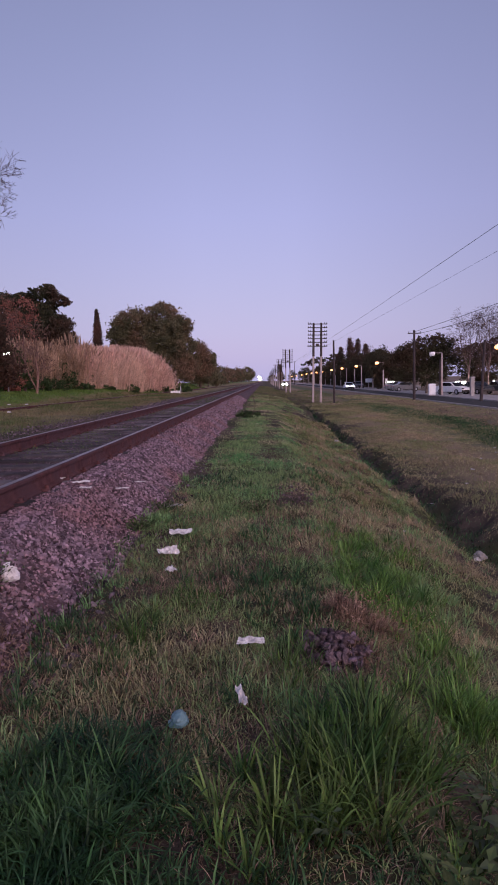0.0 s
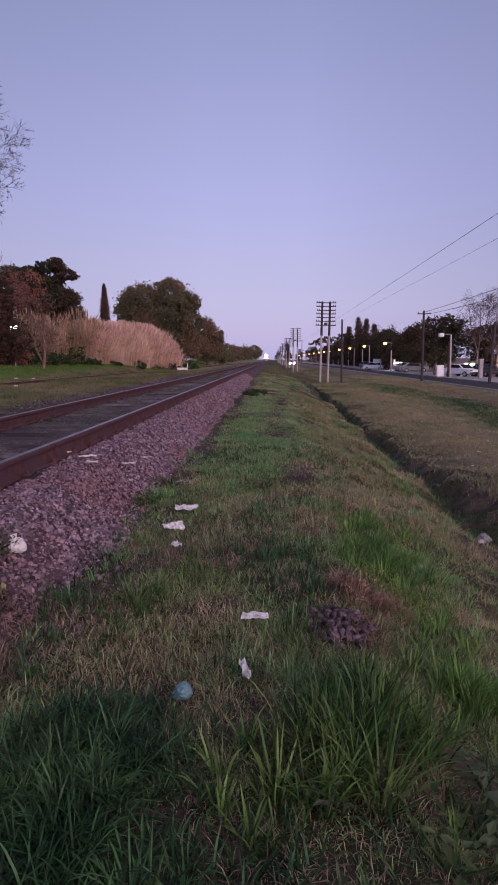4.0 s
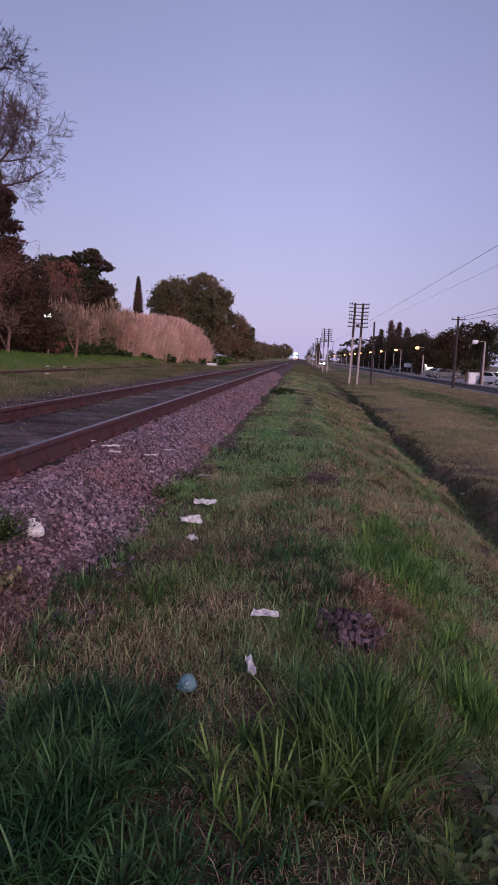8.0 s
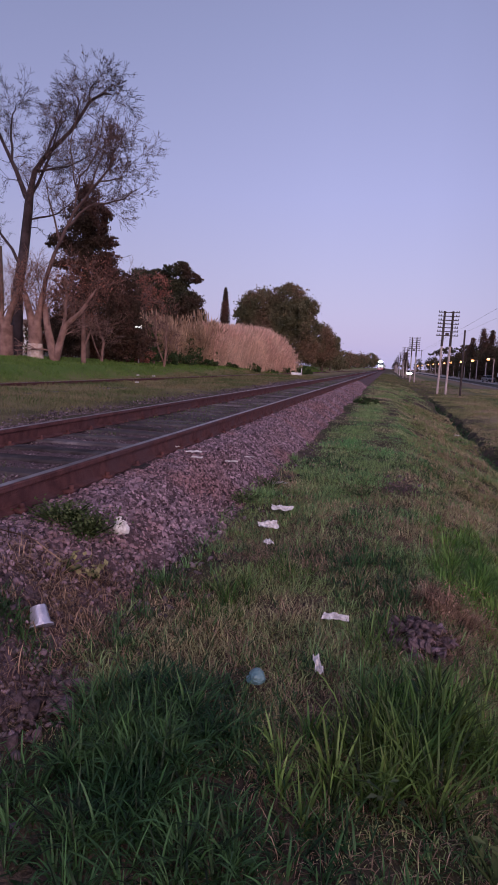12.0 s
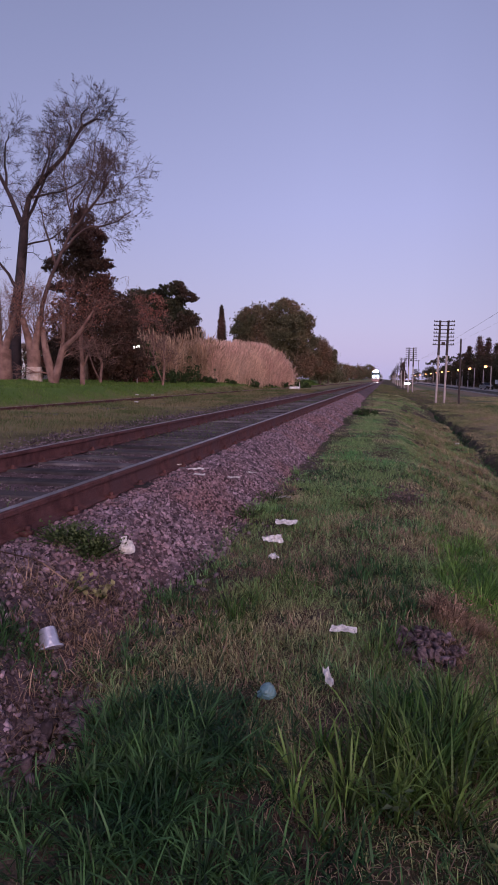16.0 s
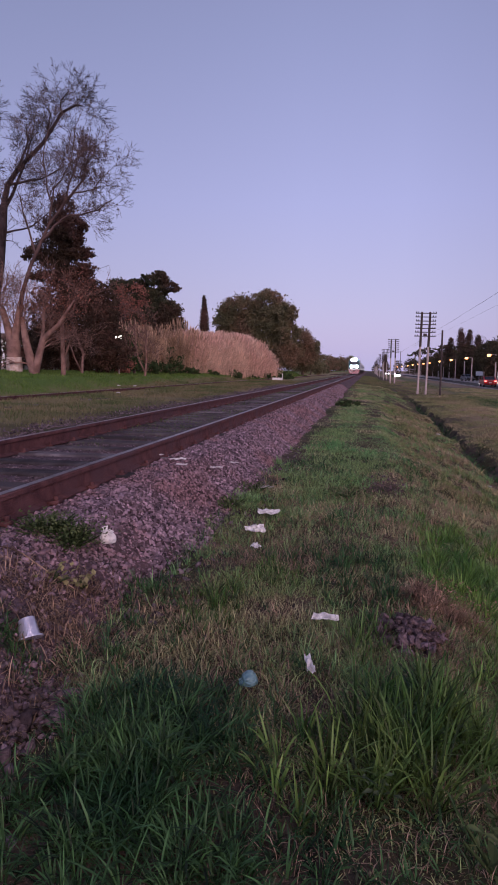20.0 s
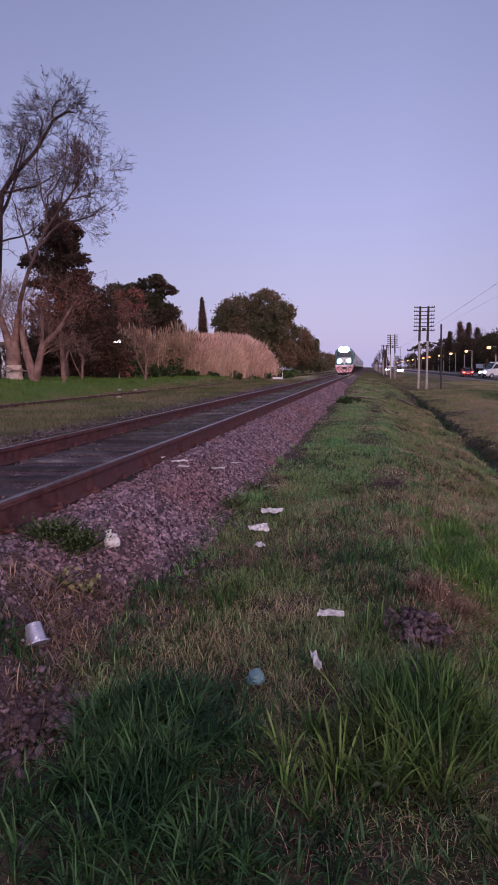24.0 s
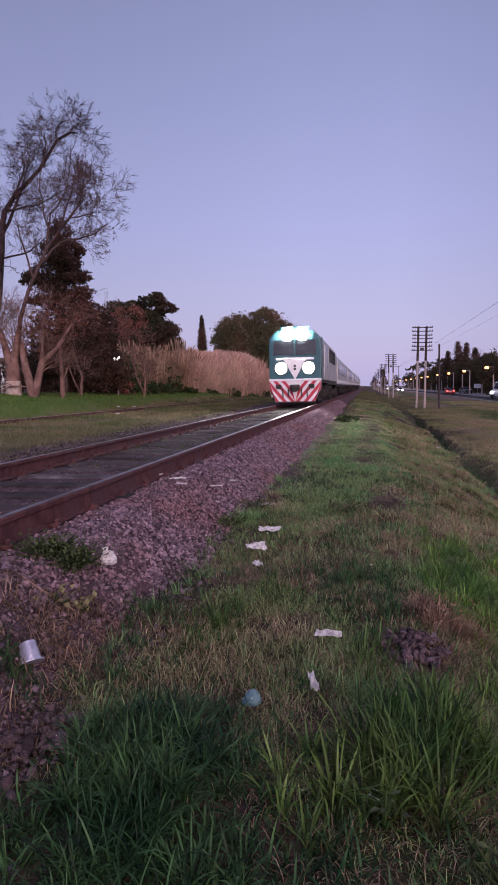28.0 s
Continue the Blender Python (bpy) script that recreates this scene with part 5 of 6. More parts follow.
DRIVES.append((sc_, [(t, pose(x, y, float(gz(x, y)) + 0.03)) for t, x, y in ((0, 9.5, 330), (14, 9.5, 330), (20, 9.0, 322), (28, 8.6, 300))]))
pk = car(grey_car, "grey car parked beside the road")
for k, (x, y, paint, r) in enumerate(((21.6, 101, 0, 90), (22.2, 105.5, 0, 90), (21.4, 95.5, 0, 90), (21.6, 72.5, 1, 28), (20.6, 139, 0, 10))):
    o = car(M["white"], "white car parked on the pavement") if paint else (pk if k == 0 else copy_thing(pk, pose(0, 0, 0)))
    o.matrix_basis = pose(x, y, -0.70, 0, 0, r)
for x, y, r in ((24.0, 71.5, 15), (26.6, 71, 5)):
    o = car(dark_car, "dark car parked under the trees")
    o.matrix_basis = pose(x, y, -0.70, 0, 0, r)

van = base("delivery_van", pose(0, 0, 0), "white delivery van with headlights on, turning", "van")
prof_v = [(-2.7, 0.4), (-2.72, 0.85), (-2.45, 1.1), (-1.75, 1.35), (-1.15, 2.2), (-0.8, 2.36), (2.6, 2.36), (2.7, 2.2), (2.7, 0.4)]
part("body", bm_prism(prof_v, 1.9, "x", bevel=0.07), M["white"], van)
for s in (-1, 1):
    part("cab_window", bm_prism([(-1.6, 1.42), (-1.12, 2.05), (-0.45, 2.08), (-0.45, 1.4)], 0.02, "x", at=(s * 0.955, 0, 0)), M["glass"], van)
    for y in (0.4, 1.6):
        part("side_window", bm_box(0.02, 0.95, 0.6, (s * 0.955, y, 1.75), 0.008), M["glass"], van)
    part("headlight", bm_box(0.3, 0.1, 0.24, (s * 0.7, -2.68, 0.92), 0.04), M["car_head"], van)
    part("door_seam", bm_box(0.02, 0.03, 1.6, (s * 0.952, -0.25, 1.3), 0.004), M["under"], van)
    part("mirror", bm_box(0.2, 0.12, 0.25, (s * 1.08, -1.5, 1.5), 0.03), M["under"], van)
    for y in (-1.75, 1.65):
        wheel(van, s * 0.86, y, 0.36)
part("windscreen", bm_prism([(-1.80, 1.40), (-1.19, 2.24), (-1.15, 2.22), (-1.74, 1.38)], 1.6, "x", at=(0, -0.02, 0.0)), M["glass"], van)
part("bumper", bm_box(1.85, 0.16, 0.28, (0, -2.7, 0.5), 0.05), M["under"], van)
part("number_plate", bm_box(0.4, 0.02, 0.12, (0, -2.79, 0.5), 0.004), M["white"], van)
DRIVES.append((van, [(t, pose(x, y, ROAD_Z + 0.02, 0, 0, r)) for t, x, y, r in ((0, 60, 97.5, -88), (14, 60, 97.5, -88), (18, 48, 97.5, -88), (21, 34, 97.3, -86), (23.5, 19.2, 97, -74), (24, 18.6, 96.6, -68), (25, 18.2, 95.8, -60), (26, 18.1, 94, -50), (28, 18.4, 90, -35))]))

# ---- track pieces ----
sleeper_me = bpy.data.meshes.new("sleeper")
bm = bm_box(2.08, 0.24, 0.14, (0, 0, 0), 0.018, seg=1)
bm.to_mesh(sleeper_me)
bm.free()
sleeper_me.materials.append(M["sleeper"])
bed = bpy.data.objects["ballast_bed"]
for k in range(110):
    y = -2 + k * 0.62
    o = new("sleeper", sleeper_me)
    o.parent = bed
    o.matrix_basis = pose(TRACK_X + rng.uniform(-0.03, 0.03), y + rng.uniform(-0.03, 0.03), 0.368 + rng.uniform(-0.012, 0.012), rng.uniform(-1, 1), rng.uniform(-0.4, 0.4), rng.uniform(-1.2, 1.2))
gr = bpy.data.objects["ground"]
for k in range(60):
    y = 6 + k * 0.65
    o = new("sleeper", sleeper_me)
    o.parent = gr
    o.matrix_basis = pose(-11.3 + 0.0255 * (y + 10), y, 0.33 + rng.uniform(-0.02, 0.02), 0, 0, -1.5 + rng.uniform(-2, 2))
# clips and base plates along the rail feet
cV, cF, o_ = [], [], 0
cube = np.array([(x, y, z) for x in (-1, 1) for y in (-1, 1) for z in (-1, 1)], float)
cubeF = np.array([(0, 1, 3, 2), (4, 6, 7, 5), (0, 4, 5, 1), (2, 3, 7, 6), (0, 2, 6, 4), (1, 5, 7, 3)])
for k in range(150):
    y = -2 + k * 0.62
    for dx in (-0.873, 0.873):
        for s in (-1, 1):
            for sz, off, z in (((0.034, 0.055, 0.014), 0.085, 0.450), ((0.016, 0.018, 0.022), 0.09, 0.472)):
                cV.append(cube * sz + [TRACK_X + dx + s * off, y + rng.uniform(-0.02, 0.02), z])
                cF.append(cubeF + o_)
                o_ += 8
thing("rail_clips", fast_mesh("rail_clips", np.concatenate(cV), np.concatenate(cF)), M["rust"], "rusty rail clips along both rails", "rail clips", kind="stuff")
# ballast stones
ICO = np.array([(0, 1, 1.618), (0, -1, 1.618), (0, 1, -1.618), (0, -1, -1.618), (1, 1.618, 0), (-1, 1.618, 0), (1, -1.618, 0), (-1, -1.618, 0), (1.618, 0, 1), (-1.618, 0, 1), (1.618, 0, -1), (-1.618, 0, -1)]) / 1.902
ICOF = np.array([(0, 1, 8), (0, 8, 4), (0, 4, 5), (0, 5, 9), (0, 9, 1), (1, 6, 8), (8, 6, 10), (8, 10, 4), (4, 10, 2), (4, 2, 5), (5, 2, 11), (5, 11, 9), (9, 11, 7), (9, 7, 1), (1, 7, 6), (3, 6, 7), (3, 7, 11), (3, 11, 2), (3, 2, 10), (3, 10, 6)])


OCT = np.array([(1, 0, 0), (-1, 0, 0), (0, 1, 0), (0, -1, 0), (0, 0, 1), (0, 0, -1)], float)
OCTF = np.array([(0, 2, 4), (2, 1, 4), (1, 3, 4), (3, 0, 4), (2, 0, 5), (1, 2, 5), (3, 1, 5), (0, 3, 5)])


def stones(X, Y, Z, R, shape=ICO, faces=ICOF):
    n, k = len(X), len(shape)
    J = shape[None] * rng.uniform(0.5, 1.4, (n, k, 1)) * rng.uniform(0.5, 1.35, (n, 1, 3))
    a = rng.uniform(0, 2 * np.pi, n)
    b = rng.uniform(-0.9, 0.9, n)
    ca, sa, cb, sb = np.cos(a), np.sin(a), np.cos(b), np.sin(b)
    x, y, z = J[..., 0], J[..., 1], J[..., 2]
    y, z = y * cb[:, None] - z * sb[:, None], y * sb[:, None] + z * cb[:, None]
    x, y = x * ca[:, None] - y * sa[:, None], x * sa[:, None] + y * ca[:, None]
    V = np.stack([x, y, z], -1) * R[:, None, None] + np.stack([X, Y, Z], 1)[:, None]
    F = (faces[None] + (np.arange(n) * k)[:, None, None]).reshape(-1, 3)
    return V.reshape(-1, 3), F


def both_stones(X, Y, Z, R, far):
    """Full stones near by, simpler ones where far is set."""
    V, F = stones(X[~far], Y[~far], Z[~far], R[~far])
    V2, F2 = stones(X[far], Y[far], Z[far], R[far] * 1.15, OCT, OCTF)
    return np.concatenate([V, V2]), np.concatenate([F, F2 + len(V)])


def bed_z(x):
    return np.interp(x, [p[0] for p in prof], [p[1] for p in prof])


def scatter(n, x0, x1, y0, y1, rlo, rhi, power=1.0):
    X, Y = rng.uniform(x0, x1, n), y0 + (y1 - y0) * rng.random(n) ** power
    R = (rlo + (rhi * 1.2 - rlo) * rng.random(n) ** 1.8) * 0.56
    near_rail = np.minimum(np.abs(X - TRACK_X - 0.873), np.abs(X - TRACK_X + 0.873)) < 0.1
    near_rail |= (X > -1.95) & (rng.random(n) > np.clip((Y - 2.4) / 2.0, 0.22, 1))
    near_rail |= (X > -2.5) & (rng.random(n) > np.clip((Y - 2.5) / 1.0, 0.18, 1))
    X, Y, R = X[~near_rail], Y[~near_rail], R[~near_rail]
    inside = np.abs(X - TRACK_X) < 0.8
    R = np.where(inside, R * 0.75, R)
    return X, Y, bed_z(X) + R * 0.25 - np.where(inside, 0.004, 0), R


parts_V = [scatter(52000, -2.55, -1.52, 1.6, 12, 0.012, 0.031, 1.35), scatter(30000, -5.4, -2.5, 2.6, 14, 0.014, 0.03, 1.3), scatter(26000, -2.55, -1.5, 11, 45, 0.02, 0.042, 1.5), scatter(5000, -6.0, -5.2, 4, 25, 0.018, 0.04, 1.2), scatter(13000, -5.4, -2.5, 14, 45, 0.02, 0.045, 1.5)]
X, Y, Z, R = (np.concatenate([p[i] for p in parts_V]) for i in range(4))
crib = np.abs(X - TRACK_X) < 0.8
far = Y > 5.5
V, F = both_stones(X[crib], Y[crib], Z[crib], R[crib], far[crib])
thing("crib_stones", fast_mesh("crib_stones", V, F), M["grimy"], "grimy small stones between the sleepers", "ballast stones", kind="stuff")
V, F = both_stones(X[~crib], Y[~crib], Z[~crib], R[~crib], far[~crib])
thing("ballast_stones", fast_mesh("ballast_stones", V, F), M["stone"], "loose angular purplish grey ballast stones", "ballast stones", kind="stuff")
# spilled stones at the foot of the ballast
n = 600
X, Y = -1.62 + np.abs(rng.normal(0, 0.17, n)), 1.6 + 10 * rng.random(n) ** 1.4
V, F = stones(X, Y, gz(X, Y) + 0.002, rng.uniform(0.010, 0.026, n))
thing("spilled_stones", fast_mesh("spilled_stones", V, F), M["grimy"], "ballast stones spilled into the turf", "ballast stones", kind="stuff")
n = 5200
X, Y = rng.uniform(-2.7, -1.5, n), 1.7 + 2.6 * rng.random(n)
V, F = stones(X, Y, np.maximum(gz(X, Y), bed_z(X)) + 0.004, rng.uniform(0.006, 0.017, n), OCT, OCTF)
thing("spilled_gravel", fast_mesh("spilled_gravel", V, F), M["grimy"], "dark gravel spilled among straw beside the ballast", "gravel", kind="stuff")
n = 9000
X, Y = -5.5 - np.abs(rng.normal(0, 0.55, n)), 5 + 40 * rng.random(n) ** 1.3
V, F = stones(X, Y, np.maximum(gz(X, Y), np.where(X > -5.7, bed_z(X), 0)) + 0.004, rng.uniform(0.016, 0.034, n) * np.maximum(1, Y / 20), OCT, OCTF)
thing("shoulder_stones", fast_mesh("shoulder_stones", V, F), M["grimy"], "grimy stones on the far shoulder of the track", "ballast stones", kind="stuff")
# the largest stones near the walker, one by one
pieces = []
for k in range(6):
    V, F = stones(np.zeros(1), np.zeros(1), np.zeros(1), np.ones(1))
    me = fast_mesh("stone", V, F)
    me.materials.append(M["rubble"] if k > 3 else M["stone_one"])
    pieces.append(me)
for k in range(260):
    x, y = rng.uniform(-2.4, -1.62), 2.9 + 5.8 * rng.random() ** 1.3
    r = rng.uniform(0.012, 0.023)
    o = new("stone", pieces[k % 6])
    o.parent = bed
    o.matrix_basis = Matrix.LocRotScale((x, y, float(bed_z(x)) + r * 0.4), Euler((rng.uniform(0, 6), rng.uniform(0, 6), rng.uniform(0, 6))), (r, r, r))

# ---- heap of clods, rubble and litter ----
def heap(name, at, rx, ry, n, rlo, rhi, label, h=0.03):
    t = base(name, pose(at[0], at[1], float(gz(*at))), label, "rubble")
    for k in range(n):
        a, q = rng.uniform(0, 6.28), math.sqrt(rng.random())
        r = rlo + (rhi - rlo) * rng.random() ** 2.2
        o = new("clod", pieces[k % 6 if k % 5 == 0 else 4 + k % 2])
        o.parent = t
        o.matrix_basis = Matrix.LocRotScale((rx * q * math.cos(a), ry * q * math.sin(a), h * (1 - q * q)), Euler((rng.uniform(-0.9, 0.9), rng.uniform(-0.9, 0.9), rng.uniform(0, 6))), (r * rng.uniform(1.0, 1.7), r * rng.uniform(0.8, 1.3), r * rng.uniform(0.45, 0.8)))
    return t


heap("clod_heap", (-0.01, 3.52), 0.2, 0.26, 300, 0.008, 0.03, "heap of purplish grey clods in the grass", 0.035)
heap("rubble_patch", (-1.56, 2.2), 0.2, 0.27, 210, 0.010, 0.036, "patch of broken stones at the path edge", 0.03)
heap("clod_patch", (-0.05, 8.0), 0.30, 0.8, 130, 0.008, 0.02, "bare stony patch in the grass", 0.02)


def crumple(name, at, sx, sy, h, mat, label, rot=0, cat="litter", lift=0.02, tilt=0):
    """A crumpled sheet with thickness."""
    sx, sy, h = sx * 0.98, sy * 0.98, h * 0.8
    n = 15
    s = int(rng.integers(0, 1000))
    bm = bmesh.new()
    g = [[None] * n for _ in range(n)]
    corner = [(cx * rng.uniform(0.62, 1.08), cy * rng.uniform(0.55, 1.1)) for cx, cy in ((-0.5, -0.5), (0.5, -0.5), (-0.5, 0.5), (0.5, 0.5))]
    folds = [(rng.uniform(0, 3.14), rng.uniform(3, 8), rng.uniform(0, 6)) for _ in range(3)]
    for i in range(n):
        for j in range(n):
            a, b = i / (n - 1), j / (n - 1)
            u = (corner[0][0] * (1 - a) + corner[1][0] * a) * (1 - b) + (corner[2][0] * (1 - a) + corner[3][0] * a) * b
            v = (corner[0][1] * (1 - a) + corner[1][1] * a) * (1 - b) + (corner[2][1] * (1 - a) + corner[3][1] * a) * b
            z = h * (0.5 * float(lattice(u * 4, v * 4 + s, 0.55, 6)) + sum(0.3 * abs(((u * math.cos(f) + v * math.sin(f)) * q + p) % 2 - 1) for f, q, p in folds))
            wob = 1 + 0.10 * (float(lattice(u * 6 + s, v * 6, 0.7, 8)) - 0.5)
            g[i][j] = bm.verts.new((u * sx * wob, v * sy * wob, z))
    for i in range(n - 1):
        for j in range(n - 1):
            bm.faces.new((g[i][j], g[i + 1][j], g[i + 1][j + 1], g[i][j + 1]))
    bmesh.ops.recalc_face_normals(bm, faces=bm.faces)
    ex = bmesh.ops.extrude_face_region(bm, geom=bm.faces[:])
    bmesh.ops.translate(bm, vec=(0, 0, 0.003), verts=[e for e in ex["geom"] if isinstance(e, bmesh.types.BMVert)])
    o = solid(name, bm, mat, label, cat)
    o.matrix_basis = pose(at[0], at[1], float(gz(at[0], at[1])) + lift if len(at) < 3 else at[2], tilt, 0, rot)
    return o


crumple("paper_scrap", (-0.466, 3.47), 0.15, 0.065, 0.03, M["plastic"], "torn flat scrap of white plastic on turf", 8, lift=0.045, tilt=20)
crumple("crumpled_paper", (-0.49, 2.78), 0.042, 0.105, 0.05, M["plastic"], "crumpled white paper in the grass", 25, lift=0.07, tilt=25)
crumple("plastic_sheet", (-1.19, 5.3), 0.20, 0.13, 0.05, M["plastic"], "crumpled whitish plastic sheet on turf", 20, lift=0.04, tilt=20)
crumple("plastic_sheet", (-1.10, 4.78), 0.09, 0.08, 0.04, M["plastic"], "small whitish crumpled plastic on turf", 60, lift=0.04, tilt=20)
crumple("plastic_sheet", (-1.18, 5.85), 0.24, 0.10, 0.04, M["plastic"], "flattened greyish plastic sheet on turf", -8, lift=0.04, tilt=12)
crumple("plastic_sheet", (-1.42, 7.0), 0.22, 0.12, 0.03, M["concrete"], "flattened grey cardboard among weeds", 30, lift=0.04)
def wad(name, at, sx, sy, sz, mat, label, seed, rot=0):
    """A crushed lump of film with creases."""
    bm = bmesh.new()
    bmesh.ops.create_icosphere(bm, subdivisions=4, radius=1.0)
    for v in bm.verts:
        x, y, z = v.co
        k = float(lattice(x + seed, y + z * 0.7, 0.8, seed)) + 0.9 * abs(float(lattice(z * 1.5 + seed, x * 1.6 - y, 0.7, seed + 1)) - 0.5) + 0.12 * float(lattice(y * 5, z * 5 + x, 0.6, seed + 2))
        crease = abs(float(lattice(x * 3 + seed, y * 3 + z * 2.1, 0.8, seed + 3)) - 0.5) + 0.7 * abs(float(lattice(z * 4 - seed, y * 4 + x * 3, 0.8, seed + 4)) - 0.5)
        v.co *= 0.5 + 0.3 * k + 0.22 * crease
        v.co.y += 0.35 * v.co.x * (1 if z > 0 else -0.6)
        v.co.x, v.co.y, v.co.z = v.co.x * sx, v.co.y * sy, max(v.co.z, -0.4) * sz
    o = solid(name, bm, mat, label, "litter")
    o.matrix_basis = pose(*at, 0, 0, rot)
    return o


bag = wad("plastic_bag", (-1.91, 3.80, 0.32), 0.062, 0.05, 0.07, M["bag"], "crumpled white plastic bag on ballast", 11, 20)
for dx, dz, w, turn, lean in ((-0.02, 0.045, 0.06, 70, 62), (0.035, 0.03, 0.05, -30, 50), (0.02, -0.02, 0.07, 10, 20)):
    flap = crumple("torn_flap", (-1.91 + dx, 3.79, 0.32 + dz), w, w * 1.1, 0.04, M["bag"], "", turn, "", tilt=lean)
    flap.parent = bag
    flap.matrix_parent_inverse = bag.matrix_basis.inverted()
wad("blue_film", (-0.73, 2.6, float(gz(-0.73, 2.6)) + 0.075), 0.052, 0.045, 0.045, M["blue_film"], "pale blue crumpled plastic in the grass", 23, 60)
wad("plastic_bag", (2.98, 9.8, float(gz(2.98, 9.8)) + 0.04), 0.15, 0.12, 0.10, M["concrete"], "torn white plastic bag in the ditch", 17, 50)
for x, y, w in ((-2.3, 6.5, 0.22), (-1.95, 6.8, 0.2), (-1.9, 7.45, 0.26), (-2.6, 6.7, 0.2), (-2.15, 6.2, 0.14)):
    crumple("dry_leaf_litter", (x, y, float(bed_z(x)) + 0.02), w, 0.06, 0.03, M["plastic"], "pale flattened scrap lying on ballast", rng.uniform(-20, 20))
for x, y, w in ((2.75, 9.25, 0.34), (2.5, 9.8, 0.24), (2.65, 8.15, 0.22), (5.0, 16.2, 0.25), (4.2, 14.2, 0.14), (3.2, 13.4, 0.12), (6.2, 19.0, 0.16), (2.2, 13.0, 0.14), (2.1, 21.5, 0.3), (7.4, 21, 0.18), (7.9, 22.5, 0.2), (5.4, 24, 0.16), (1.3, 7.6, 0.12), (1.6, 9.2, 0.12), (6.6, 27.5, 0.2)):
    crumple("ditch_litter", (x, y), w * 0.55, w * 0.3, w * 0.2, M["plastic"], "scrap of pale plastic litter on the slope", rng.uniform(0, 180), lift=0.05)
cup = base("crushed_cup", pose(-1.78, 2.62, 0.22, 146, 0, 46), "crushed silvery plastic cup lying in grass", "litter")
bm = bmesh.new()
bmesh.ops.create_cone(bm, cap_ends=True, segments=20, radius1=0.044, radius2=0.056, depth=0.095)
for v in bm.verts:
    v.co.x *= 0.86 + 0.06 * math.sin(v.co.z * 60 + v.co.y * 50)
bmesh.ops.bevel(bm, geom=bm.edges[:], offset=0.003, segments=1, affect="EDGES")
part("body", bm, M["foil"], cup)
part("rim", bm_cyl(0.059, 0.059, 0.007, (0, 0, 0.046), n=20), M["foil"], cup, "rolled bright rim")
cabl = thing("old_cable", fast_mesh("old_cable", *tubes(np.array([(-3.0 + k * 0.07, 3.12 - 0.02 * math.sin(k * 0.6), float(bed_z(-3.0 + k * 0.07)) + 0.035) for k in range(19)])[:-1], np.array([(-3.0 + k * 0.07, 3.12 - 0.02 * math.sin(k * 0.6), float(bed_z(-3.0 + k * 0.07)) + 0.035) for k in range(19)])[1:], np.full(18, 0.004), np.full(18, 0.004), 5)), M["straw"], "thin dry stem lying across the ballast", "twig")


# ---- grass and weeds ----
def soil_z(x, y):
    """Top of the ground or of the ballast."""
    g = gz(x, y)
    return np.where((x > -5.7) & (x < -1.45), np.maximum(g, bed_z(x)), g)


def blades(X, Y, h, w, lean=0.45, z=None, steps=3, aim=None):
    """Arching blades: each leaves the ground steeply and bends over along its length, the more the larger lean is."""
    n = len(X)
    a = rng.uniform(0, 2 * np.pi, n) if aim is None else aim
    s = a + np.pi / 2 + rng.normal(0, 0.45, n)
    U = np.stack([np.cos(s) * w, np.sin(s) * w, 0 * w], 1)
    tilt = np.minimum(np.abs(rng.normal(0, 0.26, n)) * (0.6 + 1.1 * lean), 1.35)
    bend = rng.uniform(0.15, 1.25, n) * lean / steps
    P = np.stack([X, Y, (soil_z(X, Y) if z is None else z) - 0.01], 1)
    rows = [P - U * 0.75, P + U * 0.75]
    for k in range(steps):
        tilt = np.minimum(tilt + bend * (0.5 + k / steps), 1.95)
        P = P + np.stack([np.cos(a) * np.sin(tilt), np.sin(a) * np.sin(tilt), np.cos(tilt)], 1) * (h / steps)[:, None]
        if k < steps - 1:
            f = 1.0 - 0.45 * (k / steps) ** 1.5
            rows += [P - U * f, P + U * f]
    rows.append(P)
    V = np.stack(rows, 1)
    f = []
    for k in range(steps - 1):
        f += [[2 * k, 2 * k + 1, 2 * k + 3], [2 * k, 2 * k + 3, 2 * k + 2]]
    f = np.array(f + [[2 * steps - 2, 2 * steps - 1, 2 * steps]])
    F = (f[None] + (np.arange(n) * (2 * steps + 1))[:, None, None]).reshape(-1, 3)
    return V.reshape(-1, 3), F


def joined(lots):
    Vs, Fs, o = [], [], 0
    for V, F in lots:
        Vs.append(V)
        Fs.append(F + o)
        o += len(V)
    return np.concatenate(Vs), np.concatenate(Fs)


def grass(name, lots, mat, label):
    return thing(name, fast_mesh(name, *joined(lots)), M[mat], label, "grass", kind="stuff")


def field(n, x0, x1, y0, y1, keep, hlo, hhi, w, lean=0.5, power=1.0, grow_w=6.0, steps=2):
    """Blades over a rectangle, denser near y0; keep(x, y) gives the chance and the height."""
    X = rng.uniform(x0, x1, n)
    Y = y0 + (y1 - y0) * rng.random(n) ** power
    k = keep(X, Y)
    ok = rng.random(n) < k
    X, Y, k = X[ok], Y[ok], k[ok]
    h = rng.uniform(hlo, hhi, len(X)) * (0.45 + 0.55 * k)
    return blades(X, Y, h, rng.uniform(0.6, 1.2, len(X)) * w * np.maximum(1, Y / grow_w), lean, steps=steps)


def edge_of(y, s):
    return 0.9 * (lattice(y, y * 0, 1.7, s) - 0.5) + 0.3 * (lattice(y, y * 0, 0.4, s + 1) - 0.5)


def strip(x, lo, hi, soft=0.25):
    return np.clip((x - lo) / soft, 0, 1) * np.clip((hi - x) / soft, 0, 1)


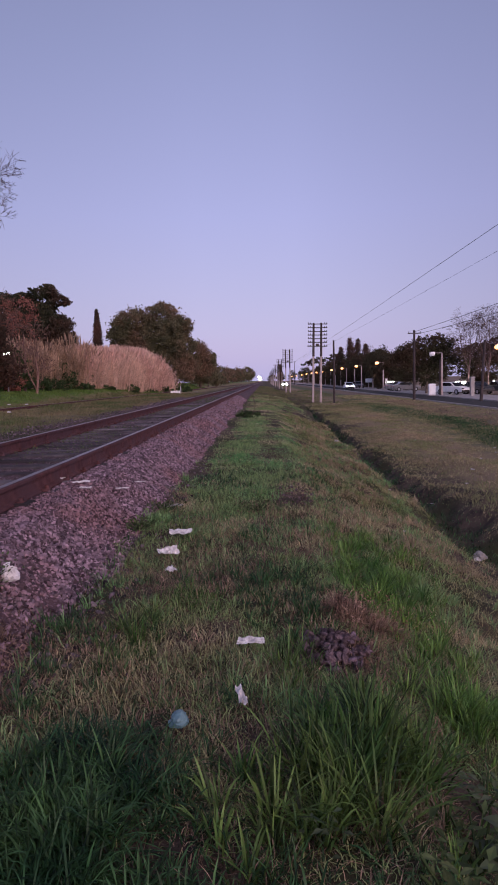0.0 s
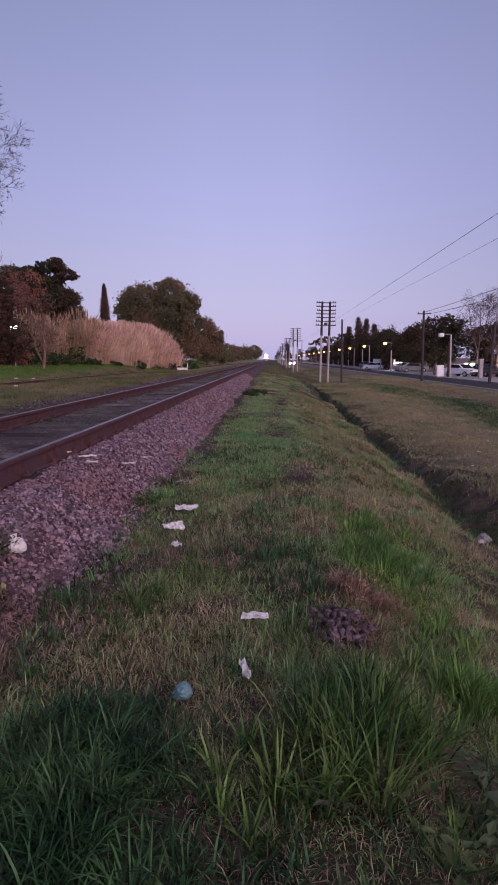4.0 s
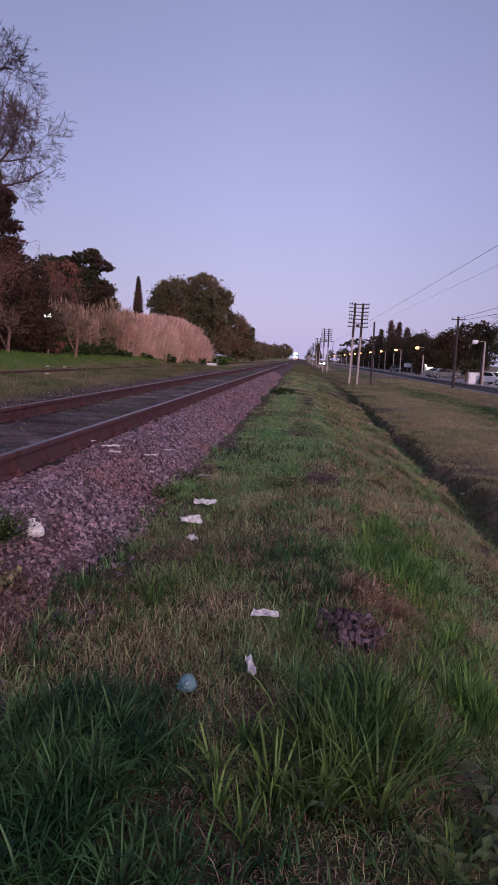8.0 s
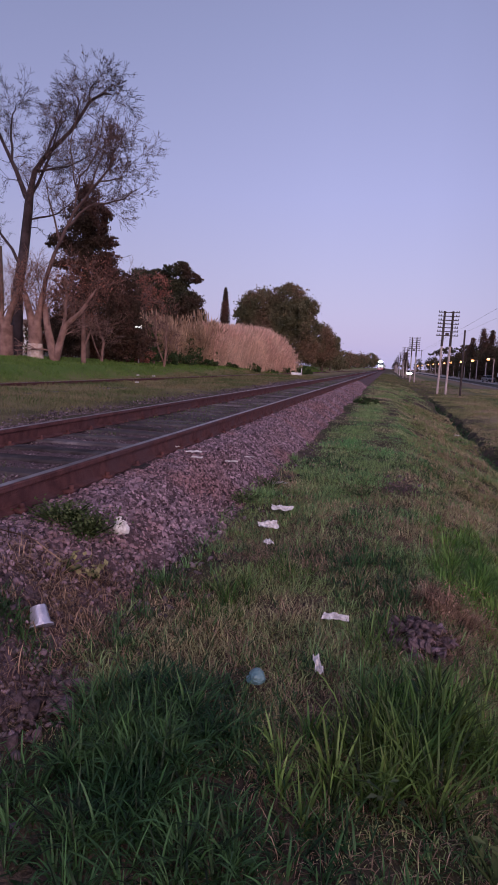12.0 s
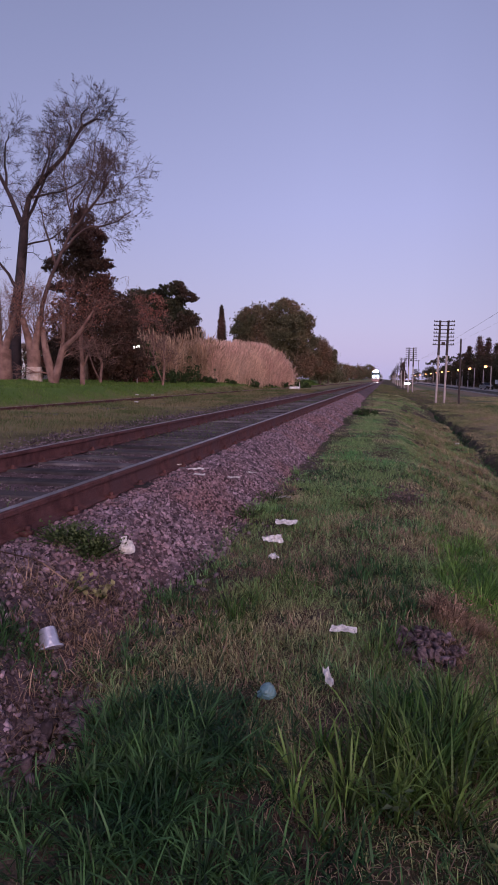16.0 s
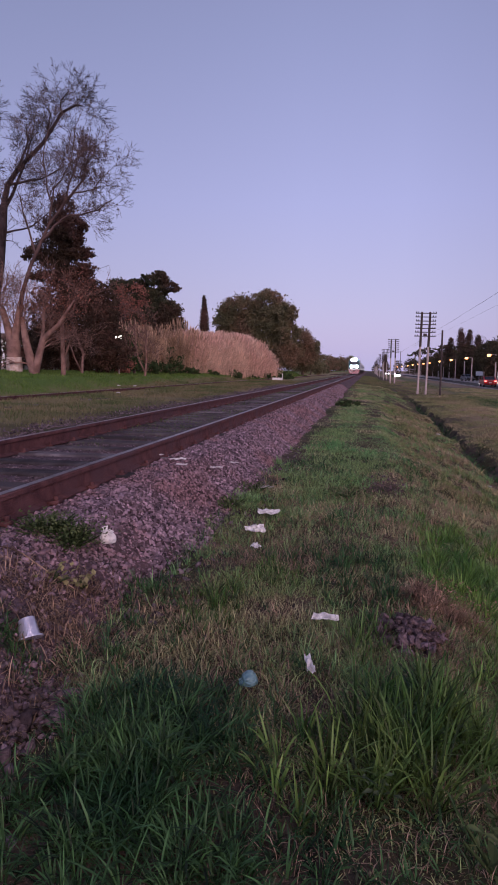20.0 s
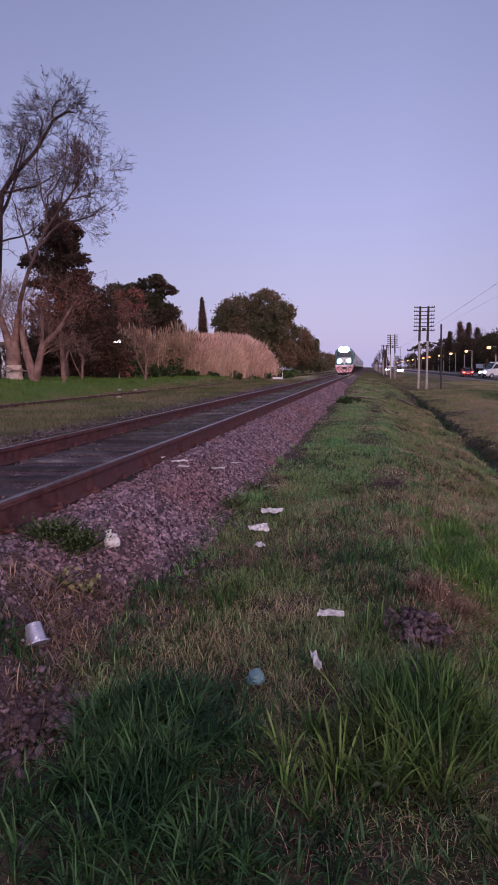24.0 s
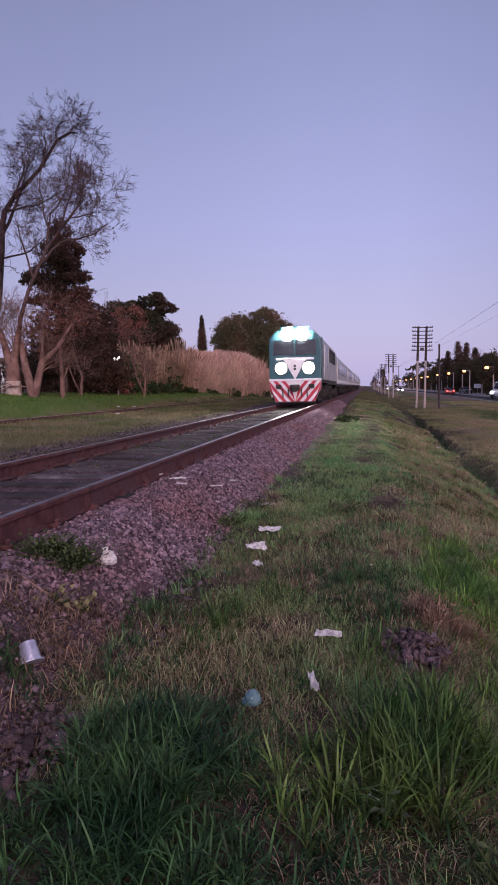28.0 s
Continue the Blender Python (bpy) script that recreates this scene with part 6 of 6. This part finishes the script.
def patchy(x, y, a, b, s1, s2, gain=2.4, floor=0.0):
    return np.clip(floor + gain * lattice(x, y, a, s1) * lattice(x, y, b, s2), 0, 1)


def bare(x, y):
    """Places where little grows: the clods, the worn patches and the ground nearest the walker."""
    # nearest turf thinned: dark soil there partly stands in for lens vignetting
    k = np.clip((y + 0.25 * lattice(x, y, 0.3, 95) - 1.8) / 0.7, 0.1, 1)
    for cx, cy, rx, ry in ((-0.01, 3.52, 0.24, 0.34), (-1.55, 2.17, 0.17, 0.28), (0.42, 2.5, 0.17, 0.3), (-0.05, 8.0, 0.34, 1.0), (0.27, 4.2, 0.2, 0.22)):
        k *= np.clip(((x - cx) / rx) ** 2 + ((y - cy) / ry) ** 2 - 0.3, 0, 1)
    return k


def patch(cx, cy, rx, ry, n, hlo, hhi, w, lean=0.45):
    r, a = rng.random(n) ** 0.65, rng.uniform(0, 2 * np.pi, n)
    X, Y = cx + rx * r * np.cos(a) + rng.normal(0, 0.03, n), cy + ry * r * np.sin(a) + rng.normal(0, 0.03, n)
    k = 0.35 + 0.65 * lattice(X, Y, 0.12, 51)
    h = rng.uniform(hlo, hhi, n) * (1.1 - 0.5 * r) * k * 1.3
    return blades(X, Y, h, rng.uniform(0.5, 1.3, n) * w, lean, steps=3 if cy < 6 else 2)


def tussocks(cx, cy, rx, ry, clumps, each, hlo, hhi, w, lean=1.0, steps=4):
    """Blades that rise out of many crowns and arch away from them."""
    r, a = rng.random(clumps) ** 0.6, rng.uniform(0, 2 * np.pi, clumps)
    CX, CY = cx + rx * r * np.cos(a), cy + ry * r * np.sin(a)
    tall = rng.uniform(0.55, 1.1, clumps) * (1.15 - 0.5 * r)
    k = np.repeat(np.arange(clumps), each)
    n = len(k)
    aim = rng.uniform(0, 2 * np.pi, n)
    off = np.abs(rng.normal(0, 0.028, n))
    X, Y = CX[k] + off * np.cos(aim), CY[k] + off * np.sin(aim)
    h = rng.uniform(hlo, hhi, n) * tall[k]
    return blades(X, Y, h, rng.uniform(0.45, 1.25, n) * w, lean, steps=steps, aim=aim)


def sown(clumps, each, x0, x1, y0, y1, keep, hlo, hhi, w, lean=1.4, power=1.3):
    """Small tussocks sown over a rectangle."""
    X, Y = rng.uniform(x0, x1, clumps), y0 + (y1 - y0) * rng.random(clumps) ** power
    ok = rng.random(clumps) < keep(X, Y)
    X, Y = X[ok], Y[ok]
    tall = rng.uniform(0.5, 1.15, len(X))
    k = np.repeat(np.arange(len(X)), each)
    aim = rng.uniform(0, 2 * np.pi, len(k))
    off = np.abs(rng.normal(0, 0.03, len(k)))
    h = rng.uniform(hlo, hhi, len(k)) * tall[k]
    return blades(X[k] + off * np.cos(aim), Y[k] + off * np.sin(aim), h, rng.uniform(0.5, 1.2, len(k)) * w * np.maximum(1, Y[k] / 7), lean, steps=3, aim=aim)


def lawn(x, y, s):
    return bare(x, y) * np.clip(2.6 * lattice(x, y, 0.5, s) * lattice(x, y, 1.4, s + 1) - 0.15, 0, 1)


grass("short_turf", [
    field(260000, -1.85, 1.2, 0.9, 8.0, lambda x, y: bare(x, y) * strip(x + 0.2 * edge_of(y, 93), -1.68, 1.3) * patchy(x, y, 0.22, 0.8, 21, 22, 2.6, 0.08), 0.03, 0.10, 0.0022, 1.9, 1.5),
    field(210000, -1.75, 2.6, 8.0, 62.0, lambda x, y: strip(x + 0.2 * edge_of(y, 93), -1.66, 2.4, 0.5) * patchy(x, y, 0.5, 1.6, 23, 24, 2.4, 0.25), 0.03, 0.085, 0.0024, 2.0, 1.9, 7.0)],
    "turf", "short patchy green and brown turf")
grass("dry_straw", [
    field(150000, -1.7, 0.6, 0.9, 7.5, lambda x, y: bare(x, y) * strip(x, -1.7, 0.7) * np.clip(1.7 * lattice(x, y, 0.5, 41) - 0.2, 0, 1), 0.03, 0.12, 0.0016, 2.4, 1.4),
    tussocks(0.2, 4.12, 0.17, 0.13, 24, 44, 0.10, 0.26, 0.002, 1.3), patch(-1.5, 2.7, 0.3, 0.3, 1100, 0.05, 0.13, 0.0018, 3.0), patch(-1.9, 2.95, 0.35, 0.3, 350, 0.06, 0.2, 0.0022, 3.0),
    patch(0.3, 4.2, 0.26, 0.3, 3200, 0.05, 0.14, 0.0026, 2.2), patch(0.15, 6.05, 0.42, 0.35, 3200, 0.04, 0.11, 0.003, 2.6), patch(0.0, 3.45, 0.28, 0.36, 1300, 0.03, 0.10, 0.002, 2.6), patch(0.2, 3.6, 0.15, 0.3, 900, 0.04, 0.12, 0.0026, 2.4), patch(-0.05, 8.0, 0.4, 1.0, 2500, 0.03, 0.08, 0.003, 2.6), patch(-2.1, 2.9, 0.35, 0.5, 1600, 0.05, 0.16, 0.002, 2.6), patch(-1.75, 3.2, 0.25, 0.4, 1500, 0.05, 0.16, 0.002, 2.6), patch(-1.55, 2.8, 0.2, 0.4, 1200, 0.05, 0.14, 0.0022, 2.4),
    patch(0.25, 2.3, 0.2, 0.2, 900, 0.05, 0.16, 0.0024, 2.2), patch(-1.55, 2.2, 0.22, 0.3, 700, 0.05, 0.15, 0.002, 2.5), patch(-1.8, 2.6, 0.25, 0.8, 1400, 0.05, 0.15, 0.0022, 2.5), patch(-0.45, 1.85, 0.5, 0.3, 700, 0.05, 0.15, 0.0016, 2.4),
    field(26000, 9.4, 14.2, 16, 60, lambda x, y: strip(x, 9.4, 14.4, 1.5) * patchy(x, y, 0.9, 2.6, 65, 66, 2.2, 0.2), 0.05, 0.16, 0.006, 1.6, 1.3, 14)],
    "straw", "matted dry reddish straw on the ground")


grass("tall_grass", [
    tussocks(-0.06, 2.36, 0.46, 0.42, 40, 34, 0.14, 0.42, 0.0042, 1.05), tussocks(-0.42, 2.15, 0.18, 0.26, 14, 22, 0.16, 0.32, 0.0045, 1.1), tussocks(0.06, 2.62, 0.22, 0.25, 18, 26, 0.18, 0.38, 0.0048, 1.1),
    tussocks(-0.26, 3.3, 0.12, 0.4, 14, 22, 0.08, 0.24, 0.003, 0.9), tussocks(-1.12, 3.5, 0.16, 0.45, 26, 26, 0.06, 0.20, 0.003, 1.0), tussocks(-0.85, 4.2, 0.2, 0.4, 20, 22, 0.05, 0.16, 0.003, 1.1)],
    "tall", "lush tall green grass tufts")
grass("lush_tufts", [
    tussocks(0.55, 4.9, 0.4, 0.9, 95, 34, 0.10, 0.27, 0.0036, 1.0), tussocks(0.6, 3.2, 0.3, 0.6, 55, 30, 0.10, 0.27, 0.0036, 1.0), tussocks(0.5, 6.0, 0.4, 1.0, 60, 30, 0.08, 0.22, 0.004, 1.0), tussocks(0.95, 6.3, 0.3, 1.2, 50, 30, 0.08, 0.2, 0.004, 1.1),
    tussocks(0.8, 4.2, 0.25, 0.6, 30, 30, 0.09, 0.24, 0.0034, 1.0)],
    "lush", "bright lush grass tufts along the top of the slope")
# a paler strip of turf, with headlamp glare also put into its colour
grass("fresh_turf", [
    patch(-0.8, 7.2, 0.5, 1.4, 5200, 0.04, 0.12, 0.003, 1.4), patch(-0.9, 12, 0.5, 3.5, 7000, 0.05, 0.13, 0.004, 1.4), patch(-0.3, 9.5, 0.4, 2.0, 4500, 0.04, 0.11, 0.004, 1.4), patch(-1.5, 6.3, 0.16, 0.6, 700, 0.05, 0.16, 0.004, 1.0), patch(-0.8, 20, 0.5, 6, 4500, 0.06, 0.15, 0.006, 1.3),
    tussocks(1.0, 5.4, 0.35, 0.8, 40, 30, 0.07, 0.2, 0.0034, 1.2), tussocks(1.35, 7.5, 0.4, 1.6, 40, 30, 0.07, 0.18, 0.004, 1.3), patch(0.2, 14, 0.4, 4, 4000, 0.04, 0.11, 0.005, 1.5)],
    "fresh", "fresh green turf in a strip beside the ballast, lightened for glare")
def bank_side(x, y, s):
    return np.clip((x - 0.45) / 0.5, 0, 1) * (1 - hollow(x, y)) * np.clip(3.0 * lattice(x, y, 0.7, s) * lattice(x, y, 2.2, s + 1) - 0.1, 0, 1)


grass("bank_tussocks", [sown(2600, 18, 0.4, 2.9, 5.5, 32, lambda x, y: bank_side(x, y, 141), 0.06, 0.19, 0.0026, 1.9, 1.5)], "tan", "tan and olive tussocks on the ditch slope")
grass("pale_tussocks", [sown(1500, 18, 0.6, 2.7, 6.5, 32, lambda x, y: bank_side(x, y, 151), 0.06, 0.19, 0.0026, 2.0, 1.5), sown(1500, 16, 3.4, 9, 9, 40, lambda x, y: 0.6 * lattice(x, y, 1.6, 157), 0.04, 0.11, 0.0028, 2.2, 1.4)], "straw_pale", "pale dead tussocks on the slope and flat")
grass("green_tussocks", [sown(1700, 18, 0.4, 2.4, 4.0, 26, lambda x, y: bank_side(x, y, 161), 0.06, 0.18, 0.0026, 1.5, 1.5)], "fresh", "fresh green tussocks on the ditch slope")
grass("small_tufts", [sown(1500, 16, -1.6, 0.8, 2.4, 11, lambda x, y: lawn(x, y, 111), 0.05, 0.15, 0.0026)], "fresh", "small fresh green grass tufts in the turf")
grass("low_weeds", [sown(260, 14, -0.7, 0.75, 1.2, 2.1, lambda x, y: 0.3 + 0.7 * lattice(x, y, 0.3, 171), 0.05, 0.15, 0.0034, 1.7)], "deep", "low dark weeds on bare soil")
grass("dull_tufts", [sown(1300, 16, -1.65, 0.7, 1.5, 10, lambda x, y: lawn(x, y, 121), 0.05, 0.14, 0.0026)], "deep", "small dull green grass tufts in the turf")
grass("dry_tufts", [sown(1300, 15, -1.65, 0.8, 1.3, 9, lambda x, y: lawn(x, y, 131), 0.05, 0.16, 0.0018, 1.8)], "straw", "small dry brown grass tufts in the turf")
grass("dark_grass", [
    tussocks(-1.02, 2.2, 0.36, 0.42, 90, 42, 0.12, 0.28, 0.0033, 1.9), tussocks(-0.95, 1.66, 0.42, 0.3, 52, 38, 0.10, 0.24, 0.0033, 1.9), tussocks(-0.68, 1.72, 0.4, 0.35, 28, 26, 0.08, 0.2, 0.0034, 1.6),
    tussocks(-1.5, 1.74, 0.25, 0.16, 26, 34, 0.08, 0.2, 0.0032, 1.8), tussocks(-1.95, 2.42, 0.3, 0.22, 40, 30, 0.05, 0.15, 0.003, 1.4), tussocks(-2.3, 2.5, 0.25, 0.3, 28, 30, 0.05, 0.15, 0.003, 1.4), tussocks(-1.5, 2.75, 0.16, 0.2, 18, 26, 0.05, 0.14, 0.003, 1.3), patch(0.5, 10.2, 0.3, 1.2, 900, 0.05, 0.14, 0.005, 0.9), tussocks(-0.35, 4.7, 0.5, 0.5, 60, 34, 0.05, 0.16, 0.003, 1.2), tussocks(-0.2, 4.0, 0.35, 0.35, 30, 34, 0.05, 0.16, 0.003, 1.2), tussocks(-1.5, 3.5, 0.22, 0.3, 24, 30, 0.05, 0.13, 0.003, 1.2), tussocks(-0.5, 6.0, 0.4, 0.5, 34, 30, 0.05, 0.13, 0.003, 1.2),
    field(60000, 1.6, 5.4, 4.0, 50, lambda x, y: np.clip(1.3 * hollow(x, y) - 0.12, 0, 0.9), 0.05, 0.17, 0.0036, 1.5, 1.5, 6.0),
    patch(9.0, 22, 1.0, 7, 12000, 0.06, 0.2, 0.007, 1.2), patch(9.6, 33, 1.3, 8, 10000, 0.06, 0.2, 0.009, 1.2), patch(8.4, 45, 1.6, 9, 7000, 0.08, 0.2, 0.012, 1.2)],
    "deep", "dark bluish green grass tufts")
grass("slope_grass", [
    field(130000, 0.1, 2.7, 3.0, 30.0, lambda x, y: strip(x + edge_of(y, 91), 0.15, 2.9, 0.7) * (1 - hollow(x, y)) * patchy(x, y, 0.5, 1.6, 61, 62, 2.6, -0.05), 0.04, 0.14, 0.0022, 2.2, 1.5, 6.0),
    field(190000, 2.6, 11.5, 8.0, 55.0, lambda x, y: strip(x, 2.6, 11) * (1 - hollow(x, y)) * patchy(x, y, 0.9, 2.5, 63, 64, 2.2, 0.2), 0.025, 0.08, 0.0028, 2.0, 1.5, 7.0)],
    "tan", "pale dry grass on the ditch slope")
grass("tan_tufts", [tussocks(0.42, 4.2, 0.14, 0.1, 16, 44, 0.08, 0.2, 0.002, 1.6), tussocks(0.38, 4.28, 0.17, 0.14, 26, 34, 0.06, 0.18, 0.0028, 2.0), tussocks(0.14, 6.1, 0.34, 0.2, 24, 30, 0.05, 0.12, 0.003, 2.2)] + [tussocks(x, y, 0.34 + 0.015 * y, 0.45 + 0.04 * y, int(22 + 0.8 * y), 34, 0.07, 0.2, 0.0024 + 0.00022 * y, 2.0, 3) for x, y in ((0.75, 7.6), (1.0, 9.2), (1.25, 7.0), (1.5, 10.5), (0.85, 11.8), (1.3, 13.6), (1.0, 16.0), (1.5, 18.5), (1.1, 21), (0.6, 9.8), (1.75, 8.6), (1.7, 14.5), (4.6, 11.8), (5.4, 15.0), (4.8, 18.5), (6.2, 21.0), (7.0, 17.0), (4.0, 24.0))]
      + [patch(0.8, 14.5, 0.35, 1.3, 2600, 0.05, 0.13, 0.004, 2.2), patch(1.3, 11.0, 0.3, 1.0, 1800, 0.05, 0.13, 0.0035, 2.2), patch(1.6, 19.5, 0.4, 1.6, 2200, 0.05, 0.13, 0.0055, 2.2), patch(0.55, 10.4, 0.2, 0.7, 900, 0.05, 0.12, 0.0035, 2.2)],
      "straw_pale", "tussocks of pale dead grass")
def track_weeds(n, x0, x1, y0, y1, s):
    X, Y = rng.uniform(x0, x1, n), y0 + (y1 - y0) * rng.random(n) ** 1.4
    ok = rng.random(n) < np.clip(2.6 * lattice(X, Y, 0.35, s) * lattice(X, Y, 1.1, s + 1) - 0.35, 0, 1)
    X, Y = X[ok], Y[ok]
    return blades(X, Y, rng.uniform(0.03, 0.10, len(X)), rng.uniform(0.6, 1.2, len(X)) * 0.003 * np.maximum(1, Y / 7), 1.3)


grass("track_weeds", [track_weeds(14000, -4.2, -2.7, 3.5, 40, 101), track_weeds(9000, -5.6, -4.5, 4, 35, 105)], "weed", "thin weeds growing between the sleepers")
grass("bank_grass", [
    field(100000, -20, -12.6, 14, 75, lambda x, y: strip(x, -20.5, -12.6) * (0.4 + 0.6 * lattice(x, y, 1.2, 71)), 0.07, 0.17, 0.007, 0.8, 1.3, 16),
    field(9000, -14.0, -11.0, 60, 110, lambda x, y: 0.4 + 0.6 * lattice(x, y, 1.5, 73), 0.15, 0.35, 0.02, 0.7, 1.0, 60)],
    "bank", "fresh green grass on the far bank")
grass("verge_grass", [
    field(60000, 8.0, 14.5, 18, 80, lambda x, y: 0.3 + 0.7 * lattice(x, y, 1.5, 72), 0.05, 0.15, 0.007, 1.0, 1.3, 16),
    field(90000, 2.9, 9.0, 9, 50, lambda x, y: (1 - hollow(x, y)) * patchy(x, y, 0.8, 2.6, 74, 75, 2.2, 0.2), 0.03, 0.12, 0.004, 1.2, 1.4, 8)],
    "olive", "dull olive grass on the verge and flat")
grass("siding_grass", [
    field(100000, -13.0, -5.4, 7, 60, lambda x, y: strip(x, -13.0, -6.1, 0.7) * patchy(x, y, 0.6, 2.0, 81, 82, 2.4, 0.2), 0.06, 0.18, 0.005, 1.0, 1.3, 10),
    field(14000, -1.6, 2.0, 50, 160, lambda x, y: 0.5 + 0.5 * lattice(x, y, 2.0, 84), 0.06, 0.15, 0.02, 0.9, 1.3, 50),
    field(16000, 0.0, 9.0, 45, 120, lambda x, y: 0.4 + 0.6 * lattice(x, y, 2.0, 83), 0.08, 0.2, 0.02, 0.8, 1.2, 50)],
    "siding", "thin olive and straw coloured grass")


def weed(at, n, size, mat, label, h=0.12, spread=0.14):
    """A low plant of broad pointed leaves on short stems."""
    x, y = at[:2]
    z = at[2] if len(at) > 2 else float(gz(x, y))
    t = base("weed", pose(x, y, z), label, "plant", "weeds")
    bm = bmesh.new()
    for k in range(n):
        a, el = rng.uniform(0, 6.28), rng.uniform(0.1, 1.1)
        q = Vector((rng.normal(0, spread * 0.5), rng.normal(0, spread * 0.5), rng.uniform(0.2, 1.0) * h))
        d = Vector((math.cos(a) * math.cos(el), math.sin(a) * math.cos(el), math.sin(el)))
        s = Vector((-math.sin(a), math.cos(a), 0))
        L, W = size * rng.uniform(0.6, 1.3), size * rng.uniform(0.2, 0.32)
        droop = Vector((0, 0, -0.25 * L))
        if size > 0.08:
            # a large leaf, folded along its rib and drooping at the tip
            rows = []
            for f, wd in ((0.0, 0.12), (0.2, 0.62), (0.42, 1.0), (0.64, 0.86), (0.84, 0.45), (1.0, 0.05)):
                mid = q + d * L * f + droop * f * f * 1.6
                rows.append([bm.verts.new(p) for p in (mid + s * W * wd + Vector((0, 0, W * wd * 0.3)), mid, mid - s * W * wd + Vector((0, 0, W * wd * 0.3)))])
            for r0, r1 in zip(rows[:-1], rows[1:]):
                for j in (0, 1):
                    bm.faces.new((r0[j], r0[j + 1], r1[j + 1], r1[j]))
            continue
        vs = [bm.verts.new(p) for p in (q, q + d * L * 0.4 + s * W, q + d * L * 0.45 - Vector((0, 0, W * 0.3)), q + d * L * 0.4 - s * W, q + d * L + droop)]
        bm.faces.new((vs[0], vs[1], vs[2]))
        bm.faces.new((vs[0], vs[2], vs[3]))
        bm.faces.new((vs[1], vs[4], vs[2]))
        bm.faces.new((vs[2], vs[4], vs[3]))
    part("leaves", bm, M[mat], t)
    out = []
    for k in range(6 if mat == "weed_dry" else max(4, n // 10)):
        out.append((np.zeros(3), np.array([rng.normal(0, spread * 0.4), rng.normal(0, spread * 0.4), h * rng.uniform(0.5, 1)]), 0.004, 0.002))
    tagged(part("stem_tuft", limb_mesh("stem_tuft", out, 4), M["straw"] if mat == "weed_dry" else M["shrub"], t), kind="stuff")


for at, n, s, mat, lab, h, sp in (
    ((-2.04, 3.56, 0.30), 800, 0.032, "weed", "bushy green weed on ballast", 0.17, 0.2), ((-2.2, 3.55, 0.37), 620, 0.034, "weed", "bushy green weed on ballast", 0.15, 0.2),
    ((-1.92, 3.1, 0.25), 30, 0.055, "weed_pale", "yellowing leafy weed on stones", 0.08, 0.12), ((-1.80, 3.2, 0.2), 34, 0.055, "weed_pale", "yellowing leafy weed on stones", 0.06, 0.1),
    ((-1.6, 6.0), 200, 0.05, "weed", "leafy weed at the ballast edge", 0.12, 0.25), ((-1.5, 6.9), 160, 0.05, "weed", "leafy weed at the ballast edge", 0.1, 0.25), ((-1.7, 5.4), 120, 0.045, "weed", "leafy weed at the ballast edge", 0.09, 0.2),
    ((0.3, 2.08), 60, 0.05, "weed", "dark broad-leaved weed among grass", 0.22, 0.2), ((0.14, 1.85), 40, 0.05, "weed", "dark broad-leaved weed among grass", 0.16, 0.2), ((0.40, 2.02), 26, 0.11, "weed_dark", "tall weed with large grey-green leaves", 0.24, 0.1), ((0.52, 2.2), 18, 0.10, "weed_dark", "tall weed with large grey-green leaves", 0.18, 0.1), ((0.46, 2.5), 40, 0.05, "weed_dark", "dark broad-leaved weed in a bare hollow", 0.12, 0.16),
    ((-0.2, 2.02), 14, 0.04, "weed_dark", "dull green weed leaf among grass", 0.12, 0.08), ((-0.45, 7.0), 120, 0.05, "weed", "low leafy weed in turf", 0.1, 0.3), ((0.2, 4.1), 420, 0.02, "weed_dry", "withered brown weed beside clods", 0.18, 0.22), ((0.42, 4.22), 260, 0.02, "weed_dry", "withered brown weed beside clods", 0.13, 0.18)):
    weed(at, n, s, mat, lab, h, sp)

# turf and ballast carry on beside and behind the walker
grass("trodden_turf", [
    field(34000, -1.5, 2.6, -6, 1.2, lambda x, y: strip(x, -1.5, 2.8) * patchy(x, y, 0.3, 1.1, 181, 182, 2.4, 0.15), 0.03, 0.08, 0.003, 1.9),
    field(16000, 0.6, 3.6, 1.0, 7.0, lambda x, y: strip(x, 0.7, 3.6, 0.5) * (1 - hollow(x, y)) * patchy(x, y, 0.3, 1.1, 183, 184, 2.4, 0.1), 0.03, 0.10, 0.003, 1.9)],
    "turf", "short trodden turf beside the track")
n = 9000
X, Y = rng.uniform(-2.5, -1.55, n), rng.uniform(-6, 2.2, n)
V, F = stones(X, Y, bed_z(X) + 0.004, rng.uniform(0.010, 0.022, n), OCT, OCTF)
thing("shoulder_ballast", fast_mesh("shoulder_ballast", V, F), M["stone"], "ballast stones on the near shoulder of the track", "ballast stones", kind="stuff")

motions()
